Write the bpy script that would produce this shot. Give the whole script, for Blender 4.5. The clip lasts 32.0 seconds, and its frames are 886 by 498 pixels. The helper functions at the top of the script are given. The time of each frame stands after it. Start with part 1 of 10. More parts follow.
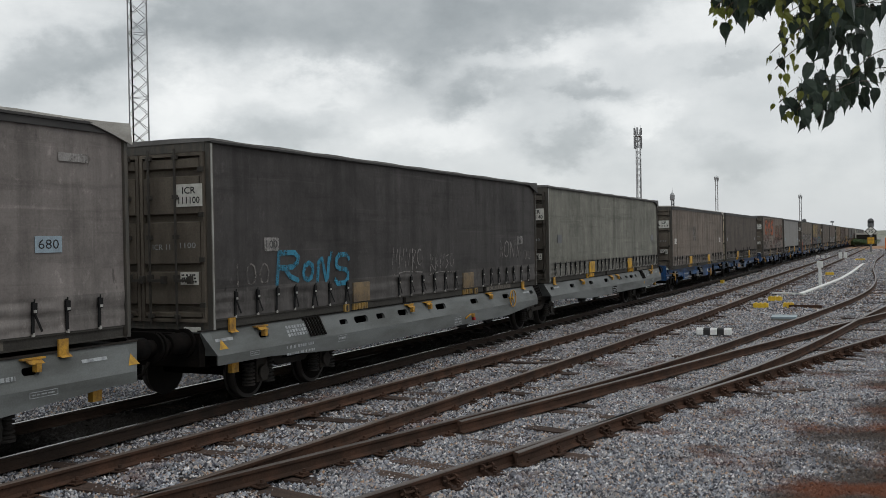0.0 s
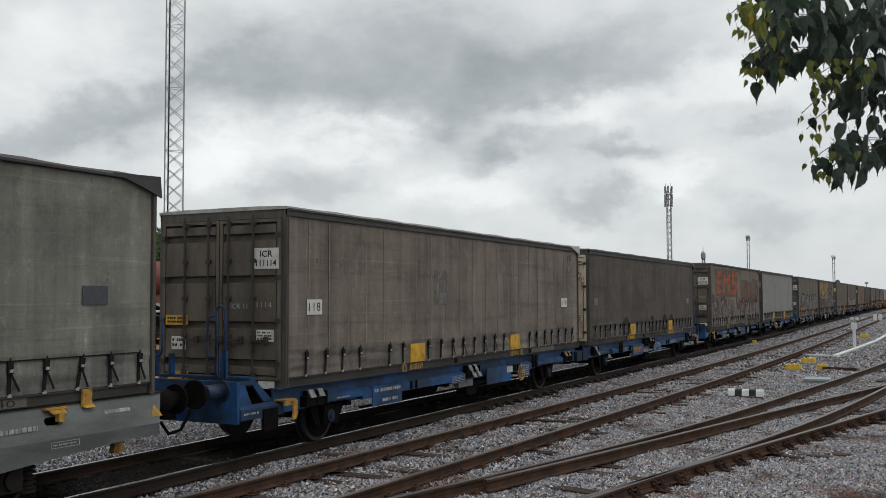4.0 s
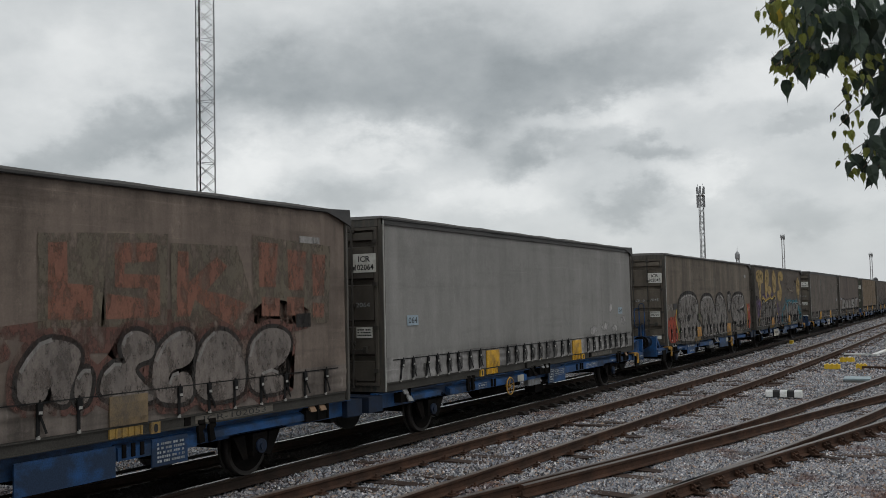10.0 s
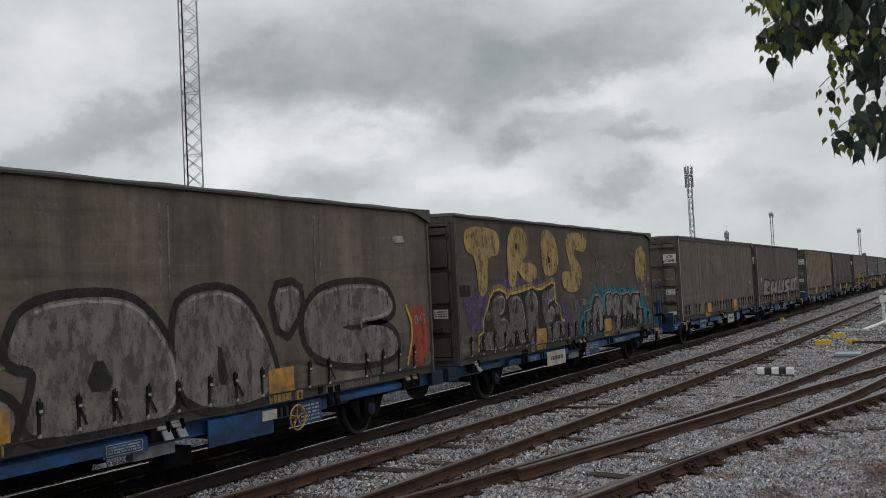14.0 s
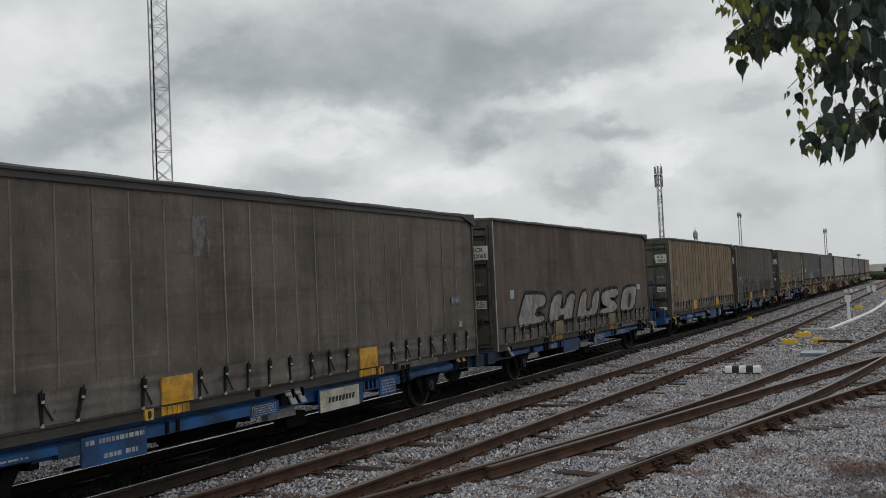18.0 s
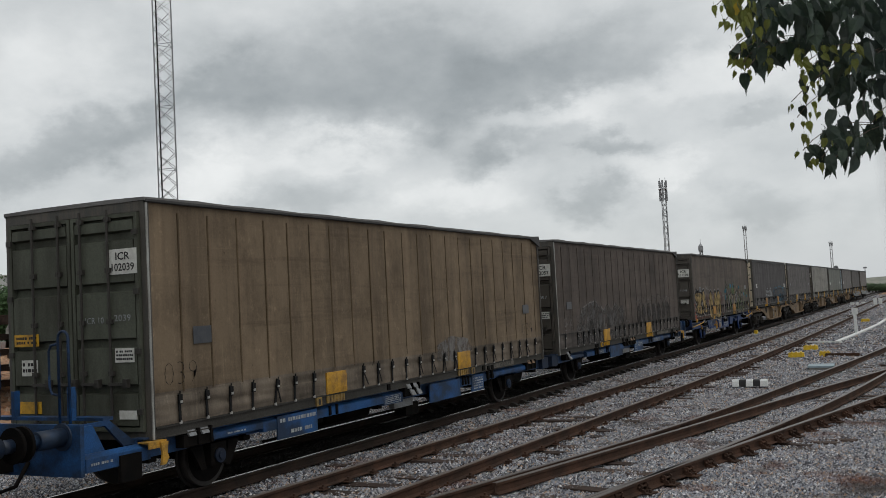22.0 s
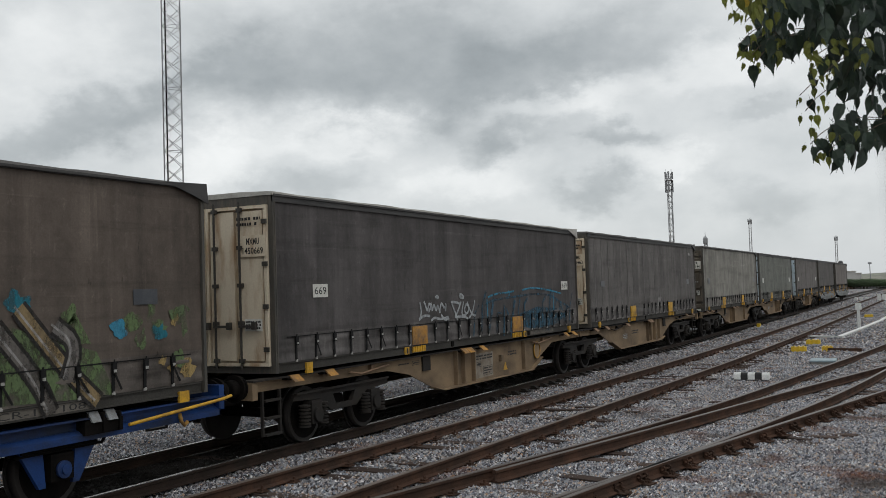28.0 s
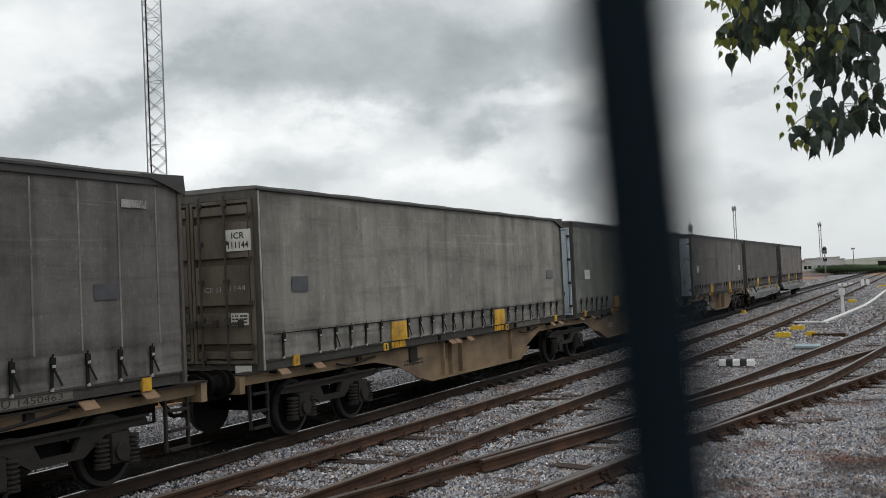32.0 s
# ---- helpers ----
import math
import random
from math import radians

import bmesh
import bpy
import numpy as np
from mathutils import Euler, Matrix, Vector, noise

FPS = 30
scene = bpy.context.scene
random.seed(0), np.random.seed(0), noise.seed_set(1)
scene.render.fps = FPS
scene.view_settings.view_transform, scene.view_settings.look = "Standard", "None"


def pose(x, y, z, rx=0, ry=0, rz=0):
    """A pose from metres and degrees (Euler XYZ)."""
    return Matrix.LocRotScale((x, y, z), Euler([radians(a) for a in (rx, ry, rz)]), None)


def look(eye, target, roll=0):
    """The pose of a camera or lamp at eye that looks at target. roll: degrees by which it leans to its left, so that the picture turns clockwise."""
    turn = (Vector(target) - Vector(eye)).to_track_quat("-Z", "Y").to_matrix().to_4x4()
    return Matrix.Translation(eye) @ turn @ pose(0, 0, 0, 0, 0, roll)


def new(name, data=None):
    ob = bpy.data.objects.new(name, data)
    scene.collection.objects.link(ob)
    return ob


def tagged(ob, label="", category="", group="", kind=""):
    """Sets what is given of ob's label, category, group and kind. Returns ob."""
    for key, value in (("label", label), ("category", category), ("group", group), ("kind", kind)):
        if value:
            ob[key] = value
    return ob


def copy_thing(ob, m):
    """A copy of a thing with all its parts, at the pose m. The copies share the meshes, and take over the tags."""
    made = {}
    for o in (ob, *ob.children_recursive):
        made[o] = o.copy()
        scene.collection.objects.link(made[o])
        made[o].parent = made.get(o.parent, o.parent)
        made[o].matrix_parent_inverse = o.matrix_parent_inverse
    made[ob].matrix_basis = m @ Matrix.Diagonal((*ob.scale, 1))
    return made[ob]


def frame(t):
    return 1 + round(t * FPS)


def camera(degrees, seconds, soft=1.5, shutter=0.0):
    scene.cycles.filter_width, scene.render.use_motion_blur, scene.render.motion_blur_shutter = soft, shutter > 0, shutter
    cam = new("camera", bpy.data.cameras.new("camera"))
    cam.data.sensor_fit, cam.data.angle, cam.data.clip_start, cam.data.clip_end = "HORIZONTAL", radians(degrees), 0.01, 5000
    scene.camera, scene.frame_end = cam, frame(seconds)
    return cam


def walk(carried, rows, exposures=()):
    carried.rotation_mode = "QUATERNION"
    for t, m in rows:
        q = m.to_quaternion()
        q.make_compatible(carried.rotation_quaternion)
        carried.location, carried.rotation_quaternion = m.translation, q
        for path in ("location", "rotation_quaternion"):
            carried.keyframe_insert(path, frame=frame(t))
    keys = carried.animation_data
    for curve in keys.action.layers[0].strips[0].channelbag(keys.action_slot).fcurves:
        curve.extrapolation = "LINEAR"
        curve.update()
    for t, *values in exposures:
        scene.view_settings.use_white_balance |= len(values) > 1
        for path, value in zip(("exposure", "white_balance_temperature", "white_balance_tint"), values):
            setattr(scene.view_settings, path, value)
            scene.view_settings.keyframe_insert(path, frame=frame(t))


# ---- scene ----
# x to the right of the line, y along the railway away from the eye, z up; the top of the train's rails is z = 0
cam = camera(49.13, 32.0, 0.6)
cam.data.dof.use_dof, cam.data.dof.focus_distance, cam.data.dof.aperture_fstop = True, 22.0, 8.5
CAMERA = [
    (0.0, pose(-0.0039, -0.0020, 2.330, 89.63, 1.06, 25.05)),
    (0.5, pose(-0.0041, -0.0021, 2.330, 90.03, 2.07, 24.97)),
    (1.0, pose(-0.0048, -0.0024, 2.330, 90.68, 2.57, 24.50)),
    (1.5, pose(-0.0048, -0.0024, 2.330, 91.33, 2.78, 24.49)),
    (2.0, pose(-0.0053, -0.0027, 2.330, 91.55, 3.29, 24.18)),
    (2.5, pose(0.0047, 0.0024, 2.330, 92.03, 3.19, 25.86)),
    (3.0, pose(0.0100, 0.0051, 2.330, 92.61, 2.31, 25.98)),
    (3.5, pose(-0.0028, -0.0014, 2.330, 92.84, 0.82, 25.93)),
    (5.5, pose(0.0000, 0.0000, 2.330, 93.06, 0.04, 28.63)),
    (6.0, pose(0.0000, 0.0000, 2.330, 92.45, 0.44, 28.82)),
    (6.5, pose(0.0000, 0.0000, 2.330, 92.48, 0.78, 28.92)),
    (7.0, pose(0.0000, 0.0000, 2.330, 92.64, 0.83, 29.07)),
    (7.5, pose(0.0000, 0.0000, 2.330, 92.65, 1.14, 28.44)),
    (8.0, pose(0.0000, 0.0000, 2.330, 92.60, 1.55, 29.73)),
    (8.5, pose(0.0000, 0.0000, 2.330, 92.87, 0.95, 30.88)),
    (9.0, pose(0.0000, 0.0000, 2.330, 93.11, 1.22, 29.30)),
    (9.5, pose(0.0000, 0.0000, 2.330, 93.20, 1.10, 29.10)),
    (10.0, pose(0.0000, 0.0000, 2.330, 93.30, 1.29, 28.67)),
    (10.5, pose(0.0000, 0.0000, 2.330, 93.40, 1.84, 28.52)),
    (11.0, pose(0.0000, 0.0000, 2.330, 93.47, 2.04, 28.59)),
    (11.5, pose(0.0000, 0.0000, 2.330, 93.42, 1.99, 28.74)),
    (12.0, pose(0.0000, 0.0000, 2.330, 93.36, 2.18, 28.66)),
    (12.5, pose(0.0000, 0.0000, 2.330, 93.36, 2.24, 27.66)),
    (13.0, pose(0.0000, 0.0000, 2.330, 92.70, 4.00, 27.56)),
    (13.5, pose(0.0000, 0.0000, 2.330, 92.51, 3.33, 27.90)),
    (15.5, pose(0.0000, 0.0000, 2.330, 92.76, 2.28, 28.36)),
    (16.0, pose(0.0000, 0.0000, 2.330, 92.77, 2.42, 28.21)),
    (16.5, pose(0.0000, 0.0000, 2.330, 92.74, 2.48, 27.98)),
    (17.0, pose(-0.0014, -0.0007, 2.330, 92.69, 2.43, 27.09)),
    (17.5, pose(-0.0020, -0.0010, 2.330, 92.60, 2.57, 26.62)),
    (18.0, pose(-0.0022, -0.0011, 2.330, 92.29, 2.58, 26.43)),
    (18.5, pose(-0.0026, -0.0013, 2.330, 92.07, 2.29, 26.15)),
    (19.0, pose(-0.0023, -0.0012, 2.330, 91.99, 2.55, 26.38)),
    (19.5, pose(-0.0017, -0.0009, 2.330, 91.97, 2.85, 26.82)),
    (20.0, pose(-0.0017, -0.0009, 2.330, 92.04, 2.88, 26.84)),
    (20.5, pose(-0.0018, -0.0009, 2.330, 92.27, 2.80, 26.75)),
    (21.0, pose(-0.0017, -0.0009, 2.330, 93.06, 2.90, 26.88)),
    (21.5, pose(-0.0019, -0.0009, 2.330, 93.20, 2.98, 26.79)),
    (22.0, pose(-0.0019, -0.0010, 2.330, 93.22, 2.97, 26.75)),
    (22.5, pose(-0.0018, -0.0009, 2.330, 93.10, 3.19, 26.87)),
    (23.0, pose(-0.0015, -0.0008, 2.330, 92.97, 3.08, 27.02)),
    (23.5, pose(-0.0014, -0.0007, 2.330, 92.73, 3.26, 27.11)),
    (24.0, pose(-0.0014, -0.0007, 2.330, 92.54, 1.89, 27.07)),
    (24.5, pose(-0.0012, -0.0006, 2.330, 92.38, 1.87, 27.18)),
    (26.5, pose(-0.0014, -0.0007, 2.330, 92.35, 1.75, 27.06)),
    (27.0, pose(-0.0016, -0.0008, 2.330, 92.37, 1.92, 26.92)),
    (27.5, pose(-0.0016, -0.0008, 2.330, 92.42, 1.82, 26.87)),
    (28.0, pose(-0.0015, -0.0008, 2.330, 92.47, 1.84, 26.95)),
    (28.5, pose(-0.0016, -0.0008, 2.330, 92.49, 2.59, 26.91)),
    (29.0, pose(0.0023, 0.0012, 2.330, 92.43, 2.22, 26.63)),
    (29.5, pose(0.0044, 0.0023, 2.330, 92.28, 2.34, 25.82)),
    (30.0, pose(0.0102, 0.0052, 2.330, 92.09, 2.52, 25.98)),
    (30.5, pose(0.0122, 0.0062, 2.330, 91.90, 2.39, 26.41)),
    (31.0, pose(0.0122, 0.0062, 2.330, 91.83, 2.28, 26.58)),
    (31.5, pose(0.0122, 0.0062, 2.330, 91.84, 2.57, 26.17)),
    (32.0, pose(0.0173, 0.0088, 2.330, 91.90, 2.60, 26.15)),
]
walk(cam, CAMERA, [(0.0, 0.14), (2.0, 0.12), (3.0, 0.22), (3.5, 0.22), (5.5, 0.02), (12.0, 0.0), (24.0, 0.02), (28.0, 0.12), (28.8, 0.2), (29.5, 0.26), (30.0, 0.30), (32.0, 0.31)])

# ---- sky and light ----
# cloud banks: bearing left of the line, height (degrees), half-widths, slope, depth (+ bright, - dark)
BANKS = [(30, 13.6, 12, 3.3, 0.0, -0.22), (39, 12.6, 4.5, 2.0, 0.1, -0.10), (23.5, 10.0, 4.5, 2.0, -0.15, -0.17), (18, 13.4, 7, 2.0, 0.1, -0.12), (48, 9.2, 7.5, 1.7, 0.52, -0.19),
         (40.2, 8.0, 3.2, 1.7, 0.1, 0.20), (32.5, 9.4, 4, 1.1, 0.0, 0.18), (20, 10.4, 4.5, 1.0, 0.14, 0.17), (10.5, 12.2, 4, 1.3, 0.1, 0.14), (25.6, 6.4, 3.6, 1.2, 0.0, 0.14), (13.5, 7.2, 2.6, 0.9, 0.0, 0.15), (50, 13.6, 5.5, 2.6, 0.2, 0.11),
         (34.3, 6.3, 3.6, 1.2, 0.0, -0.13), (17.6, 5.6, 2.2, 1.2, 0.1, -0.19), (16.3, 8.8, 1.9, 0.7, 0.0, -0.18), (8.4, 9.8, 2.6, 0.7, 0.35, -0.11), (8.0, 4.6, 3.4, 1.3, 0.0, -0.13), (24.2, 8.0, 2.2, 0.9, 0.2, -0.13), (31.6, 9.0, 1.2, 0.4, 0.0, -0.10)]


def build_world():
    w = bpy.data.worlds.new("overcast")
    scene.world = w
    w.use_nodes = True
    nt = w.node_tree
    nt.nodes.clear()
    N, L = nt.nodes.new, nt.links.new

    def math_(op, a, b=None, c=None, clamp=False):
        n = N("ShaderNodeMath")
        n.operation, n.use_clamp = op, clamp
        for s, v in zip(n.inputs, (a, b, c)):
            if v is None:
                continue
            if isinstance(v, (int, float)):
                s.default_value = v
            else:
                L(v, s)
        return n.outputs[0]
    out, bg = N("ShaderNodeOutputWorld"), N("ShaderNodeBackground")
    sky = N("ShaderNodeTexSky")
    sky.sky_type, sky.sun_disc, sky.sun_elevation, sky.sun_rotation = "NISHITA", False, radians(50), radians(150)
    co, sep = N("ShaderNodeTexCoord"), N("ShaderNodeSeparateXYZ")
    gen = co.outputs["Generated"]
    L(gen, sep.inputs[0])
    # billows that break up the edges of the banks
    st = N("ShaderNodeMapping"); st.inputs["Scale"].default_value = (1, 1, 1.6)
    L(gen, st.inputs[0])
    wob = N("ShaderNodeTexNoise"); wob.inputs["Scale"].default_value = 9.5; wob.inputs["Detail"].default_value = 10; wob.inputs["Roughness"].default_value = 0.60
    L(st.outputs[0], wob.inputs["Vector"])
    ws = N("ShaderNodeSeparateColor"); L(wob.outputs["Color"], ws.inputs[0])
    az = math_("MULTIPLY", math_("ARCTAN2", math_("MULTIPLY", sep.outputs[0], -1.0), sep.outputs[1]), 57.2958)
    el = math_("MULTIPLY", math_("ARCSINE", sep.outputs[2]), 57.2958)
    az = math_("MULTIPLY_ADD", math_("SUBTRACT", ws.outputs[0], 0.5), 10.0, az)
    el = math_("MULTIPLY_ADD", math_("SUBTRACT", ws.outputs[1], 0.5), 6.5, el)
    fine = N("ShaderNodeTexNoise"); fine.inputs["Scale"].default_value = 11.0; fine.inputs["Detail"].default_value = 10; fine.inputs["Roughness"].default_value = 0.56
    L(st.outputs[0], fine.inputs["Vector"])
    v = math_("MULTIPLY_ADD", math_("SUBTRACT", fine.outputs["Fac"], 0.5), 0.32, 0.635)
    for a, e, ra, re_, sl, k in BANKS:
        du = math_("SUBTRACT", az, a)
        dv = math_("SUBTRACT", math_("MULTIPLY_ADD", du, sl, el), e)
        q = math_("ADD", math_("POWER", math_("ABSOLUTE", math_("DIVIDE", du, ra)), 2.0), math_("POWER", math_("ABSOLUTE", math_("DIVIDE", dv, re_)), 2.0))
        v = math_("MULTIPLY_ADD", math_("EXPONENT", math_("MULTIPLY", math_("POWER", q, 1.6), -1.0)), k, v)
    v = math_("MINIMUM", math_("MAXIMUM", v, 0.22), 0.93)
    ramp = N("ShaderNodeValToRGB")
    e = ramp.color_ramp.elements
    e[0].position, e[0].color = 0.0, (0.0, 0.0, 0.0, 1)
    e[1].position, e[1].color = 1.0, (1.0, 1.01, 1.0, 1)
    q = e.new(0.35); q.color = (0.33, 0.36, 0.374, 1)
    q = e.new(0.6); q.color = (0.58, 0.608, 0.618, 1)
    L(v, ramp.inputs[0])
    # towards the horizon the deck thins to an even pale grey
    rz = N("ShaderNodeMapRange"); rz.inputs["From Min"].default_value = 0.0; rz.inputs["From Max"].default_value = 0.06
    L(sep.outputs[2], rz.inputs["Value"])
    mx = N("ShaderNodeMixRGB"); mx.inputs[1].default_value = (0.575, 0.602, 0.618, 1)
    L(rz.outputs[0], mx.inputs[0]); L(ramp.outputs[0], mx.inputs[2])
    # a little of the clear sky above the deck
    sc = N("ShaderNodeMixRGB"); sc.blend_type = "MULTIPLY"; sc.inputs[0].default_value = 1; sc.inputs[2].default_value = (0.1, 0.1, 0.1, 1)
    L(sky.outputs[0], sc.inputs[1])
    m2 = N("ShaderNodeMixRGB"); m2.inputs[0].default_value = 0.96
    L(sc.outputs[0], m2.inputs[1]); L(mx.outputs[0], m2.inputs[2])
    L(m2.outputs[0], bg.inputs[0]); bg.inputs[1].default_value = SKY_STRENGTH
    L(bg.outputs[0], out.inputs[0])
    sun = new("sun", bpy.data.lights.new("sun", "SUN"))
    sun.data.energy, sun.data.angle, sun.data.color = 0.7, radians(40), (1.0, 0.97, 0.93)
    sun.matrix_world = look((14, -6, 24), (0, 0, 0))


SKY_STRENGTH = 1.0
build_world()

# ---- materials ----
def lin(r, g, b, k=1.0):
    return tuple(min(0.9, k * (c / 255 / 12.92 if c < 10 else ((c / 255 + 0.055) / 1.055) ** 2.4)) for c in (r, g * 0.997, b * 1.02)) + (1,)


MATS = {}


def mat(name, col, rough=0.7, metal=0.0, col2=None, scale=3.0, stretch=(1, 1, 1), amount=0.6, grain=0.15, gscale=60.0, bump=0.0, lo=0.4, hi=0.65, rnd=0.0, spec=0.4, coat=None):
    """Base colour with large stains of col2, fine grain and relief; metres."""
    if name in MATS:
        return MATS[name]
    m = bpy.data.materials.new(name)
    MATS[name] = m
    m.use_nodes = True
    nt = m.node_tree
    bs = nt.nodes["Principled BSDF"]
    bs.inputs["Roughness"].default_value, bs.inputs["Metallic"].default_value = rough, metal
    bs.inputs["Specular IOR Level"].default_value = spec
    N, L = nt.nodes.new, nt.links.new
    co = N("ShaderNodeTexCoord")
    mp = N("ShaderNodeMapping"); mp.inputs["Scale"].default_value = stretch
    inf = N("ShaderNodeObjectInfo")
    off = N("ShaderNodeVectorMath"); off.operation = "SCALE"; off.inputs[0].default_value = (37, 53, 71)
    L(inf.outputs["Random"], off.inputs["Scale"])
    L(co.outputs["Object"], mp.inputs[0]); L(off.outputs[0], mp.inputs["Location"])
    n1 = N("ShaderNodeTexNoise"); n1.inputs["Scale"].default_value = scale; n1.inputs["Detail"].default_value = 6; n1.inputs["Roughness"].default_value = 0.6
    L(mp.outputs[0], n1.inputs["Vector"])
    mr = N("ShaderNodeMapRange"); mr.inputs["From Min"].default_value, mr.inputs["From Max"].default_value, mr.inputs["To Max"].default_value = lo, hi, amount
    L(n1.outputs["Fac"], mr.inputs["Value"])
    m1 = N("ShaderNodeMixRGB"); m1.inputs[1].default_value = col; m1.inputs[2].default_value = col2 or tuple(c * 0.55 for c in col[:3]) + (1,)
    L(mr.outputs[0], m1.inputs[0])
    n2 = N("ShaderNodeTexNoise"); n2.inputs["Scale"].default_value = gscale; n2.inputs["Detail"].default_value = 3
    L(co.outputs["Object"], n2.inputs["Vector"])
    mg = N("ShaderNodeMapRange"); mg.inputs["From Min"].default_value, mg.inputs["From Max"].default_value = 0.25, 0.75
    mg.inputs["To Min"].default_value, mg.inputs["To Max"].default_value = 1 - grain, 1 + grain
    L(n2.outputs["Fac"], mg.inputs["Value"])
    mul = N("ShaderNodeVectorMath"); mul.operation = "SCALE"
    L(m1.outputs[0], mul.inputs[0]); L(mg.outputs[0], mul.inputs["Scale"])
    last = mul
    if rnd:
        rr = N("ShaderNodeMapRange"); rr.inputs["To Min"].default_value, rr.inputs["To Max"].default_value = 1 - rnd, 1 + rnd
        L(inf.outputs["Random"], rr.inputs["Value"])
        mul2 = N("ShaderNodeVectorMath"); mul2.operation = "SCALE"
        L(mul.outputs[0], mul2.inputs[0]); L(rr.outputs[0], mul2.inputs["Scale"])
        last = mul2
    L(last.outputs[0], bs.inputs["Base Color"])
    if bump:
        bp = N("ShaderNodeBump"); bp.inputs["Strength"].default_value = 0.6; bp.inputs["Distance"].default_value = bump
        L(n2.outputs["Fac"], bp.inputs["Height"]); L(bp.outputs[0], bs.inputs["Normal"])
    return m

RAIL_SIDE = mat("rusty_rail", (0.040, 0.025, 0.0185, 1), 0.9, 0.0, (0.098, 0.050, 0.032, 1), 2.5, grain=0.3, bump=0.002, spec=0.15)
RAIL_TOP = mat("rail_head", (0.16, 0.125, 0.105, 1), 0.5, 0.35, (0.06, 0.042, 0.034, 1), 3.0, (1, 0.15, 1), grain=0.15)
RAIL_OILY = mat("oily_rail_side", (0.022, 0.0155, 0.0125, 1), 0.85, 0.0, (0.045, 0.028, 0.020, 1), 2.5, grain=0.3, bump=0.002, spec=0.15)
RAIL_SWITCH = mat("worn_turnout_rail_head", (0.115, 0.095, 0.085, 1), 0.42, 0.35, (0.055, 0.042, 0.036, 1), 3.0, (1, 0.15, 1), grain=0.12)
RAIL_BRIGHT = mat("bright_rail_head", (0.36, 0.355, 0.35, 1), 0.26, 0.9, (0.20, 0.18, 0.165, 1), 3.0, (1, 0.15, 1), grain=0.05)
WOOD = mat("old_sleeper_wood", (0.072, 0.050, 0.041, 1), 0.95, 0, (0.03, 0.024, 0.02, 1), 6.0, (0.25, 3, 3), grain=0.35, bump=0.006, rnd=0.35, spec=0.15)
# ground coloured dark to supply the shade in the gaps between the stones
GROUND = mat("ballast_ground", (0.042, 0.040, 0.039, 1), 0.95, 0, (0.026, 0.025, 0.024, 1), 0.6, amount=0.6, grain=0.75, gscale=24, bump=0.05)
BLACK = mat("black_rubber_strap", (0.008, 0.008, 0.0085, 1), 0.65, spec=0.2)
# grime made blacker still, so the colour holds the shade under the wagons
DARK = mat("grimy_shade_black", (0.0045, 0.0042, 0.0041, 1), 0.9, 0.0, (0.013, 0.010, 0.0085, 1), 4.0, grain=0.3, spec=0.08)
FRAME = mat("grimy_steel_frame", (0.017, 0.0155, 0.0145, 1), 0.8, 0.0, (0.034, 0.027, 0.021, 1), 3.0, (1, 0.5, 1), grain=0.3, spec=0.25)

# ---- mesh helpers ----
def bx(bm, x0, x1, y0, y1, z0, z1):
    v = [bm.verts.new((x, y, z)) for x in (x0, x1) for y in (y0, y1) for z in (z0, z1)]
    for f in ((0, 1, 3, 2), (4, 6, 7, 5), (0, 4, 5, 1), (2, 3, 7, 6), (0, 2, 6, 4), (1, 5, 7, 3)):
        bm.faces.new([v[i] for i in f])
    return bm


def cyl(bm, p0, p1, r, n=10, r1=None, caps=True):
    p0, p1 = Vector(p0), Vector(p1)
    r1 = r if r1 is None else r1
    d = (p1 - p0).normalized()
    u = d.orthogonal().normalized()
    w = d.cross(u)
    a = [bm.verts.new(p0 + r * (math.cos(2 * math.pi * i / n) * u + math.sin(2 * math.pi * i / n) * w)) for i in range(n)]
    b = [bm.verts.new(p1 + r1 * (math.cos(2 * math.pi * i / n) * u + math.sin(2 * math.pi * i / n) * w)) for i in range(n)]
    for i in range(n):
        f = bm.faces.new((a[i], a[(i + 1) % n], b[(i + 1) % n], b[i]))
        f.smooth = n > 8
    if caps:
        bm.faces.new(a[::-1]); bm.faces.new(b)
    return bm


def prism(bm, pts, x0, x1):
    """A (y, z) outline drawn out along x."""
    a = [bm.verts.new((x0, y, z)) for y, z in pts]
    b = [bm.verts.new((x1, y, z)) for y, z in pts]
    n = len(pts)
    for i in range(n):
        bm.faces.new((a[i], a[(i + 1) % n], b[(i + 1) % n], b[i]))
    bm.faces.new(a[::-1]); bm.faces.new(b)
    return bm


def lathe(bm, x, y, prof, n=12):
    """A turned shape about an upright axis: prof is (radius, height)."""
    rings = [[bm.verts.new((x + r * math.cos(2 * math.pi * k / n), y + r * math.sin(2 * math.pi * k / n), z)) for k in range(n)] for r, z in prof]
    for p, q in zip(rings, rings[1:]):
        for k in range(n):
            bm.faces.new((p[k], p[(k + 1) % n], q[(k + 1) % n], q[k]))
    bm.faces.new(rings[0][::-1]); bm.faces.new(rings[-1])
    return bm


def mesh_of(name, bm, material):
    bmesh.ops.recalc_face_normals(bm, faces=bm.faces)
    me = bpy.data.meshes.new(name)
    bm.to_mesh(me); bm.free()
    if material:
        me.materials.append(material)
    return me


def part(name, bm, material, parent, label=""):
    me = bm if isinstance(bm, bpy.types.Mesh) else mesh_of(name, bm, material)
    ob = new(name, me)
    ob.parent = parent
    return tagged(ob, label) if label else ob


def thing(name, label, category, group="", kind=""):
    return tagged(new(name), label, category, group, kind)


def B():
    return bmesh.new()


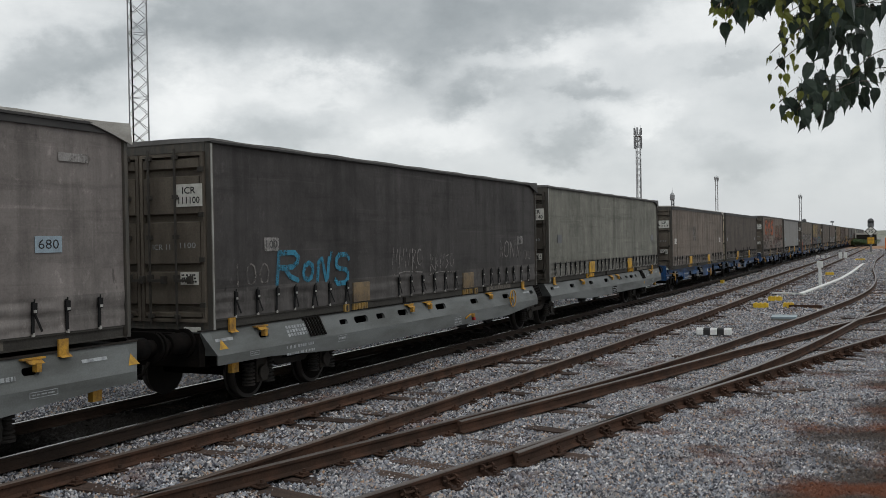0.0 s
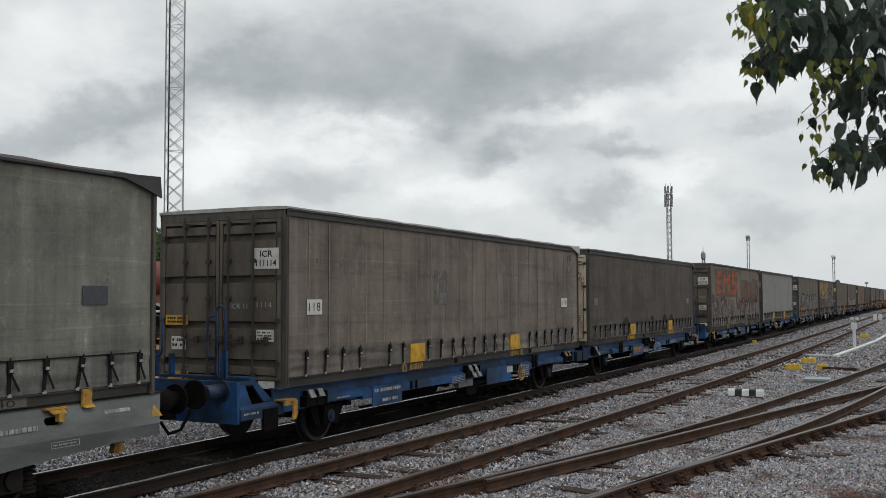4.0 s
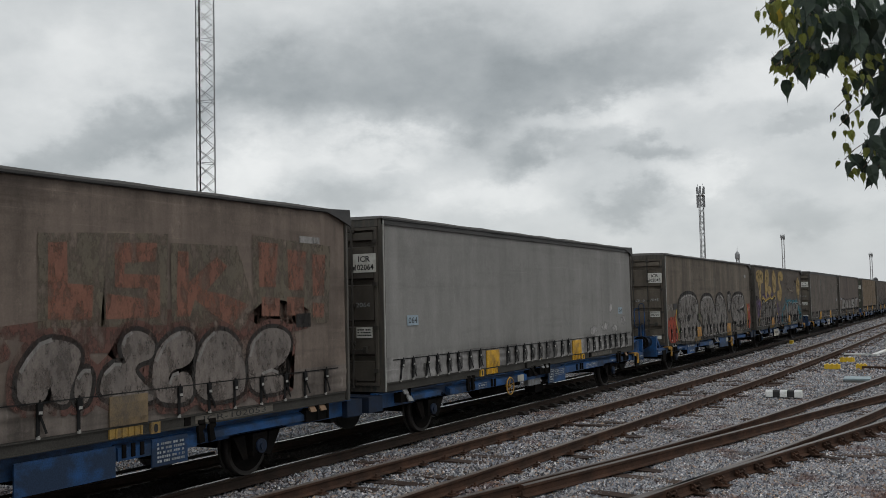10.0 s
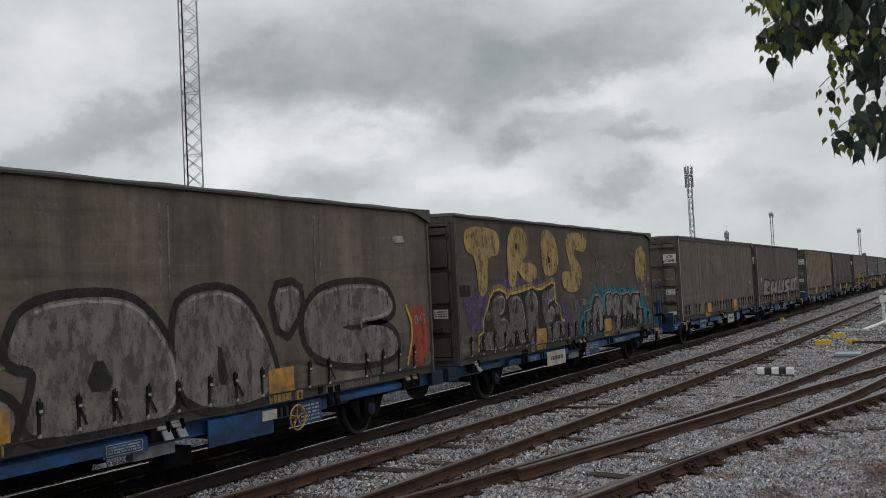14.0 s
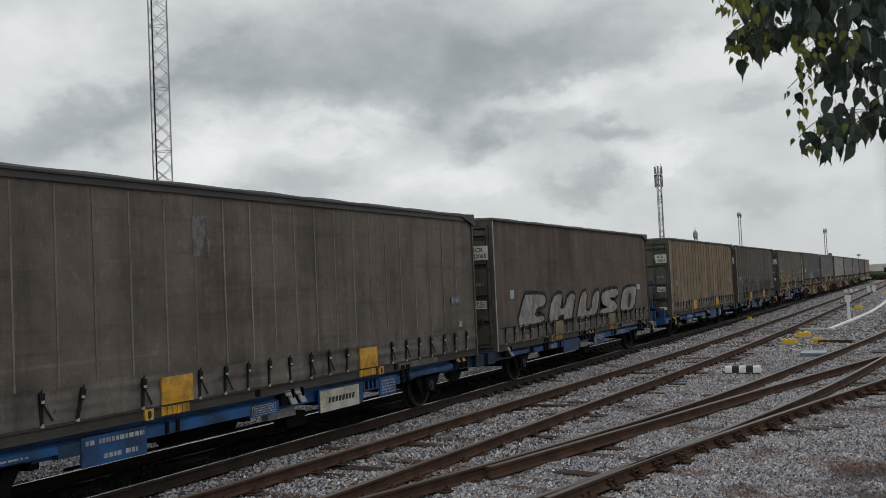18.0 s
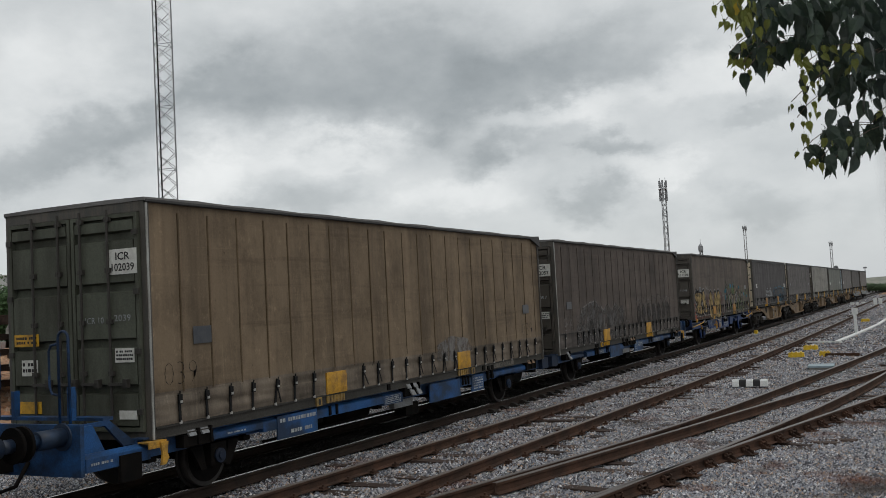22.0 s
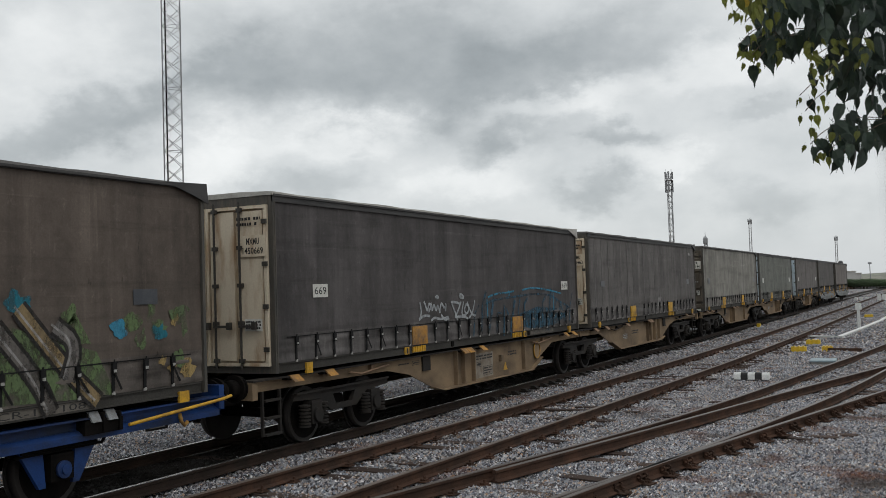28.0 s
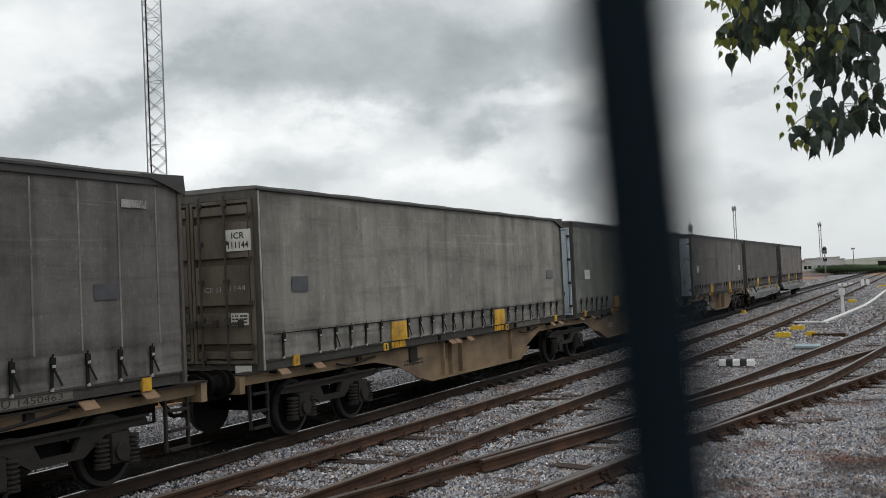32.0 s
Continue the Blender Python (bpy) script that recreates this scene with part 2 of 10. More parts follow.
def lerp_table(tab, v):
    if v <= tab[0][0]:
        return tab[0][1] + (v - tab[0][0]) * (tab[1][1] - tab[0][1]) / (tab[1][0] - tab[0][0])
    for (a, p), (b, q) in zip(tab, tab[1:]):
        if v <= b:
            return p + (q - p) * (v - a) / (b - a)
    return tab[-1][1]

# ---- the train's numbers ----
XC, HALF, LEN = -9.99, 1.25, 13.6
TRAIN = [(0, -4.24), (1, -11.74), (2, -19.23), (3, -26.67), (6, -49.19), (7, -56.64), (8, -64.06), (8.5, -67.61), (9, -71.25), (10, -78.60), (11, -85.71), (12, -93.06), (13, -100.23), (16, -121.73), (17, -128.81), (18, -135.92), (19, -143.02), (20, -149.89), (21, -156.95), (22, -163.96), (23, -171.11), (24, -178.11), (27, -200.10), (28, -207.54), (29, -215.01), (30, -222.46), (31, -229.90), (32, -237.39)]
OFFSET = [0.00, 15.22, 29.85, 46.22, 60.76, 77.84, 92.48, 109.63, 124.29, 141.45, 156.11, 173.11, 187.84, 204.09, 219.21, 233.83, 249.09, 263.65, 279.60, 294.17, 309.71]

# ---- ground ----
def ground_z(x, y):
    """Nearly level; a bank rises towards the fence, soil heaps lie beyond the train."""
    z = -0.224 + 0.01 * noise.noise((x * 0.35, y * 0.35, 0.0))
    d = math.hypot(x, y)
    z += 0.95 * max(0.0, min(1.0, (7.5 - d) / 5.0))
    return z


def build_ground():
    def steps(a, b, s):
        return [a + i * s for i in range(int(round((b - a) / s)) + 1)]
    xs = [-3000, -900, -300, -120, -60, -40] + steps(-30, 10, 0.8) + [16, 30, 80, 300, 900, 3000]
    ys = [-3000, -600, -100, -30, -15] + steps(-10, 60, 1.0) + steps(64, 160, 8.0) + [200, 300, 600, 1200, 3000]
    me = bpy.data.meshes.new("ground")
    nx = len(xs)
    me.from_pydata([(x, y, ground_z(x, y)) for y in ys for x in xs], [],
                   [(j * nx + i, j * nx + i + 1, (j + 1) * nx + i + 1, (j + 1) * nx + i) for j in range(len(ys) - 1) for i in range(nx - 1)])
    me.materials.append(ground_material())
    for p in me.polygons:
        p.use_smooth = True
    tagged(new("ground", me), "grey stone ballast with patches of reddish earth", "ground", kind="structure")


def ground_material():
    m = mat("ballast_ground", (0.13, 0.14, 0.15, 1))
    nt = m.node_tree
    N, L = nt.nodes.new, nt.links.new
    bs = nt.nodes["Principled BSDF"]
    old = bs.inputs["Base Color"].links[0].from_socket
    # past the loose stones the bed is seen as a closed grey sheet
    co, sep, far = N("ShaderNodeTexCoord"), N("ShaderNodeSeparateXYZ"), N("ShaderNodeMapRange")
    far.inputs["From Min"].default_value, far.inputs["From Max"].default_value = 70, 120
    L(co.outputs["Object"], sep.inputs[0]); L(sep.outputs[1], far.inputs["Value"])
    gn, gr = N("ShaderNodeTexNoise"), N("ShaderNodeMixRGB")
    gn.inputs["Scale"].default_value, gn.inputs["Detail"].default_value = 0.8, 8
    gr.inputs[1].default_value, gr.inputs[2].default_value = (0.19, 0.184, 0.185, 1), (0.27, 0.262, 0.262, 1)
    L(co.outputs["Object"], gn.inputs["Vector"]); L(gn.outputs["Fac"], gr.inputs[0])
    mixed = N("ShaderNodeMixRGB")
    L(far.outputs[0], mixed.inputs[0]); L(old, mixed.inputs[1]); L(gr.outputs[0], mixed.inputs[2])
    soil_mix(m, mixed.outputs[0], 1.0)
    return m


def soil_mix(m, old, k):
    """Red earth works through the stone on the bank by the fence and beyond the train."""
    nt = m.node_tree
    N, L = nt.nodes.new, nt.links.new
    co, sep = N("ShaderNodeTexCoord"), N("ShaderNodeSeparateXYZ")
    L(co.outputs["Object"], sep.inputs[0])
    n = N("ShaderNodeTexNoise"); n.inputs["Scale"].default_value = 0.7; n.inputs["Detail"].default_value = 8; n.inputs["Roughness"].default_value = 0.65
    L(co.outputs["Object"], n.inputs["Vector"])

    def soil(lo, hi, slant):
        a = N("ShaderNodeMapRange"); a.inputs["From Min"].default_value, a.inputs["From Max"].default_value = lo, hi
        w = N("ShaderNodeMath"); w.operation = "MULTIPLY_ADD"; w.inputs[1].default_value = slant
        L(sep.outputs[1], w.inputs[0]); L(sep.outputs[0], w.inputs[2]); L(w.outputs[0], a.inputs["Value"])
        b = N("ShaderNodeMath"); b.operation = "MULTIPLY_ADD"; b.inputs[1].default_value = 3.0; b.inputs[2].default_value = -1.7
        L(n.outputs["Fac"], b.inputs[0])
        c = N("ShaderNodeMath"); c.use_clamp = True
        L(a.outputs[0], c.inputs[0]); L(b.outputs[0], c.inputs[1])
        return c
    right, left = soil(-3.9, -1.0, -0.13), soil(-15.0, -18.0, 0.0)
    mx = N("ShaderNodeMath"); mx.operation = "MAXIMUM"
    L(right.outputs[0], mx.inputs[0]); L(left.outputs[0], mx.inputs[1])
    ms = N("ShaderNodeMath"); ms.operation = "MULTIPLY"; ms.inputs[1].default_value = k
    L(mx.outputs[0], ms.inputs[0])
    # dark brown dirt for the most part, brick-red here and there
    n2, a2, earth = N("ShaderNodeTexNoise"), N("ShaderNodeMapRange"), N("ShaderNodeMixRGB")
    n2.inputs["Scale"].default_value, n2.inputs["Detail"].default_value = 0.9, 7
    a2.inputs["From Min"].default_value, a2.inputs["From Max"].default_value = 0.43, 0.56
    earth.inputs[1].default_value, earth.inputs[2].default_value = (0.074, 0.060, 0.053, 1), (0.14, 0.056, 0.033, 1)
    L(co.outputs["Object"], n2.inputs["Vector"]); L(n2.outputs["Fac"], a2.inputs["Value"]); L(a2.outputs[0], earth.inputs[0])
    mix = N("ShaderNodeMixRGB"); L(earth.outputs[0], mix.inputs[2])
    L(ms.outputs[0], mix.inputs[0]); L(old, mix.inputs[1]); L(mix.outputs[0], m.node_tree.nodes["Principled BSDF"].inputs["Base Color"])


build_ground()


def stone_material():
    m = mat("ballast_stone", (0.435, 0.430, 0.456, 1), 0.95, 0, (0.306, 0.298, 0.314, 1), 9.0, grain=0.25, gscale=90, spec=0.05)
    nt = m.node_tree
    N, L = nt.nodes.new, nt.links.new
    bs = nt.nodes["Principled BSDF"]
    old = bs.inputs["Base Color"].links[0].from_socket
    geo, ramp = N("ShaderNodeNewGeometry"), N("ShaderNodeValToRGB")
    e = ramp.color_ramp.elements
    e[0].position, e[0].color = 0.0, (0.58, 0.58, 0.59, 1)
    e[1].position, e[1].color = 1.0, (1.16, 1.15, 1.13, 1)
    for p, c in ((0.25, (0.74, 0.755, 0.775)), (0.45, (0.92, 0.91, 0.89)), (0.60, (0.86, 0.885, 0.91)), (0.80, (1.02, 1.01, 0.99)), (0.87, (0.96, 0.86, 0.76)), (0.92, (1.0, 1.02, 1.03))):
        k = e.new(p); k.color = c + (1,)
    L(geo.outputs["Random Per Island"], ramp.inputs[0])
    mu = N("ShaderNodeMixRGB"); mu.blend_type = "MULTIPLY"; mu.inputs[0].default_value = 1
    L(old, mu.inputs[1]); L(ramp.outputs[0], mu.inputs[2])
    soil_mix(m, mu.outputs[0], 0.8)
    return m


def stones(name, n, xr, yr, size, wedge, seed, label, zoff=0.0, material=None, skip=(0, 0)):
    """Loose angular stones lying on the bed, scattered as one mesh; each a four-sided uneven cap."""
    rng = np.random.default_rng(seed)
    u = rng.random((n, 2))
    y = yr[0] + (yr[1] - yr[0]) * u[:, 1] ** 1.5
    x = xr[0] + (xr[1] - xr[0]) * u[:, 0]
    keep = (x > -wedge[0] * y - 1.0) & (x < wedge[1] * y + 1.0) & ((x < skip[0]) | (x > skip[1] + 0.25 * rng.standard_normal(n)))
    x, y = x[keep], y[keep]
    n = len(x)
    s = size * (0.55 + 0.9 * rng.random(n) ** 1.6)
    a = rng.random((n, 1)) * 6.283 + np.arange(4)[None] * 1.571 + rng.uniform(-0.45, 0.45, (n, 4))
    rad = rng.uniform(0.75, 1.25, (n, 4))
    v = np.zeros((n, 5, 3))
    v[:, :4, 0], v[:, :4, 1], v[:, :4, 2] = rad * np.cos(a), rad * np.sin(a), rng.uniform(-0.75, 0.15, (n, 4))
    v[:, 4, :2] = rng.uniform(-0.5, 0.5, (n, 2))
    v[:, 4, 2] = rng.uniform(0.5, 1.0, n)
    v *= s[:, None, None]
    z = -0.203 + zoff + 0.016 * np.sin(x * 1.7 + 1.3 * np.sin(y * 0.9)) + 0.016 * np.sin(y * 2.9 + 1.9 * np.sin(x * 2.3)) + 0.022 * rng.random(n)
    d = np.hypot(x, y)
    z += 0.95 * np.clip((7.5 - d) / 5.0, 0, 1)
    v += np.stack([x, y, z], 1)[:, None]
    f = np.array([(0, 1, 4), (1, 2, 4), (2, 3, 4), (3, 0, 4)])[None] + 5 * np.arange(n)[:, None, None]
    me = bpy.data.meshes.new(name)
    me.vertices.add(5 * n); me.vertices.foreach_set("co", v.ravel())
    me.loops.add(12 * n); me.loops.foreach_set("vertex_index", f.ravel())
    me.polygons.add(4 * n); me.polygons.foreach_set("loop_start", np.arange(4 * n) * 3)
    me.update(calc_edges=True)
    me.materials.append(material or stone_material())
    tagged(new(name, me), label, "ballast", kind="stuff")


# oil-stained stone, coloured darker still for the shade under the train
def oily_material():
    return mat("oily_shaded_stone", (0.022, 0.0195, 0.0175, 1), 0.85, 0, (0.010, 0.009, 0.008, 1), 5.0, grain=0.4, gscale=60, spec=0.15)


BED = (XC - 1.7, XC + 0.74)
stones("ballast", 350000, (-15.0, 2.2), (5.5, 34.0), 0.0222, (1.35, 0.02), 3, "grey angular stone ballast between the rails", skip=BED)
stones("ballast", 135000, (-5.5, 1.6), (7.6, 24.0), 0.0205, (1.35, 0.02), 8, "grey stone ballast beside the turnout")
stones("ballast", 90000, (-16.0, 3.0), (33.0, 95.0), 0.042, (0.75, 0.02), 4, "grey stone ballast along the far tracks", skip=BED)
stones("ballast", 90000, (-16.0, 5.0), (88.0, 200.0), 0.050, (0.2, 0.06), 14, "grey stone ballast at the far end of the yard", skip=BED)
stones("ballast", 34000, (XC - 1.8, XC + 0.78), (5.0, 60.0), 0.032, (1.6, 0.02), 5, "stone ballast under the train, dark with oil and painted shade", material=oily_material())
# dark sheet under the train: oil stain and under-train shade in one colour
me = bpy.data.meshes.new("oily_shaded_bed")
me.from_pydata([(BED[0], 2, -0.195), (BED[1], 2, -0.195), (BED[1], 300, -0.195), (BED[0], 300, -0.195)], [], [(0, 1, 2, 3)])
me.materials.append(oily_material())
tagged(new("track_bed", me), "track bed under the train, dark with oil and painted shade", "ground", kind="structure")

# ---- tracks ----
GAUGE = 1.65
PROFILE = ((-0.07, -0.159), (0.07, -0.159), (0.07, -0.147), (0.014, -0.128), (0.010, -0.052), (0.034, -0.040), (0.036, -0.008), (0.028, 0.0),
           (-0.028, 0.0), (-0.036, -0.008), (-0.034, -0.040), (-0.010, -0.052), (-0.014, -0.128), (-0.07, -0.147))


def smooth_line(tab, y0, y1, step=1.2):
    """Points (x, y) through a table of (y, x), as a gliding curve."""
    ys = np.arange(y0, y1 + 1e-6, step)
    ty, tx = np.array([t[0] for t in tab], float), np.array([t[1] for t in tab], float)
    xs = np.interp(ys, ty, tx)
    for _ in range(3):
        pad = np.r_[2 * xs[0] - xs[2:0:-1], xs, 2 * xs[-1] - xs[-2:-4:-1]]
        xs = np.convolve(pad, np.ones(5) / 5, "valid")
    return list(zip(xs, ys))


def rail(line, parent, top, label=""):
    """A flat-footed rail swept along points (x, y)."""
    bm = B()
    rings = []
    for i, (x, y) in enumerate(line):
        a, b = Vector(line[max(0, i - 1)]), Vector(line[min(len(line) - 1, i + 1)])
        t = (b - a).normalized()
        nx, ny = t.y, -t.x
        rings.append([bm.verts.new((x + nx * u, y + ny * u, w)) for u, w in PROFILE])
    n = len(PROFILE)
    for p, q in zip(rings, rings[1:]):
        for j in range(n):
            f = bm.faces.new((p[j], p[(j + 1) % n], q[(j + 1) % n], q[j]))
            f.material_index = 1 if j in (6, 7, 8) else 0
    bm.faces.new(rings[0]); bm.faces.new(rings[-1][::-1])
    me = mesh_of("rail", bm, RAIL_OILY if top is RAIL_BRIGHT else RAIL_SIDE)
    me.materials.append(top)
    return part("rail", me, None, parent, label)


def shifted(line, d):
    out = []
    for i, (x, y) in enumerate(line):
        a, b = Vector(line[max(0, i - 1)]), Vector(line[min(len(line) - 1, i + 1)])
        t = (b - a).normalized()
        out.append((x + t.y * d, y - t.x * d))
    return out


def sleeper_mesh(length, seed):
    r = random.Random(seed)
    bm = B()
    n = 5
    rings = []
    for i in range(n):
        x = -length / 2 + length * i / (n - 1)
        j = [r.uniform(-0.012, 0.012) for _ in range(8)]
        rings.append([bm.verts.new((x + j[0], -0.125 + j[1], -0.32)), bm.verts.new((x + j[2], 0.125 + j[3], -0.32)),
                      bm.verts.new((x + j[4], 0.12 + j[5], -0.168 + j[6] * 0.5)), bm.verts.new((x + j[0], -0.12 + j[1], -0.168 + j[7] * 0.5))])
    for p, q in zip(rings, rings[1:]):
        for k in range(4):
            bm.faces.new((p[k], p[(k + 1) % 4], q[(k + 1) % 4], q[k]))
    bm.faces.new(rings[0]); bm.faces.new(rings[-1][::-1])
    return mesh_of("sleeper", bm, WOOD)


SLEEPERS = [sleeper_mesh(2.65, i) for i in range(5)]


def chair_mesh():
    """Base plate, two clips and their bolts, round the foot of a rail."""
    bm = B()
    bx(bm, -0.17, 0.17, -0.08, 0.08, -0.168, -0.155)
    for s in (-1, 1):
        bx(bm, s * 0.075, s * 0.15, -0.045, 0.045, -0.155, -0.128)
        cyl(bm, (s * 0.115, 0, -0.13), (s * 0.115, 0, -0.095), 0.018, 6)
    return mesh_of("chair", bm, RAIL_SIDE)


def clip_mesh():
    """Heavy cast chair on both sides of the rail, black with oil."""
    bm = B()
    bx(bm, -0.24, 0.24, -0.09, 0.09, -0.19, -0.15)
    for s in (-1, 1):
        a = [bm.verts.new((s * x, -0.07, z)) for x, z in ((0.05, -0.15), (0.20, -0.15), (0.18, -0.125), (0.12, -0.10), (0.05, -0.105))]
        b = [bm.verts.new((v.co.x, 0.07, v.co.z)) for v in a]
        for k in range(5):
            bm.faces.new((a[k], a[(k + 1) % 5], b[(k + 1) % 5], b[k]))
        bm.faces.new(a[::-1]); bm.faces.new(b)
    return mesh_of("chair", bm, FRAME)


CHAIR = chair_mesh()
CLIP = clip_mesh()


def sleepers(parent, line, spacing, y0, y1, width=2.65, chairs=(), seed=1, sink=0.0):
    r = random.Random(seed)
    acc = 0.0
    for (xa, ya), (xb, yb) in zip(line, line[1:]):
        d = math.hypot(xb - xa, yb - ya)
        while acc < d:
            k = acc / d
            x, y = xa + (xb - xa) * k, ya + (yb - ya) * k
            acc += spacing * r.uniform(0.94, 1.06)
            if not y0 <= y <= y1:
                continue
            turn = math.degrees(math.atan2(-(xb - xa), yb - ya))
            ob = new("sleeper", r.choice(SLEEPERS))
            ob.parent = parent
            m = pose(x + r.uniform(-0.06, 0.06), y, r.uniform(-0.032, 0.004) - sink, 0, 0, turn + r.uniform(-1, 1))
            ob.matrix_basis = m @ Matrix.Diagonal((width / 2.65, 1, 1, 1))
            for c in chairs:
                if (20 < y < 75 if sink > 0.02 else y < 45):
                    ch = new("chair", CLIP if sink > 0.02 else CHAIR)
                    ch.parent = parent
                    ch.matrix_basis = pose(x, y, 0, 0, 0, turn) @ Matrix.Translation((c, 0, 0))
        acc -= d


def build_track(name, tab, y0, y1, sl, label, top=RAIL_TOP, chairs=(), sink=0.0):
    t = thing(name, label, "railway track", "yard tracks", "structure")
    mid = smooth_line(tab, y0, y1)
    rail(shifted(mid, -GAUGE / 2), t, top)
    rail(shifted(mid, GAUGE / 2), t, top)
    sleepers(t, mid, 0.62, sl[0], sl[1], chairs=chairs, sink=sink)
    return t


TRACK_A = [(-40, XC), (400, XC)]
TRACK_B = [(-30, -9.2), (0, -7.75), (5, -7.4), (9, -7.15), (13, -6.97), (20, -6.65), (30, -6.3), (45, -6.05), (60, -5.95), (100, -5.8), (200, -5.8), (400, -5.8)]
H = GAUGE / 2
build_track("railway_track", TRACK_A, -40, 400, (2, 110), "railway track with bright worn rails under the train", RAIL_BRIGHT, (-H, H), 0.028)
build_track("railway_track", TRACK_B, -20, 400, (4, 100), "rusty railway track on old wooden sleepers", RAIL_TOP, (-H, H), 0.008)


def brace_mesh():
    """A cast chair that grips the rail's web from outside: two lugs, a bent key and a bolt on a short plate."""
    bm = B()
    bx(bm, 0.0, 0.20, -0.10, 0.10, -0.166, -0.150)
    for s in (-0.085, 0.065):
        a = [bm.verts.new((x, s, z)) for x, z in ((0.012, -0.150), (0.13, -0.150), (0.12, -0.115), (0.075, -0.10), (0.085, -0.062), (0.06, -0.038), (0.012, -0.046))]
        b = [bm.verts.new((v.co.x, s + 0.022, v.co.z)) for v in a]
        for k in range(7):
            bm.faces.new((a[k], a[(k + 1) % 7], b[(k + 1) % 7], b[k]))
        bm.faces.new(a[::-1]); bm.faces.new(b)
    cyl(bm, (0.05, -0.12, -0.085), (0.06, 0.12, -0.075), 0.014, 6)
    cyl(bm, (0.15, 0.0, -0.150), (0.15, 0.0, -0.115), 0.018, 6)
    return mesh_of("rail_brace", bm, RAIL_SIDE)


def build_turnout():
    """A turnout: the straight road bears right, the other bends back along the yard."""
    t = thing("railway_turnout", "rusty railway turnout with switch blades on wooden sleepers", "railway track", "yard tracks", "structure")
    left_stock = smooth_line([(2, -7.75), (6, -6.75), (9, -5.98), (12.3, -5.1), (15.5, -4.4), (18, -3.95), (21, -3.55), (25.4, -3.1), (28.7, -2.6), (34.5, -1.95), (41, -1.25), (49, -0.95), (58, -1.0), (74, -1.5), (98, -1.75), (130, -1.35)], 2, 130)
    right_stock = smooth_line([(2, -6.0), (6, -4.95), (9, -4.2), (11.2, -3.62), (12.8, -3.28), (14.6, -2.93), (16.4, -2.44), (19, -1.75), (23.3, -0.75), (26, 0.0), (36, 2.9), (60, 10)], 2, 60)
    straight_left = smooth_line([(11.5, -5.2), (13, -4.83), (15.1, -4.28), (17.2, -3.85), (19.8, -3.3), (22.4, -2.68), (24.2, -2.2), (28.3, -1.2), (32, -0.3), (36, 0.75), (60, 7.8)], 11.5, 60)
    curved_right = smooth_line([(10, -3.84), (11.9, -3.42), (13.8, -3.1), (15.9, -2.72), (18.6, -2.2), (21.2, -1.85), (24, -1.5), (28.3, -1.1), (33, -0.6), (39, 0.2), (46, 0.55), (60, 0.6), (74, 0.15), (98, -0.1), (130, 0.3)], 10, 130)
    for line in (left_stock, right_stock, straight_left, curved_right):
        rail(line, t, RAIL_SWITCH)
    mid = [((a[0] + b[0]) / 2, a[1]) for a, b in zip(left_stock, right_stock)]
    sleepers(t, [p for p in mid if p[1] < 16], 0.62, 3, 16, 2.75, (-H, H), 5, 0.018)
    sleepers(t, [(x - 0.1, y) for x, y in mid if 15.9 < y < 27], 0.62, 16, 27, 3.6, (), 6, 0.018)
    brace = brace_mesh()
    for k in range(34):
        y = 4.0 + 0.62 * k
        x = lerp_table([(b, a) for a, b in right_stock], y)
        o = new("rail_brace", brace)
        o.parent = t
        o.matrix_basis = pose(x + 0.015, y, 0.0, 0, 0, -14 + (k * 5 % 7) - 3)
        e = new("sleeper", SLEEPERS[k % 5])
        e.parent = t
        e.matrix_basis = pose(x + 0.16 + 0.05 * (k * 3 % 4), y + 0.06 - 0.03 * (k % 3), -0.016 - 0.007 * (k * 5 % 4), 0, 1.2 * (k % 3), -14 + (k * 7 % 9)) @ Matrix.Diagonal((0.30 + 0.08 * (k * 3 % 4), 0.75 + 0.1 * (k % 4), 1, 1))
    fr = smooth_line([(27, -1.2), (60, 0.0)], 27, 60)
    sleepers(t, fr, 0.62, 27, 60, 4.4, (), 7, 0.018)
    return t


build_turnout()


# ---- paints and cloths ----
K = 1.36
AMBER_PLATE = mat("ochre_yellow_plate", (0.52, 0.275, 0.022, 1), 0.65, 0, (0.22, 0.12, 0.035, 1), 5.0, amount=0.85, grain=0.25)
YELLOW = mat("yellow_paint", (0.60, 0.335, 0.02, 1), 0.6, 0, (0.20, 0.115, 0.03, 1), 4.0, amount=0.85, grain=0.2)
ORANGE_RUST = mat("faded_orange_plate", (0.42, 0.205, 0.035, 1), 0.75, 0, (0.16, 0.10, 0.055, 1), 5.0, amount=0.95, grain=0.25)
WORN_PLATE = mat("worn_tan_plate", (0.19, 0.135, 0.075, 1), 0.8, 0, (0.085, 0.07, 0.055, 1), 4.0, amount=0.95, grain=0.25)
AMBER_DIM = mat("dirty_yellow_paint", (0.30, 0.19, 0.05, 1), 0.75, 0, (0.10, 0.075, 0.05, 1), 6.0, amount=0.9, grain=0.25)
# darker blue for the end beams at the joints and the axle caps
DARK_BLUE = mat("dark_blue_paint", (0.009, 0.020, 0.045, 1), 0.65, 0, (0.012, 0.010, 0.010, 1), 3.0, grain=0.25, spec=0.25)
HOOK_STEEL = mat("pale_hook_steel", (0.42, 0.41, 0.39, 1), 0.5, 0.4, (0.2, 0.19, 0.18, 1), 20.0)
WHITE = mat("white_plate", (0.62, 0.62, 0.58, 1), 0.6, 0, (0.4, 0.39, 0.35, 1), 9.0, grain=0.08)
INK = mat("black_ink", (0.015, 0.015, 0.016, 1), 0.6)
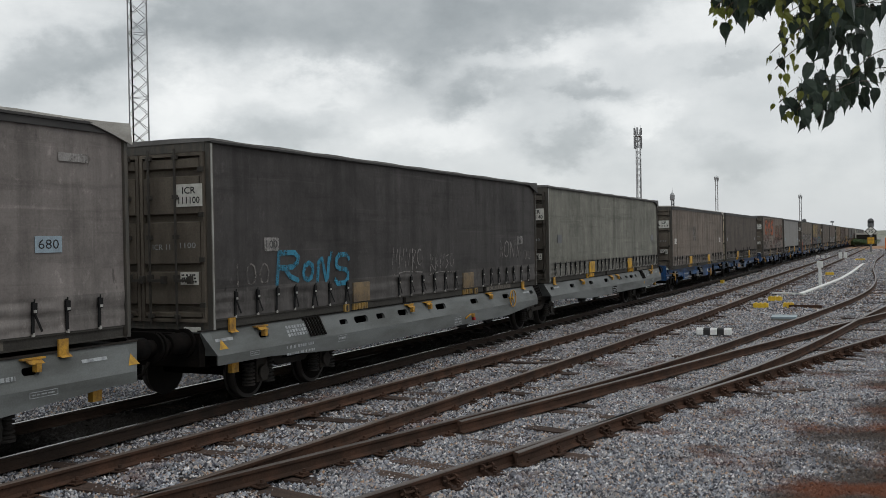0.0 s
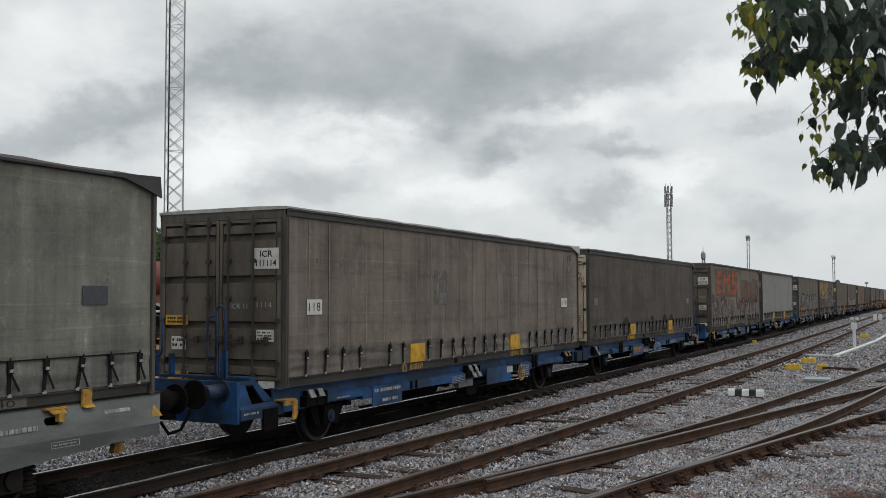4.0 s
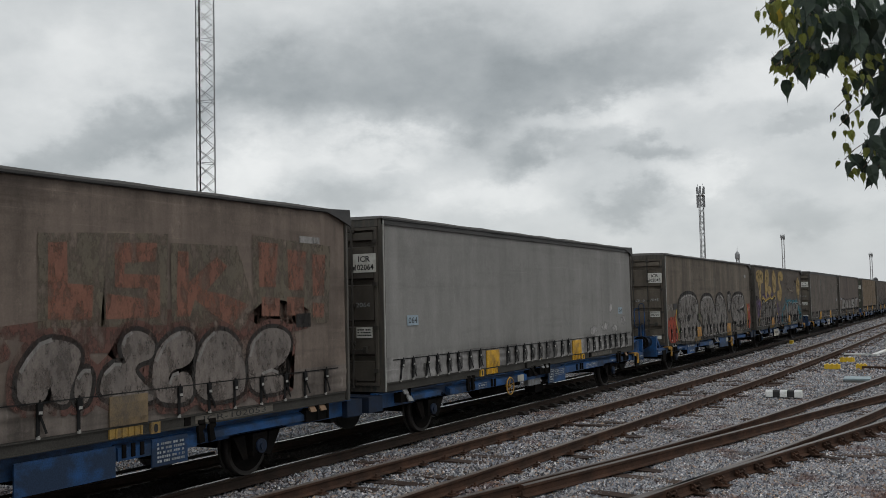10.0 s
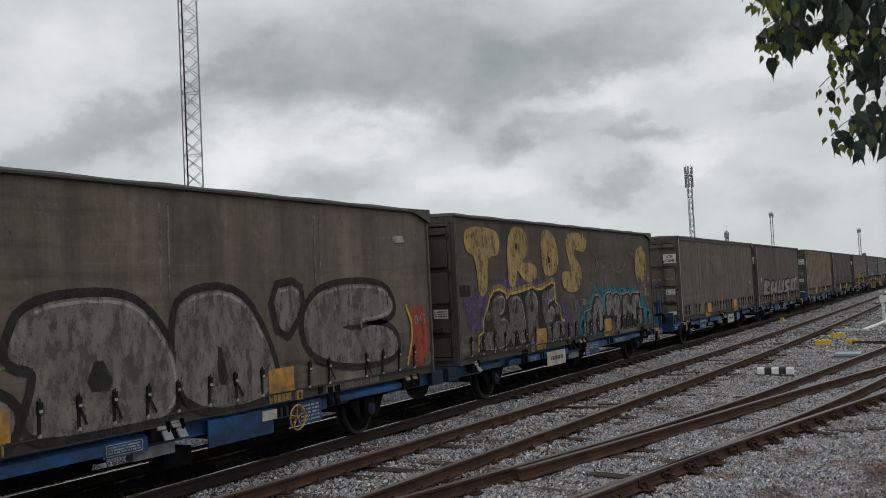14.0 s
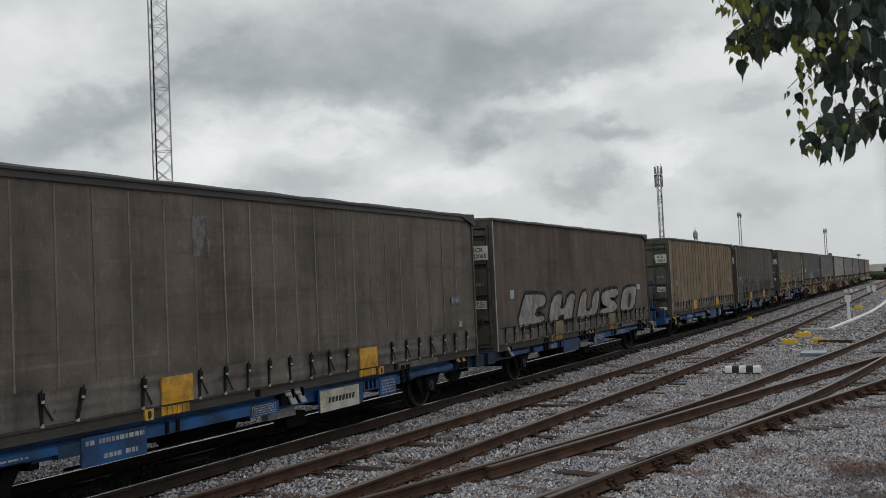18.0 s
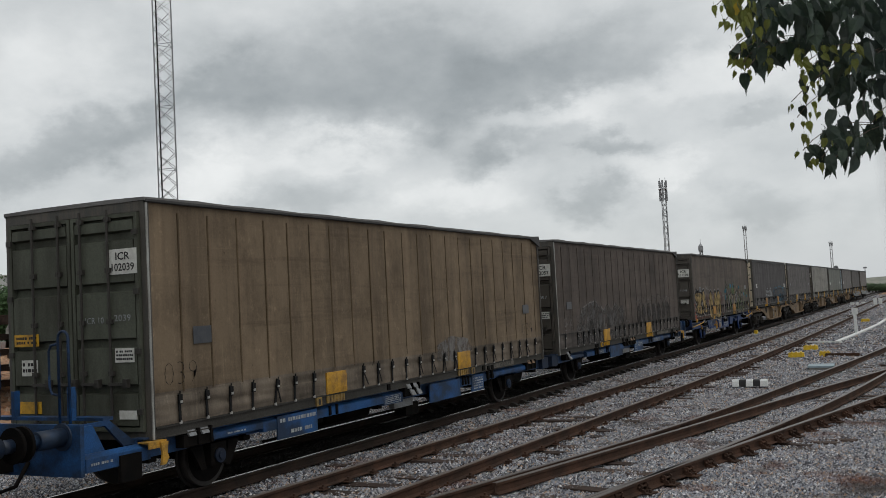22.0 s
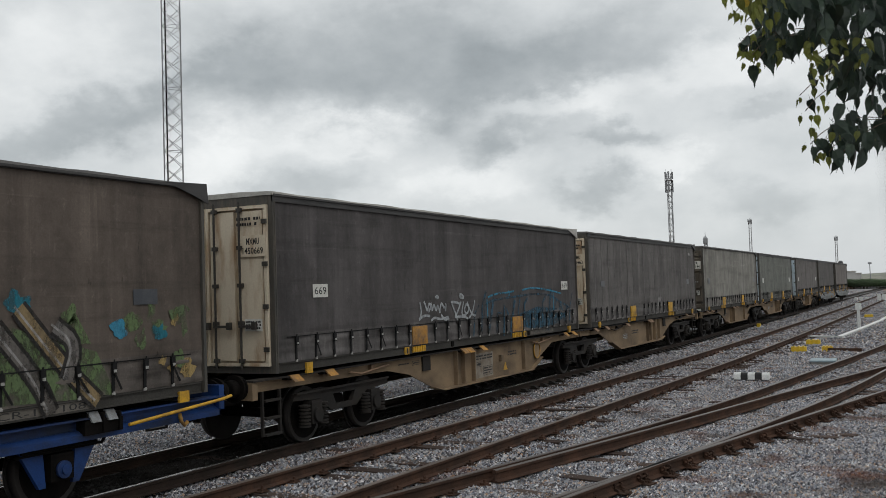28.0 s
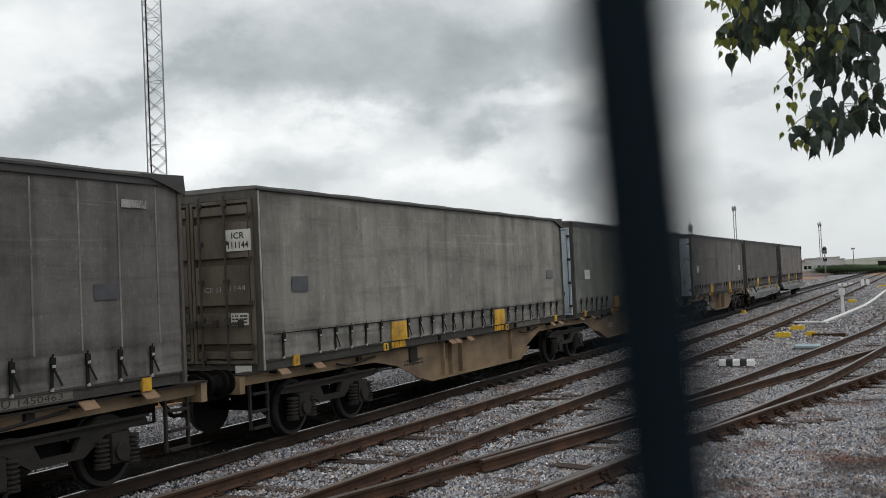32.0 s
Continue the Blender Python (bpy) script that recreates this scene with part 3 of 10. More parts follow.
CHALK = mat("white_marking", (0.36, 0.38, 0.39, 1), 0.7, 0, (0.14, 0.15, 0.16, 1), 9.0, amount=0.9)
ROOF = mat("dusty_roof_tarpaulin", (0.15, 0.146, 0.14, 1), 0.7, 0, (0.075, 0.071, 0.067, 1), 2.0, (1, 0.3, 1), grain=0.15)
ROOF_PALE = mat("pale_roof_tarpaulin", (0.42, 0.41, 0.38, 1), 0.7, 0, (0.16, 0.15, 0.13, 1), 3.0, (1, 0.4, 1), grain=0.15)
PELMET = mat("dark_roof_edge", (0.030, 0.029, 0.029, 1), 0.6, 0, (0.065, 0.062, 0.06, 1), 4.0, (1, 0.3, 1), grain=0.15)
POST = mat("worn_corner_post", (0.40, 0.40, 0.38, 1), 0.5, 0.3, (0.12, 0.10, 0.08, 1), 5.0, (3, 3, 0.4), grain=0.15)
POST_DARK = mat("dark_corner_post", (0.06, 0.058, 0.052, 1), 0.6, 0.1, (0.12, 0.10, 0.08, 1), 5.0, (3, 3, 0.4), grain=0.15)
BLUE = mat("blue_wagon_paint", (0.015, 0.076, 0.218, 1), 0.6, 0, (0.014, 0.020, 0.030, 1), 2.2, (1, 0.7, 1), 0.82, 0.3, 60, 0.0, 0.36, 0.56, spec=0.3)
BLUE2 = mat("deep_blue_wagon_paint", (0.008, 0.038, 0.15, 1), 0.55, 0, (0.011, 0.016, 0.03, 1), 2.6, (1, 0.6, 1), 0.9, grain=0.25, spec=0.3)
GREYW = mat("grey_wagon_paint", (0.135, 0.144, 0.143, 1), 0.6, 0, (0.06, 0.062, 0.058, 1), 1.6, (1, 0.4, 1.6), 0.8, grain=0.15, spec=0.3)
BROWN = mat("brown_wagon_paint", (0.235, 0.168, 0.104, 1), 0.8, 0, (0.105, 0.077, 0.053, 1), 1.6, (1, 0.6, 1), 0.85, grain=0.2, spec=0.2)
# worn steel darkened to carry the shade that the wheels stand in
STEEL = mat("worn_shaded_wheel_steel", (0.026, 0.022, 0.020, 1), 0.7, 0.1, (0.012, 0.010, 0.009, 1), 5.0, grain=0.2)


def cloth(name, rgb, k=K, stain=0.72, amount=0.5, wear_creases=1.0):
    """Weathered tarpaulin: broad stains, vertical run-off streaks, pale scuffs, and crease shading painted as bands."""
    c = lin(*rgb, k)
    fresh = name not in MATS
    m = mat(name, c, 0.75, 0, tuple(v * stain for v in c[:3]) + (1,), 0.8, (1, 1.3, 0.7), amount, 0.10, 45, 0.0, 0.36, 0.66, spec=0.25)
    if not fresh:
        return m
    nt = m.node_tree
    N, L = nt.nodes.new, nt.links.new
    bs = nt.nodes["Principled BSDF"]
    col = bs.inputs["Base Color"].links[0].from_socket
    mp0 = [n for n in nt.nodes if n.type == "MAPPING"][0]
    # the two layers drawn out along y paint dark creases and pale crease highlights
    for scale, stretch, lo, hi, k2, rough in ((1.5, (1, 1.0, 0.10), 0.46, 0.72, 0.58, 0.65), (1.8, (1, 0.9, 0.13), 0.52, 0.76, 1.40, 0.65), (7.0, (1, 0.8, 1.0), 0.56, 0.70, 1.5, 0.80), (5.5, (1, 1.0, 0.8), 0.69, 0.74, 0.55, 0.55), (1.1, (1, 0.7, 1.2), 0.44, 0.68, 0.60, 0.74), (0.9, (1, 0.22, 6.0), 0.52, 0.70, 0.66, 0.7), (1.6, (1, 0.10, 9.0), 0.60, 0.70, 1.35, 0.7), (3.0, (1, 3.0, 0.25), 0.60, 0.72, 1.35, 0.75)):
        mp = N("ShaderNodeMapping"); mp.inputs["Scale"].default_value = stretch
        mp.inputs["Location"].default_value = (scale, scale * 3, 0)
        L(mp0.outputs[0], mp.inputs[0])
        n = N("ShaderNodeTexNoise"); n.inputs["Scale"].default_value, n.inputs["Detail"].default_value, n.inputs["Roughness"].default_value = scale, 7, rough
        L(mp.outputs[0], n.inputs["Vector"])
        mr = N("ShaderNodeMapRange"); mr.inputs["From Min"].default_value, mr.inputs["From Max"].default_value = lo, hi
        mr.inputs["To Min"].default_value, mr.inputs["To Max"].default_value = 1.0, 1 + wear_creases * (k2 - 1)
        L(n.outputs["Fac"], mr.inputs["Value"])
        mul = N("ShaderNodeVectorMath"); mul.operation = "SCALE"
        L(col, mul.inputs[0]); L(mr.outputs[0], mul.inputs["Scale"])
        col = mul.outputs[0]
    L(col, bs.inputs["Base Color"])
    wr = N("ShaderNodeTexNoise"); wr.inputs["Scale"].default_value, wr.inputs["Detail"].default_value = 2.2, 7
    L(mp0.outputs[0], wr.inputs["Vector"])
    bp = N("ShaderNodeBump"); bp.inputs["Strength"].default_value, bp.inputs["Distance"].default_value = 0.7, 0.035
    L(wr.outputs["Fac"], bp.inputs["Height"]); L(bp.outputs[0], bs.inputs["Normal"])
    return m


# ---- lettering ----
GLYPHS = {}


def glyphs(text, bold):
    """The outline of a word in the built-in font, as flat vertices and faces, in a unit box."""
    key = (text, bold)
    if key not in GLYPHS:
        cu = bpy.data.curves.new("lettering", "FONT")
        cu.body, cu.size, cu.offset, cu.resolution_u = text, 1.0, bold, 2
        ob = new("lettering", cu)
        me = bpy.data.meshes.new_from_object(ob)
        v = np.array([w.co[:2] for w in me.vertices])
        f = [tuple(p.vertices) for p in me.polygons]
        bpy.data.objects.remove(ob); bpy.data.curves.remove(cu); bpy.data.meshes.remove(me)
        lo, hi = v.min(0), v.max(0)
        GLYPHS[key] = ((v - lo) / (hi - lo), f)
    return GLYPHS[key]


def letters(name, text, rect, material, parent, face="side", at=1.25, bold=0.0, shear=0.0, arch=0.0, label=""):
    """Flat lettering that fills rect = (u0, v0, u1, v1) on the near side (u along the body) or on the front end (u across)."""
    v, f = glyphs(text, bold)
    u0, v0, u1, v1 = rect
    u = u0 + (u1 - u0) * v[:, 0] + shear * (v[:, 1] - 0.5) * (v1 - v0)
    w = v0 + (v1 - v0) * v[:, 1] + arch * (1 - (2 * v[:, 0] - 1) ** 2)
    co = [(at, a, b) for a, b in zip(u, w)] if face == "side" else [(a, at, b) for a, b in zip(u, w)]
    me = bpy.data.meshes.new(name)
    me.from_pydata(co, [], f)
    me.materials.append(material)
    return part(name, me, None, parent, label)


def plate(name, rect, material, parent, face="side", at=1.25, thick=0.006, label=""):
    u0, v0, u1, v1 = rect
    bm = B()
    if face == "side":
        bx(bm, at, at + thick, u0, u1, v0, v1)
    else:
        bx(bm, u0, u1, at - thick, at, v0, v1)
    return part(name, bm, material, parent, label)


def bars(name, rect, rows, material, parent, face="side", at=1.25, seed=0):
    """Unreadable print: short bars in rows, as one flat piece."""
    r = random.Random(seed)
    u0, v0, u1, v1 = rect
    bm = B()
    h = (v1 - v0) / rows
    for i in range(rows):
        u = u0
        while u < u1 - 0.01:
            w = min(u1 - u, r.uniform(0.35, 0.8) * h)
            a, b = v1 - (i + 0.75) * h, v1 - (i + 0.2) * h
            if face == "side":
                bx(bm, at, at + 0.002, u, u + w, a, b)
            else:
                bx(bm, u, u + w, at - 0.002, at, a, b)
            u += w + r.choice((0.18, 0.18, 0.18, 0.7)) * h
    return tagged(part(name, bm, material, parent), kind="stuff")


# ---- containers ----
CACHE = {}


def cached(key, make):
    if key not in CACHE:
        CACHE[key] = make()
    return CACHE[key]


def curtain_mesh(zb, zt, seed, seam, material, side, hem=None):
    """A tarpaulin wall: shallow folds, welded seams, a slack lower edge."""
    r = random.Random(seed)
    bm = B()
    ny = 168 if side > 0 else 40
    low = [0.42 * j / 14 for j in range(15)]
    levels = low + [0.42 + (zt - zb - 0.42) * j / 11 for j in range(1, 12)]
    ph = [r.uniform(0, 6.28) for _ in range(5)]
    rows = []
    for h in levels:
        z = zb + h
        k = h / (zt - zb)
        row = []
        for i in range(ny + 1):
            y = 0.07 + (LEN - 0.14) * i / ny
            d = 0.004 * math.sin(2 * math.pi * y / 2.3 + ph[0] + 0.5 * math.sin(3 * k + ph[1])) + 0.003 * math.sin(2 * math.pi * y / 0.9 + ph[2] + k)
            s = abs((y / seam) % 1.0 - 0.5)
            d += 0.007 * max(0.0, 1 - s / 0.10)
            d += 0.007 * (1 - k) ** 6 * math.sin(2 * math.pi * y / 0.445 + ph[3])
            if h < 0.42:
                d += 0.034 * noise.noise((y * 0.6 + seed * 7, h * 11.0, 1.5)) + 0.018 * noise.noise((y * 2.6, h * 16.0, seed + 0.5)) * min(1, h * 8)
            d += 0.012 * math.exp(-((h - 0.43) / 0.03) ** 2)
            if y < 0.8:
                d += 0.008 * math.sin(z * 42 + ph[4]) * (1 - y / 0.8)
            row.append(bm.verts.new((side * (HALF - 0.020 + 0.6 * d), y, z)))
        rows.append(row)
    for j, (p, q) in enumerate(zip(rows, rows[1:])):
        for i in range(ny):
            f = bm.faces.new((p[i], p[i + 1], q[i + 1], q[i]) if side > 0 else (p[i], q[i], q[i + 1], p[i + 1]))
            f.smooth = True
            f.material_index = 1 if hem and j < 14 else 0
    me = bpy.data.meshes.new("curtain")
    bm.to_mesh(me); bm.free()
    me.materials.append(material)
    if hem:
        me.materials.append(hem)
    return me


def strap_mesh(h, tail):
    """Tension strap with a buckle near its top and a loose tail."""
    bm = B()
    bx(bm, 0, 0.010, -0.022, 0.022, 0.0, h * 0.95)
    bx(bm, 0.008, 0.036, -0.034, 0.034, h * 0.60, h * 0.92)
    cyl(bm, (0.02, 0.0, h * 0.88), (0.02, 0.008, h * 1.02), 0.009, 6)
    if tail:
        v = [bm.verts.new(c) for c in ((0.02, -0.014, h * 0.64), (0.02, 0.014, h * 0.66), (0.016, tail + 0.015, h * 0.12), (0.016, tail - 0.012, h * 0.10))]
        w = [bm.verts.new((c.co.x + 0.005, c.co.y, c.co.z)) for c in v]
        for k in range(4):
            bm.faces.new((v[k], v[(k + 1) % 4], w[(k + 1) % 4], w[k]))
        bm.faces.new(v); bm.faces.new(w[::-1])
    return mesh_of("strap", bm, BLACK)


def buckle_mesh(h):
    return mesh_of("buckle", bx(B(), 0.034, 0.040, -0.022, 0.022, h * 0.64, h * 0.72), HOOK_STEEL)


def hook_mesh():
    bm = B()
    bx(bm, 0, 0.014, -0.024, 0.024, -0.012, 0.016)
    bx(bm, 0.014, 0.02, -0.012, 0.012, -0.012, 0.03)
    return mesh_of("strap_hook", bm, HOOK_STEEL)


def pocket_mesh(material, w):
    """Grapple plate over the lower cloth, its rim bent and dented."""
    bm = B()
    n, m = 6, 4
    r = random.Random(3)
    g = [[bm.verts.new((0.012 + 0.008 * r.random() + (0.012 if 0 < a < n and 0 < b < m else 0), -w / 2 + w * a / n, 0.02 + 0.345 * b / m)) for b in range(m + 1)] for a in range(n + 1)]
    for a in range(n):
        for b in range(m):
            bm.faces.new((g[a][b], g[a + 1][b], g[a + 1][b + 1], g[a][b + 1]))
    edge = [v for v in g[0]] + [g[a][m] for a in range(1, n + 1)] + [g[n][b] for b in range(m - 1, -1, -1)] + [g[a][0] for a in range(n - 1, 0, -1)]
    back = [bm.verts.new((-0.01, v.co.y, v.co.z)) for v in edge]
    for k in range(len(edge)):
        bm.faces.new((edge[k], edge[(k + 1) % len(edge)], back[(k + 1) % len(edge)], back[k]))
    return mesh_of("lift_pocket", bm, material)


def tray_mesh(material, w):
    """The mouth of a grapple pocket in the base rail, with its tongues."""
    bm = B()
    bx(bm, -0.012, 0.0, -w / 2, w / 2, -0.118, -0.008)
    for i in range(6):
        y = -w / 2 + 0.01 + i * (w - 0.02) / 5
        bx(bm, 0.0, 0.016, y - 0.012, y + 0.012, -0.118, -0.008)
    return mesh_of("pocket_mouth", bm, material)


def door_mesh(x0, x1, z0, z1, material, ribs):
    """A steel door leaf with its rim; the pressed panels stand on it."""
    bm = B()
    bx(bm, x0, x1, 0.03, 0.046, z0, z1)
    fr = 0.05
    for a, b, c, d in ((x0, x1, z0, z0 + fr), (x0, x1, z1 - fr, z1)):
        bx(bm, a, b, -0.045, 0.03, c, d)
    for a, b in ((x0, x0 + fr), (x1 - fr, x1)):
        bx(bm, a, b, -0.045, 0.03, z0 + fr, z1 - fr)
    bmesh.ops.remove_doubles(bm, verts=bm.verts, dist=0.0005)
    return mesh_of("door", bm, material)


def door_ribs(d, x0, x1, z0, z1, material, ribs, key):
    """Pressed panels with deep channels between them; the tall kind has two upright pans."""
    fr = 0.05
    if ribs == "flat":
        cuts = [z1 - fr - 0.02] + [z1 - k for k in (0.28, 0.93, 1.64, 2.22)] + [z0 + fr - 0.05]
        for n, (a, b) in enumerate(zip(cuts, cuts[1:])):
            top, low = a - (0.0 if n == 0 else 0.045), b + (0.045 if n < 4 else 0.055)
            if top - low < 0.05:
                continue
            me = cached(("panel", key, n), lambda: mesh_of("door_panel", prism(B(), [(-0.042, low + 0.02), (0.03, low), (0.03, top), (-0.042, top - 0.02)], x0 + fr + 0.02, x1 - fr - 0.02), material))
            part("door_panel", me, None, d)
    else:
        m = (x0 + x1) / 2
        for e, (a, b) in enumerate(((x0 + fr + 0.03, m - 0.04), (m + 0.04, x1 - fr - 0.03))):
            part("door_panel", cached(("pan", key, e), lambda: mesh_of("door_panel", bx(B(), a, b, -0.03, 0.03, z0 + fr + 0.03, z1 - fr - 0.03), material)), None, d)


def rod_mesh(z0, z1):
    bm = B()
    cyl(bm, (0, 0, z0), (0, 0, z1), 0.018, 8)
    for i in range(5):
        z = z0 + 0.12 + (z1 - z0 - 0.24) * i / 4
        bx(bm, -0.045, 0.045, -0.012, 0.035, z - 0.03, z + 0.03)
    bx(bm, -0.02, 0.26, -0.035, -0.012, z0 + 0.62, z0 + 0.655)
    bx(bm, 0.22, 0.29, -0.035, 0.03, z0 + 0.59, z0 + 0.70)
    return rod_done(bm)


def rod_done(bm):
    return mesh_of("lock_rod", bm, MATS["door_rod"])


mat("door_rod", (0.05, 0.046, 0.04, 1), 0.6, 0.2, (0.025, 0.022, 0.02, 1), 6.0)
END_OLIVE = mat("olive_door_paint", lin(87, 81, 71, K), 0.65, 0, lin(60, 55, 48, K), 1.8, (1.4, 1, 0.4), 0.85, grain=0.2, spec=0.25)
END_GREEN = mat("green_door_paint", lin(73, 76, 65, K), 0.65, 0, lin(47, 47, 39, K), 1.8, (1.4, 1, 0.4), 0.85, grain=0.2, spec=0.25)
END_DARK = mat("dark_brown_door_paint", lin(68, 64, 57, K), 0.6, 0, lin(46, 42, 37, K), 1.5, (1, 1, 0.4), 0.7, grain=0.12)
END_CREAM = mat("cream_door_paint", lin(178, 168, 146, 1.35), 0.6, 0, lin(132, 104, 74, 1.4), 2.2, (2.0, 1, 0.5), 0.75, grain=0.12, lo=0.48, hi=0.66)
END_PALE = mat("pale_blue_door_paint", lin(160, 172, 176, 1.5), 0.6, 0, lin(120, 126, 124, 1.5), 1.6, (1, 1, 0.3), 0.6, grain=0.1)
ENDS = {"olive": (END_OLIVE, "flat"), "green": (END_GREEN, "flat"), "dark": (END_DARK, "flat"), "cream": (END_CREAM, "tall"), "pale": (END_PALE, "tall")}

BASE_GREY = mat("grimy_base_rail", (0.052, 0.049, 0.044, 1), 0.8, 0, (0.025, 0.023, 0.02, 1), 2.5, (1, 0.5, 1), grain=0.25, spec=0.2)
CODE_GREY = mat("dusty_code_panel", (0.15, 0.135, 0.115, 1), 0.8, 0, (0.075, 0.066, 0.055, 1), 3.0, grain=0.2)
# per body: cloth colour, colour words, end, bottom of the cloth, top, strap spacing, pocket paint, roof paint, seams
SPEC = [
    ((112, 107, 102), "grey-brown", "olive", 1.24, 3.90, 0.50, WORN_PLATE, ROOF_PALE, 2.2),
    ((61, 59, 57), "charcoal", "olive", 1.17, 3.88, 0.52, WORN_PLATE, ROOF, 2.4),
    ((111, 111, 101), "grey-green", "dark", 1.17, 3.88, 0.47, YELLOW, ROOF, 0.62),
    ((108, 99, 89), "dirty brown-grey", "olive", 1.00, 3.76, 0.52, YELLOW, ROOF_PALE, 0.62),
    ((77, 70, 63), "charcoal", "cream", 1.00, 3.76, 0.50, YELLOW, ROOF, 2.6),
    ((108, 97, 87), "dirty brown", "olive", 0.88, 3.88, 0.52, WORN_PLATE, ROOF, 1.25),
    ((117, 116, 111), "silver-grey", "dark", 0.90, 3.88, 0.445, YELLOW, ROOF, 3.4),
    ((92, 84, 73), "brown-grey", "olive", 0.85, 3.86, 0.54, ORANGE_RUST, ROOF, 1.9),
    ((76, 68, 60), "dark brown", "dark", 0.86, 3.86, 0.54, ORANGE_RUST, ROOF, 1.4),
    ((88, 81, 73), "brown-grey", "olive", 0.87, 3.89, 0.52, AMBER_PLATE, ROOF, 0.58),
    ((80, 70, 62), "dark brown", "dark", 0.83, 3.89, 0.53, WORN_PLATE, ROOF, 1.7),
    ((106, 92, 73), "tan-brown", "green", 0.84, 3.88, 0.50, AMBER_PLATE, ROOF, 0.60),
    ((78, 70, 63), "dark brown", "dark", 0.84, 3.87, 0.50, AMBER_PLATE, ROOF, 0.66),
    ((84, 76, 68), "dark brown", "dark", 1.10, 3.87, 0.52, ORANGE_RUST, ROOF, 1.9),
    ((73, 70, 68), "charcoal", "cream", 1.20, 3.90, 0.50, ORANGE_RUST, ROOF_PALE, 1.6),
    ((92, 89, 85), "slate-grey", "cream", 1.17, 3.89, 0.52, YELLOW, ROOF, 0.66),
    ((121, 119, 110), "grey", "olive", 1.14, 3.89, 0.50, YELLOW, ROOF, 0.9),
    ((100, 102, 94), "grey-green", "pale", 1.12, 3.89, 0.50, YELLOW, ROOF, 2.4),
    ((98, 94, 89), "brown-grey", "pale", 1.12, 3.89, 0.50, YELLOW, ROOF, 2.4),
    ((82, 79, 75), "dark grey", "dark", 1.17, 3.89, 0.50, YELLOW, ROOF, 2.4),
    ((106, 101, 95), "grey-brown", "dark", 1.17, 3.89, 0.50, YELLOW, ROOF, 2.4),
]
CODES = {0: "", 1: "111100", 2: "111140", 3: "111114", 4: "0910011", 5: "102053", 6: "102064", 7: "102045", 8: "", 9: "102046", 10: "102065", 11: "102039", 12: "102057", 13: "111108", 14: "1450669", 15: "1450463", 16: "111144"}


def build_container(i):
    rgb, words, end, zb, zt, gap, pocket, roof, seam = SPEC[i]
    zb += 0.115
    t = thing("curtain_container", words + " curtain-sided swap container on its wagon", "container", "containers of the train")
    tag = "curtain_cloth_%s" % words.replace("-", "_").replace(" ", "_")
    clean = words == "silver-grey"
    cl = cloth(tag + "_%d_%d" % rgb[:2], rgb, K, 0.86 if clean else 0.72, 0.5, 0.4 if clean else 1.0)
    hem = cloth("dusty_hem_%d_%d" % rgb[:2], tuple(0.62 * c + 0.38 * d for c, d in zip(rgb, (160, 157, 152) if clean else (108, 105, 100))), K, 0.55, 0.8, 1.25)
    thin = i in (1, 2, 5, 7, 8, 10, 11, 12, 13, 16)
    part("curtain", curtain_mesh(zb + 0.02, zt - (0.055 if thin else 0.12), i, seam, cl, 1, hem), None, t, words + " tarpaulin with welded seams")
    part("curtain", cached(("far", zb, zt, rgb), lambda: curtain_mesh(zb + 0.02, zt - 0.12, i + 50, seam, cl, -1)), None, t)

    # roof sheet with a slack, uneven edge
    bm = B()
    r = random.Random(i + 200)
    n = 40
    rings = []
    for k in range(n + 1):
        y = -0.02 + (LEN + 0.04) * k / n
        s = 0.012 * math.sin(k * 1.3 + i) + r.uniform(-0.008, 0.008)
        pr = ((-1.27, zt - 0.06), (-1.27, zt - 0.015 + s * 0.5), (-0.7, zt + 0.005 + s), (0.7, zt + 0.005 + s), (1.27, zt - 0.015 + s * 0.5), (1.275, zt - 0.06))
        rings.append([bm.verts.new((x, y, z)) for x, z in pr])
    for p, q in zip(rings, rings[1:]):
        for j in range(6):
            bm.faces.new((p[j], p[(j + 1) % 6], q[(j + 1) % 6], q[j]))
    bm.faces.new(rings[0]); bm.faces.new(rings[-1][::-1])
    part("roof", bm, roof, t)
    bm = B()
    for s in (1, -1):
        bx(bm, s * 1.235, s * 1.262, 0.0, LEN, zt - (0.085 if thin else 0.16), zt - 0.05)
        bx(bm, s * 1.262, s * 1.285, 0.0, LEN, zt - 0.075, zt - 0.045)
    part("roof_edge", bm, PELMET, t)
    # loose tarpaulin corner at the rear
    bm = B()
    v = [bm.verts.new(c) for c in ((1.282, LEN - 0.75, zt - 0.03), (1.29, LEN + 0.03, zt), (1.30, LEN + 0.05, zt - 0.27), (1.295, LEN - 0.28, zt - 0.16),
                                   (1.262, LEN - 0.75, zt - 0.03), (1.262, LEN + 0.03, zt), (1.275, LEN + 0.05, zt - 0.27), (1.272, LEN - 0.28, zt - 0.16))]
    for f in ((0, 1, 2, 3), (7, 6, 5, 4), (0, 4, 5, 1), (1, 5, 6, 2), (2, 6, 7, 3), (3, 7, 4, 0)):
        bm.faces.new([v[k] for k in f])
    part("roof_flap", bm, roof if roof is ROOF_PALE else PELMET, t, "loose tarpaulin corner")

    pm = POST if i in (1, 2, 6, 7, 9, 10, 11, 12, 16) else POST_DARK
    for sx in (1, -1):
        for y0 in (0.0, LEN - 0.10):
            bm = B()
            bx(bm, sx * 1.17, sx * 1.258, y0 + (0.03 if y0 > 1 else 0), y0 + (0.10 if y0 > 1 else 0.07), zb - 0.13, zt - 0.03)
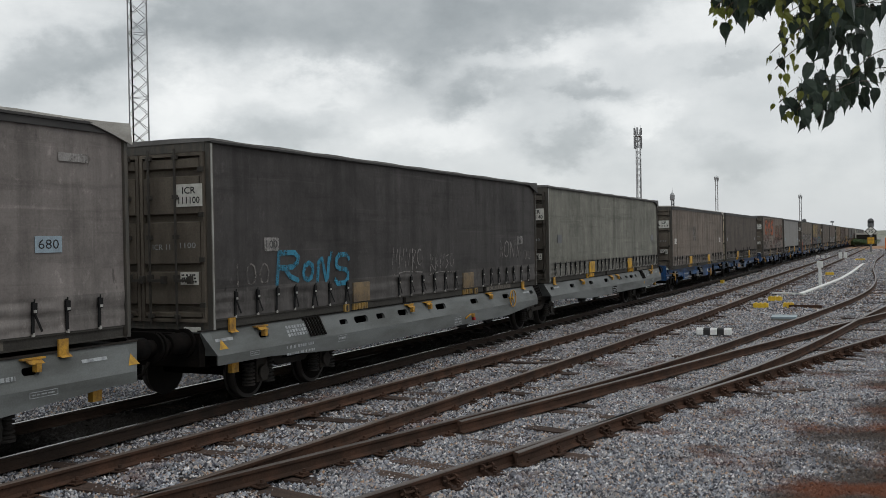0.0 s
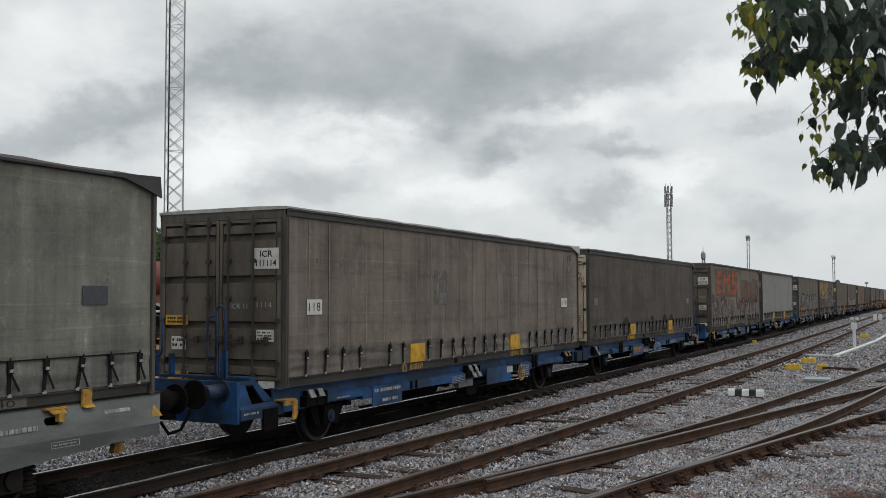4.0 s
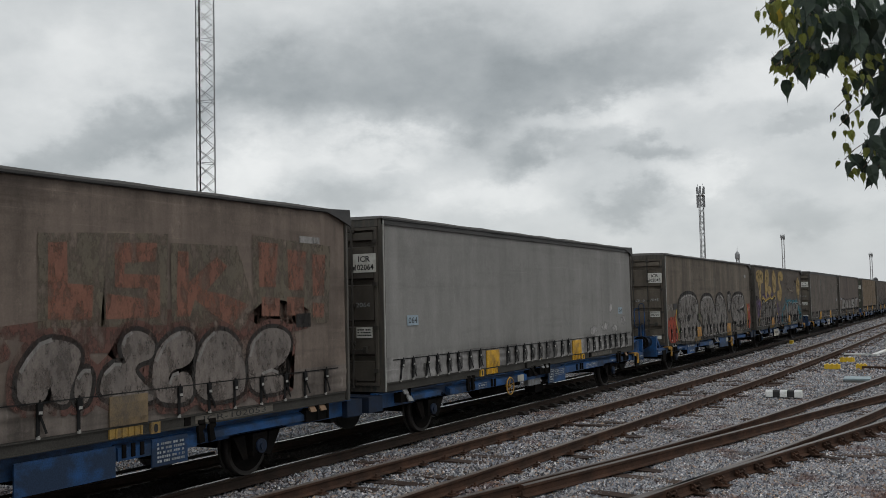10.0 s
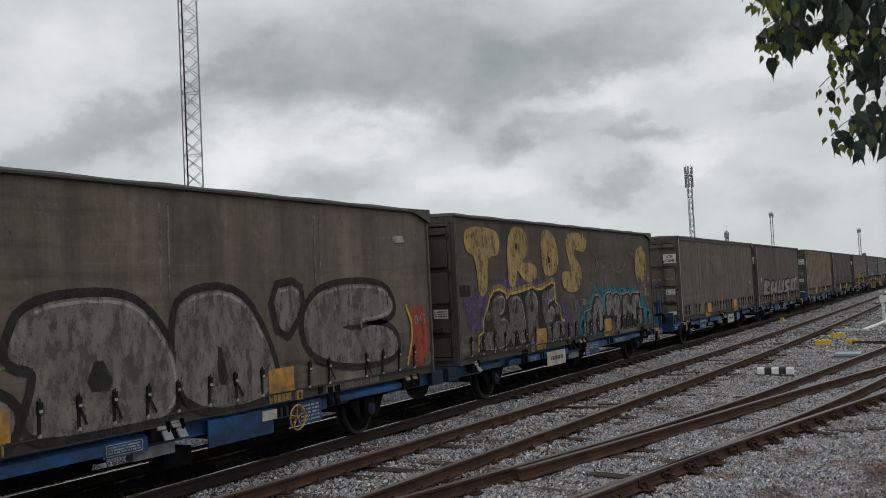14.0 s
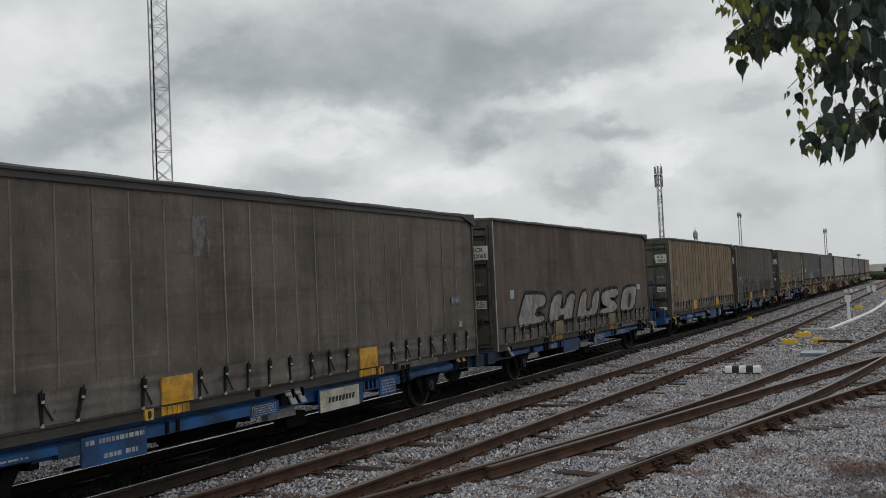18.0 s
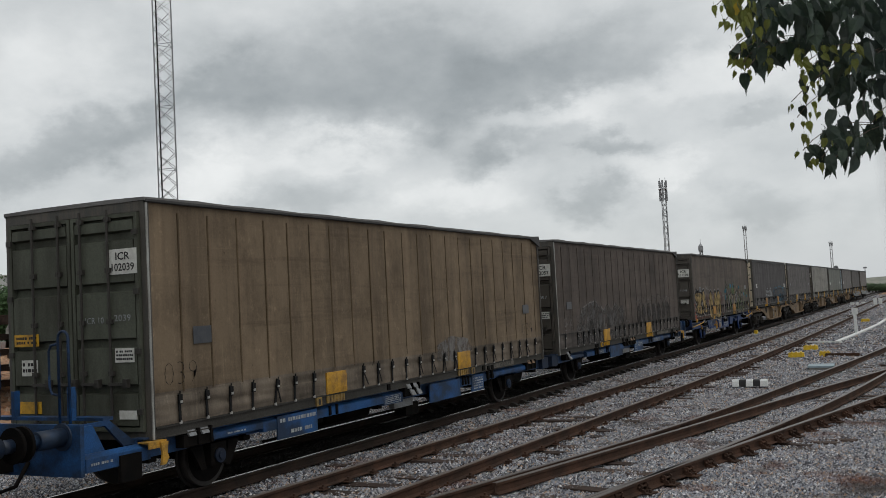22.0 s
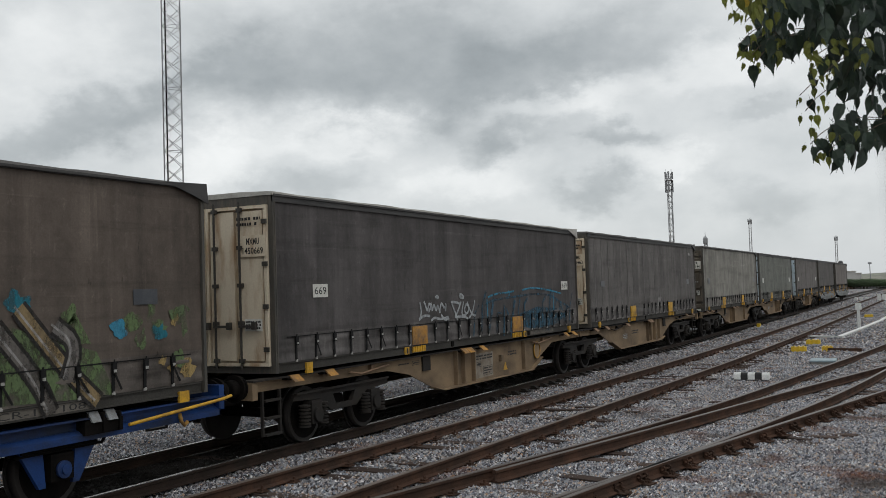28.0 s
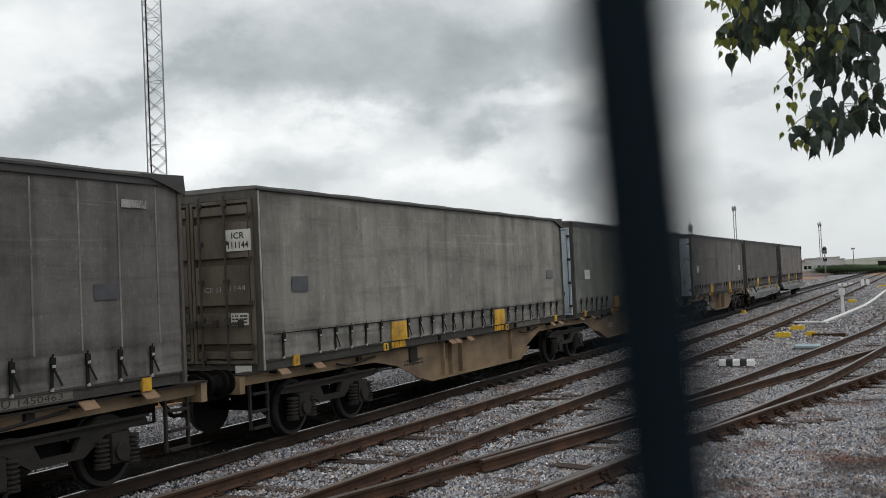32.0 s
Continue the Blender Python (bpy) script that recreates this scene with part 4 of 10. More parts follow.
            bx(bm, sx * 1.258, sx * 1.268, y0 + 0.035, y0 + 0.055, zb - 0.10, zt - 0.15)
            part("corner_post", bm, POST_DARK, t)
            if pm is POST and sx > 0 and y0 == 0:
                part("post_edge", bx(B(), 1.256, 1.272, 0.006, 0.034, zb - 0.12, zt - 0.09), POST, t, "pale worn post edge")
    bm = B()
    bx(bm, -1.10, 1.10, 0.1, LEN - 0.1, zb - 0.02, zb + 0.01)
    for k in range(9):
        y = 0.3 + k * (LEN - 0.6) / 8
        bx(bm, -1.10, 1.10, y - 0.05, y + 0.05, zb - 0.13, zb - 0.02)
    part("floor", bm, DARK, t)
    for sx in (1, -1):
        bm = B()
        section = ((1.10, -0.13), (1.245, -0.13), (1.245, -0.115), (1.225, -0.115), (1.225, -0.005), (1.245, -0.005), (1.245, 0.015), (1.10, 0.015))
        near, far = ([bm.verts.new((sx * x, y, zb + z)) for x, z in section] for y in (0.1, LEN - 0.1))
        for k in range(8):
            bm.faces.new((near[k], near[(k + 1) % 8], far[(k + 1) % 8], far[k]))
        bm.faces.new(near[::-1]); bm.faces.new(far)
        part("base_rail", bm, BASE_GREY, t)
    if i < 17:
        plate("code_panel", (10.15, zb - 0.108, 11.7, zb - 0.012), CODE_GREY, t, "side", 1.225, 0.003)
        if CODES.get(i):
            letters("code", {14: "MXMU ", 15: "MXMU ", 4: "CRPU "}.get(i, "ICR-") + CODES[i], (10.3, zb - 0.098, 11.55, zb - 0.022), INK, t, "side", 1.2295)
    for y in (5.9, 10.0):
        part("base_bracket", bx(B(), 1.225, 1.243, y - 0.05, y + 0.05, zb - 0.113, zb - 0.007), DARK, t)
    # horizontal webbing along the lower cloth
    if i in (2, 4, 5, 6, 10, 12, 13, 14, 16):
        part("webbing", bx(B(), 1.238, 1.247, 0.3, LEN - 0.3, zb + 0.385, zb + 0.40), BLACK, t)

    if i in (3, 9, 11, 12, 15):
        pale = cloth("seam_" + tag + "_%d" % rgb[0], tuple(min(255, c + {15: 22, 9: 17, 3: 12, 11: -26, 12: -14}.get(i, 5)) for c in rgb))
        sm = cached(("seam", rgb), lambda: mesh_of("welded_seam", bx(B(), 1.232, 1.2405, -0.013, 0.013, zb + 0.42, zt - 0.19), pale))
        y = 0.62
        while y < LEN - 0.3:
            o = new("welded_seam", sm)
            o.parent = t
            o.location = (r.uniform(-0.003, 0), y, 0)
            y += seam * r.uniform(0.93, 1.07)

    # front end: two doors with their rods
    em, ribs = ENDS[end]
    bm = B()
    bx(bm, -1.17, 1.17, 0.05, 0.09, zb - 0.05, zt - 0.06)
    bx(bm, -1.17, 1.17, -0.005, 0.05, zt - 0.19, zt - 0.04)
    bx(bm, -1.17, 1.17, -0.005, 0.05, zb - 0.13, zb - 0.03)
    part("front_frame", bm, POST_DARK, t)
    d0, d1 = zb - 0.02, zt - 0.20
    for a, b in ((-1.16, -0.012), (0.012, 1.16)):
        d = part("door", cached(("door", a, zb, zt, end), lambda: door_mesh(a, b, d0, d1, em, ribs)), None, t, "%s ribbed steel door" % ("cream rust-stained" if end == "cream" else end))
        door_ribs(d, a, b, d0, d1, em, ribs, (a, zb, zt, end))
        for x in ((0.2, 0.68) if a > 0 else (-0.68, -0.2)):
            rod = new("lock_rod", cached(("rod", zb, zt), lambda: rod_mesh(d0 - 0.04, d1 + 0.06)))
            rod.parent = d
            rod.location = (x, -0.075, 0)
        for k in range(4):
            z = d0 + 0.25 + (d1 - d0 - 0.5) * k / 3
            bm = B()
            x = a if a < 0 else b
            bx(bm, x - 0.07 if x > 0 else x - 0.02, x + 0.02 if x > 0 else x + 0.07, -0.075, -0.045, z - 0.035, z + 0.035)
            part("hinge", bm, MATS["door_rod"], d)
    bm = B()
    bx(bm, -1.17, 1.17, LEN - 0.09, LEN - 0.03, zb - 0.12, zt - 0.06)
    part("rear_wall", bm, em, t)

    # straps, hooks, pockets
    hm = cached("hook", hook_mesh)
    bk = cached("buckle", lambda: buckle_mesh(0.40))
    y, k = 0.52, 0
    pk = {4: (4.5, 9.55), 14: (4.5, 9.3), 15: (4.4, 9.3)}.get(i, (4.2, 9.02))
    loose = 0.85 if i in (2, 6, 1, 15) else 0.4
    while y < LEN - 0.25:
        if all(abs(y - p) > 0.33 for p in pk) and r.random() > 0.03:
            tail = r.choice((0.14, 0.12, 0.10)) if r.random() < loose else 0
            s = new("strap", cached(("strap", tail), lambda: strap_mesh(0.40, tail)))
            s.parent = t
            tilt = r.uniform(-3, 3) if r.random() < 0.9 else r.uniform(-14, 14)
            s.matrix_basis = pose(1.247, y, zb + 0.02, tilt, 0, 0)
            for nm, me in (("strap_hook", hm), ("buckle", bk))[:2 if i < 17 else 1]:
                h = new(nm, me)
                h.parent = s
                h.location = (0.004, 0, 0.0)
        y += gap * r.uniform(0.94, 1.06)
    pw = 0.58
    pmesh = cached(("pocket", pocket.name), lambda: pocket_mesh(pocket, pw))
    mouth = YELLOW if i >= 14 or i in (2, 4, 6, 9, 12) else AMBER_DIM
    mmesh = cached(("mouth", mouth.name), lambda: tray_mesh(mouth, 0.50))
    for p in pk:
        o = new("lift_pocket", pmesh)
        o.parent = t
        o.matrix_basis = pose(1.245, p, zb)
        o = new("pocket_mouth", mmesh)
        o.parent = t
        o.matrix_basis = pose(1.24, p - 0.04, zb)
    for yy in (pk[0] - 0.52, pk[1] + 0.42):
        bm = B()
        bx(bm, 1.226, 1.258, yy - 0.075, yy + 0.075, zb - 0.135, zb + 0.0)
        c = part("corner_casting", bm, YELLOW if mouth is YELLOW else AMBER_DIM, t)
        if i < 17:
            eye = cached("casting_eye", lambda: mesh_of("casting_eye", prism(B(), rounded([(-0.03, -0.05), (0.03, -0.05), (0.03, 0.05), (-0.03, 0.05)], 1), 1.2585, 1.2615), INK))
            o = new("casting_eye", eye)
            o.parent = c
            o.location = (0, yy, zb - 0.07)
    marks(i, t, zb, zt, end)
    paint_container(i, t)
    return t


def marks(i, t, zb, zt, end):
    """Plates and stencilled codes on the front end."""
    code = CODES.get(i)
    e = -0.05
    owner = {"4": "CRPU", "14": "MXMU", "15": "MXMU"}.get(str(i), "ICR")
    if code:
        plate("number_plate", (0.69, zt - 0.97, 1.15, zt - 0.65), END_CREAM if end == "cream" else WHITE, t, "end", e, 0.006, "white plate with a black stencilled code")
        letters("code", owner, (0.80, zt - 0.79, 1.04, zt - 0.69), INK, t, "end", e - 0.009, 0.018)
        letters("code", code, (0.73, zt - 0.93, 1.11, zt - 0.83), INK, t, "end", e - 0.009, 0.018)
        if owner == "ICR":
            letters("code", "ICR " + code[:2], (0.24, zt - 1.58, 0.56, zt - 1.50), CHALK, t, "end", e - 0.003)
            letters("code", code[2:], (0.74, zt - 1.56, 1.02, zt - 1.48), CHALK, t, "end", e - 0.003)
        else:
            bars("fine_print", (0.62, zt - 0.52, 1.06, zt - 0.36), 2, INK, t, "end", e - 0.003, i)
    if end not in ("pale",):
        plate("data_plate", (0.74, zt - 2.08, 1.06, zt - 1.90), WHITE, t, "end", e, 0.006, "pale data plate")
        bars("fine_print", (0.76, zt - 2.06, 1.04, zt - 1.92), 3, INK, t, "end", e - 0.0065, i)
    if end in ("olive", "green"):
        plate("warning_plate", (-1.08, zt - 1.84, -0.62, zt - 1.68), YELLOW, t, "end", e, 0.006, "yellow warning plate")
        bars("fine_print", (-1.04, zt - 1.82, -0.66, zt - 1.70), 2, INK, t, "end", e - 0.0065, i + 3)
        plate("warning_plate", (-1.02, zt - 2.73, -0.60, zt - 2.57), YELLOW, t, "end", e, 0.006)
        plate("data_plate", (-0.95, zt - 2.23, -0.65, zt - 2.02), WHITE, t, "end", e, 0.006)
        bars("fine_print", (-0.93, zt - 2.20, -0.67, zt - 2.04), 2, INK, t, "end", e - 0.0065, i + 5)
        plate("maker_plate", (0.78, zt - 2.79, 1.08, zt - 2.68), WHITE, t, "end", e, 0.006)


# ---- paint on the cloth ----
def spray(name, rgb, k=1.6, amount=0.75, worn=0.5):
    """Old spray paint: blotched, and rubbed thin so that the cloth shows through."""
    c = lin(*rgb, k)
    m = mat("spray_" + name, c, 0.8, 0, tuple(v * 0.45 + 0.03 for v in c[:3]) + (1,), 2.6, (1, 1.4, 0.5), amount, 0.22, 40, 0.0, 0.40, 0.66, spec=0.2)
    nt = m.node_tree
    N, L = nt.nodes.new, nt.links.new
    co, n = N("ShaderNodeTexCoord"), N("ShaderNodeTexNoise")
    mp = N("ShaderNodeMapping"); mp.inputs["Scale"].default_value = (1, 1.5, 0.8)
    n.inputs["Scale"].default_value, n.inputs["Detail"].default_value, n.inputs["Roughness"].default_value = 4.5, 9, 0.68
    L(co.outputs["Object"], mp.inputs[0]); L(mp.outputs[0], n.inputs["Vector"])
    mr = N("ShaderNodeMapRange"); mr.inputs["From Min"].default_value, mr.inputs["From Max"].default_value = 0.38, 0.56
    mr.inputs["To Min"].default_value, mr.inputs["To Max"].default_value = 1 - worn, 1.0
    L(n.outputs["Fac"], mr.inputs["Value"]); L(mr.outputs[0], nt.nodes["Principled BSDF"].inputs["Alpha"])
    return m


def soft(m):
    """Lets the paint thin out to nothing towards the rim of a smudge()."""
    nt = m.node_tree
    bs = nt.nodes["Principled BSDF"]
    old = bs.inputs["Alpha"].links[0].from_socket
    at, mu = nt.nodes.new("ShaderNodeAttribute"), nt.nodes.new("ShaderNodeMath")
    at.attribute_name, mu.operation = "cover", "MULTIPLY"
    nt.links.new(at.outputs["Fac"], mu.inputs[0]); nt.links.new(old, mu.inputs[1]); nt.links.new(mu.outputs[0], bs.inputs["Alpha"])
    return m


SILVER = spray("dusty_silver", (108, 104, 98), 1.3, 0.95, 0.62)
SILVER2 = spray("old_silver", (90, 86, 80), 1.3, 0.7, 0.6)
WASHED = spray("washed_silver", (108, 101, 94), 1.3, 0.7, 0.6)
OUTLINE = spray("black", (40, 38, 36), 1.0, 0.5, 0.35)
CYAN = spray("cyan", (52, 118, 140), 1.25, 0.5, 0.6)
TEAL = spray("teal", (34, 98, 110), 1.25, 0.5, 0.6)
RED = spray("red", (92, 66, 58), 1.2, 0.5, 1.0)
SALMON = spray("faded_orange", (150, 84, 58), 1.25, 0.35, 0.55)
PEACH = spray("washed_orange", (116, 82, 68), 1.25, 0.4, 0.8)
MOSS = spray("moss_green", (96, 89, 76), 1.2, 0.5, 1.0)
GOLD = spray("ochre_yellow", (142, 122, 78), 1.3, 0.6, 0.55)
DUSTGOLD = spray("dusty_yellow", (134, 116, 76), 1.3, 0.7, 0.95)
HAZE = spray("faint_overspray", (84, 76, 66), 1.25, 0.5, 1.0)
LEMON = spray("yellow", (168, 142, 62), 1.35, 0.5, 0.5)
PURPLE = spray("violet", (80, 66, 92), 1.3, 0.6, 0.85)
PALEGREY = spray("pale_grey", (136, 134, 129), 1.3, 0.6, 0.75)
PALESPRAY = spray("pale_silver", (128, 125, 119), 1.3, 0.7, 0.4)
MIDGREY = spray("dull_grey", (118, 115, 110), 1.3, 0.6, 0.7)
FAINT = spray("faint_grey", (104, 101, 96), 1.3, 0.6, 0.85)
TEALWASH = spray("washed_blue", (44, 74, 88), 1.2, 0.6, 0.9)
SMUDGE2 = spray("worn_black", (46, 43, 40), 1.05, 0.5, 0.75)
SMUDGE = spray("dark_smudge", (50, 47, 44), 1.1, 0.5, 0.95)
SOFT_SMUDGE = soft(spray("soft_dark_smudge", (46, 43, 41), 1.1, 0.5, 0.5))
SOFT_GREY = soft(spray("soft_grey", (70, 69, 66), 1.25, 0.5, 0.6))
SOFT_PALE = soft(spray("soft_pale_rub", (150, 148, 143), 1.25, 0.4, 1.0))
SOFT_GOLD = soft(spray("soft_ochre", (142, 122, 78), 1.3, 0.6, 0.7))
SOFT_HAZE = soft(spray("soft_overspray", (104, 96, 84), 1.25, 0.5, 0.8))
FLAME = spray("orange_red", (136, 60, 43), 1.25, 0.6, 0.45)
LIMEWASH = spray("washed_lime", (84, 100, 66), 1.3, 0.6, 0.95)
STRAW = spray("straw_yellow", (122, 106, 76), 1.25, 0.7, 0.6)
MIST = spray("washed_blue_grey", (76, 74, 71), 1.25, 0.5, 1.0)
LIME = spray("lime_green", (92, 120, 70), 1.4, 0.6, 0.7)
PX = 1.2425


def ribbon(name, pts, width, material, parent, at=PX, closed=False):
    """A sprayed line of even width through points (u, v)."""
    bm = B()
    P = [Vector(p) for p in pts]
    n = len(P)
    L, R = [], []
    for i in range(n):
        a, b = P[max(0, i - 1)], P[min(n - 1, i + 1)]
        t = (b - a).normalized()
        m = Vector((-t.y, t.x)) * width / 2
        L.append(bm.verts.new((at, *(P[i] + m)))); R.append(bm.verts.new((at, *(P[i] - m))))
    for i in range(n - 1):
        bm.faces.new((L[i], R[i], R[i + 1], L[i + 1]))
    return part(name, bm, material, parent)


def patch(name, pts, material, parent, at=PX):
    """A sprayed field with the outline pts (u, v)."""
    bm = B()
    bm.faces.new([bm.verts.new((at, u, v)) for u, v in pts])
    return part(name, bm, material, parent)


def smudge(name, rim, material, parent, at=PX, steps=((0.0, 1.0), (0.55, 1.0), (0.8, 0.6), (1.0, 0.0))):
    """A rubbed or sprayed spot with a soft rim; rim is its outline (u, v), steps (share of the radius, cover)."""
    n = len(rim)
    cu, cv = sum(p[0] for p in rim) / n, sum(p[1] for p in rim) / n
    verts = [(at, cu + (u - cu) * f, cv + (v - cv) * f) for f, _ in steps for u, v in rim]
    faces = [(j * n + i, j * n + (i + 1) % n, (j + 1) * n + (i + 1) % n, (j + 1) * n + i) for j in range(len(steps) - 1) for i in range(n)]
    me = bpy.data.meshes.new(name)
    me.from_pydata(verts, [], faces)
    me.attributes.new("cover", "FLOAT", "POINT").data.foreach_set("value", [c for _, c in steps for _ in rim])
    me.materials.append(material)
    return part(name, me, None, parent)


def wavy(cu, cv, ru, rv, seed, n=26, amp=0.12):
    r = random.Random(seed)
    k = [r.uniform(-amp, amp) for _ in range(6)]
    out = []
    for i in range(n):
        a = 2 * math.pi * i / n
        s = 1 + sum(k[j] * math.sin((j + 2) * a + j * 1.7) for j in range(6)) * 0.6
        out.append((cu + ru * s * math.cos(a), cv + rv * s * math.sin(a)))
    return out


def word(parent, items, fill, line=None, edge=0.07, bold=0.03, shear=0.0, halo=None, at=PX):
    """Painted block letters: items are (letter, rect), each with a heavy outline."""
    for c, (u0, v0, u1, v1) in items:
        if halo:
            letters("painted_letter", c, (u0 - 2 * edge, v0 - 2 * edge, u1 + 2 * edge, v1 + 2 * edge), halo, parent, "side", at, bold + 0.09, shear)
        if line:
            letters("painted_letter", c, (u0 - edge, v0 - edge, u1 + edge, v1 + edge), line, parent, "side", at + 0.0015, bold + 0.05, shear)
        letters("painted_letter", c, (u0, v0, u1, v1), fill, parent, "side", at + 0.003, bold, shear)


STROKES = {
    "E": [[(1, 1), (0, 1), (0, 0), (1, 0)], [(0, 0.5), (0.85, 0.5)]],
    "M": [[(0, 0), (0, 1), (0.5, 0.38), (1, 1), (1, 0)]],
    "S": [[(1, 0.86), (0.8, 1), (0.2, 1), (0, 0.86), (0, 0.64), (0.2, 0.53), (0.8, 0.47), (1, 0.36), (1, 0.14), (0.8, 0), (0.2, 0), (0, 0.14)]],
    "L": [[(0, 1), (0, 0), (1, 0)]],
    "K": [[(0, 1), (0, 0)], [(1, 1), (0.08, 0.5), (1, 0)]],
    "!": [[(0.5, 1), (0.5, 0.36)], [(0.5, 0.06), (0.5, 0.0)]],
    "'": [[(0.6, 1), (0.4, 0)]],
    "T": [[(0, 1), (1, 1)], [(0.5, 1), (0.5, 0)]],
    "R": [[(0, 0), (0, 1), (0.75, 1), (0.95, 0.85), (0.92, 0.66), (0.7, 0.52), (0.05, 0.5)], [(0.3, 0.5), (0.62, 0.2), (1, 0.06)]],
    "D": [[(0, 0), (0, 1), (0.55, 1), (0.9, 0.75), (1, 0.4), (0.85, 0.1), (0.5, 0), (0, 0)]],
    "B": [[(0, 0), (0, 1), (0.7, 1), (0.92, 0.85), (0.85, 0.62), (0.55, 0.52), (0.1, 0.5)], [(0.55, 0.52), (0.95, 0.38), (1, 0.16), (0.8, 0), (0, 0)]],
    "A": [[(0, 0), (0.18, 0.72), (0.5, 1), (0.82, 0.72), (1, 0)], [(0.2, 0.3), (0.82, 0.3)]],
    "N": [[(0, 0), (0, 0.85), (0.3, 1), (0.85, 0.0), (1, 0.15), (1, 1)]],
    "C": [[(1, 0.86), (0.8, 1), (0.25, 1), (0.0, 0.75), (0, 0.25), (0.25, 0), (0.8, 0), (1, 0.14)]],
    "H": [[(0, 0), (0, 1)], [(1, 0), (1, 1)], [(0, 0.5), (1, 0.5)]],
    "U": [[(0, 1), (0, 0.2), (0.2, 0), (0.8, 0), (1, 0.2), (1, 1)]],
    "O": [[(0.5, 1), (0.1, 0.85), (0, 0.5), (0.1, 0.15), (0.5, 0), (0.9, 0.15), (1, 0.5), (0.9, 0.85), (0.5, 1)]],
    "arch": [[(0, 0), (0, 0.7), (0.2, 1), (0.8, 1), (1, 0.7), (1, 0)]],
    "bow": [[(0, 1), (0, 0.3), (0.25, 0), (0.75, 0), (1, 0.3), (1, 1)]],
    "bar": [[(0.5, 0), (0.5, 1)]],
    "hook": [[(1, 0.9), (0.6, 1), (0.1, 0.8), (0, 0.35), (0.3, 0), (0.9, 0.05), (1, 0.4), (0.5, 0.45)]],
}


def stroke_mesh(c, rect, w, material, at, shear, grow):
    u0, v0, u1, v1 = rect
    ku, kv = u1 - u0 - w, v1 - v0 - w
    bm = B()
    n = 0
    W = w / 2 + grow
    for line in STROKES[c]:
        P = [Vector((u0 + w / 2 + ku * a + shear * (b - 0.5) * (v1 - v0), v0 + w / 2 + kv * b)) for a, b in line]
        for i, p in enumerate(P):
            x = at + 0.00012 * n
            n += 1
            bm.faces.new([bm.verts.new((x, p.x + W * math.cos(2 * math.pi * k / 14), p.y + W * math.sin(2 * math.pi * k / 14))) for k in range(14)])
            if i + 1 < len(P):
                q = P[i + 1]
                d = (q - p).normalized()
                m = Vector((-d.y, d.x)) * W
                x = at + 0.00012 * n
                n += 1
                bm.faces.new([bm.verts.new((x, *v)) for v in (p + m, p - m, q - m, q + m)])
    me = bpy.data.meshes.new("painted_letter")
    bm.to_mesh(me); bm.free()
    me.materials.append(material)
    return me


def fat(parent, items, w, fill, line=None, edge=0.08, halo=None, shear=0.0, at=PX):
    """Rounded sprayed letters of stroke width w, with a heavy outline and an outer line."""
    for k, (c, rect) in enumerate(items):
        o = 0.0002 * (k % 2)
        if halo:
            part("painted_letter", stroke_mesh(c, rect, w, halo, at - 0.002 + o, shear, edge * 1.6), None, parent)
        if line:
            part("painted_letter", stroke_mesh(c, rect, w, line, at + 0.0012 + o, shear, edge), None, parent)
        part("painted_letter", stroke_mesh(c, rect, w, fill, at + 0.0042 + o, shear, 0.0), None, parent)


def rounded(pts, times=2):
    for _ in range(times):
        out = []
        for (a, b), (c, d) in zip(pts, pts[1:] + pts[:1]):
            out += [(0.75 * a + 0.25 * c, 0.75 * b + 0.25 * d), (0.25 * a + 0.75 * c, 0.25 * b + 0.75 * d)]
        pts = out
    return pts


def curve(pts, times=2):
    """An open line with its corners rounded off."""
    for _ in range(times):
        out = [pts[0]]
        for (a, b), (c, d) in zip(pts, pts[1:]):
            out += [(0.75 * a + 0.25 * c, 0.75 * b + 0.25 * d), (0.25 * a + 0.75 * c, 0.25 * b + 0.75 * d)]
        pts = out + [pts[-1]]
    return pts


def grown(pts, d):
    """The outline pushed outwards by d."""
    area = sum(a * q - c * b for (a, b), (c, q) in zip(pts, pts[1:] + pts[:1]))
    out = []
    for i, p in enumerate(pts):
        a, b = Vector(pts[i - 1]), Vector(pts[(i + 1) % len(pts)])
        t = (b - a).normalized()
        n = Vector((t.y, -t.x)) * (1 if area > 0 else -1)
        out.append((p[0] + n.x * d, p[1] + n.y * d))
    return out


def blob(parent, pts, fill, line=None, edge=0.08, holes=(), shine=None, k=0, smooth=2, halo=None):
    """One fat sprayed letter: a filled shape with a heavy outline, small counters and a pale inner line."""
    p = rounded(pts, smooth)
    o = 0.0002 * k
    if halo:
        patch("painted_letter", grown(p, edge * 1.4), halo, parent, PX - 0.0005 + o)
    if line:
        patch("painted_letter", grown(p, edge), line, parent, PX + 0.001 + o)
    patch("painted_letter", p, fill, parent, PX + 0.0035 + o)
    for h in holes:
        patch("painted_counter", rounded(h, 1), line or OUTLINE, parent, PX + 0.0058 + o)
    if shine:
        q = grown(p, -0.05)
        n = len(q)
        a = int(0.05 * n)
        ribbon("painted_line", [q[(a + i) % n] for i in range(int(n * 0.42))], 0.04, shine, parent, PX + 0.0075 + o)


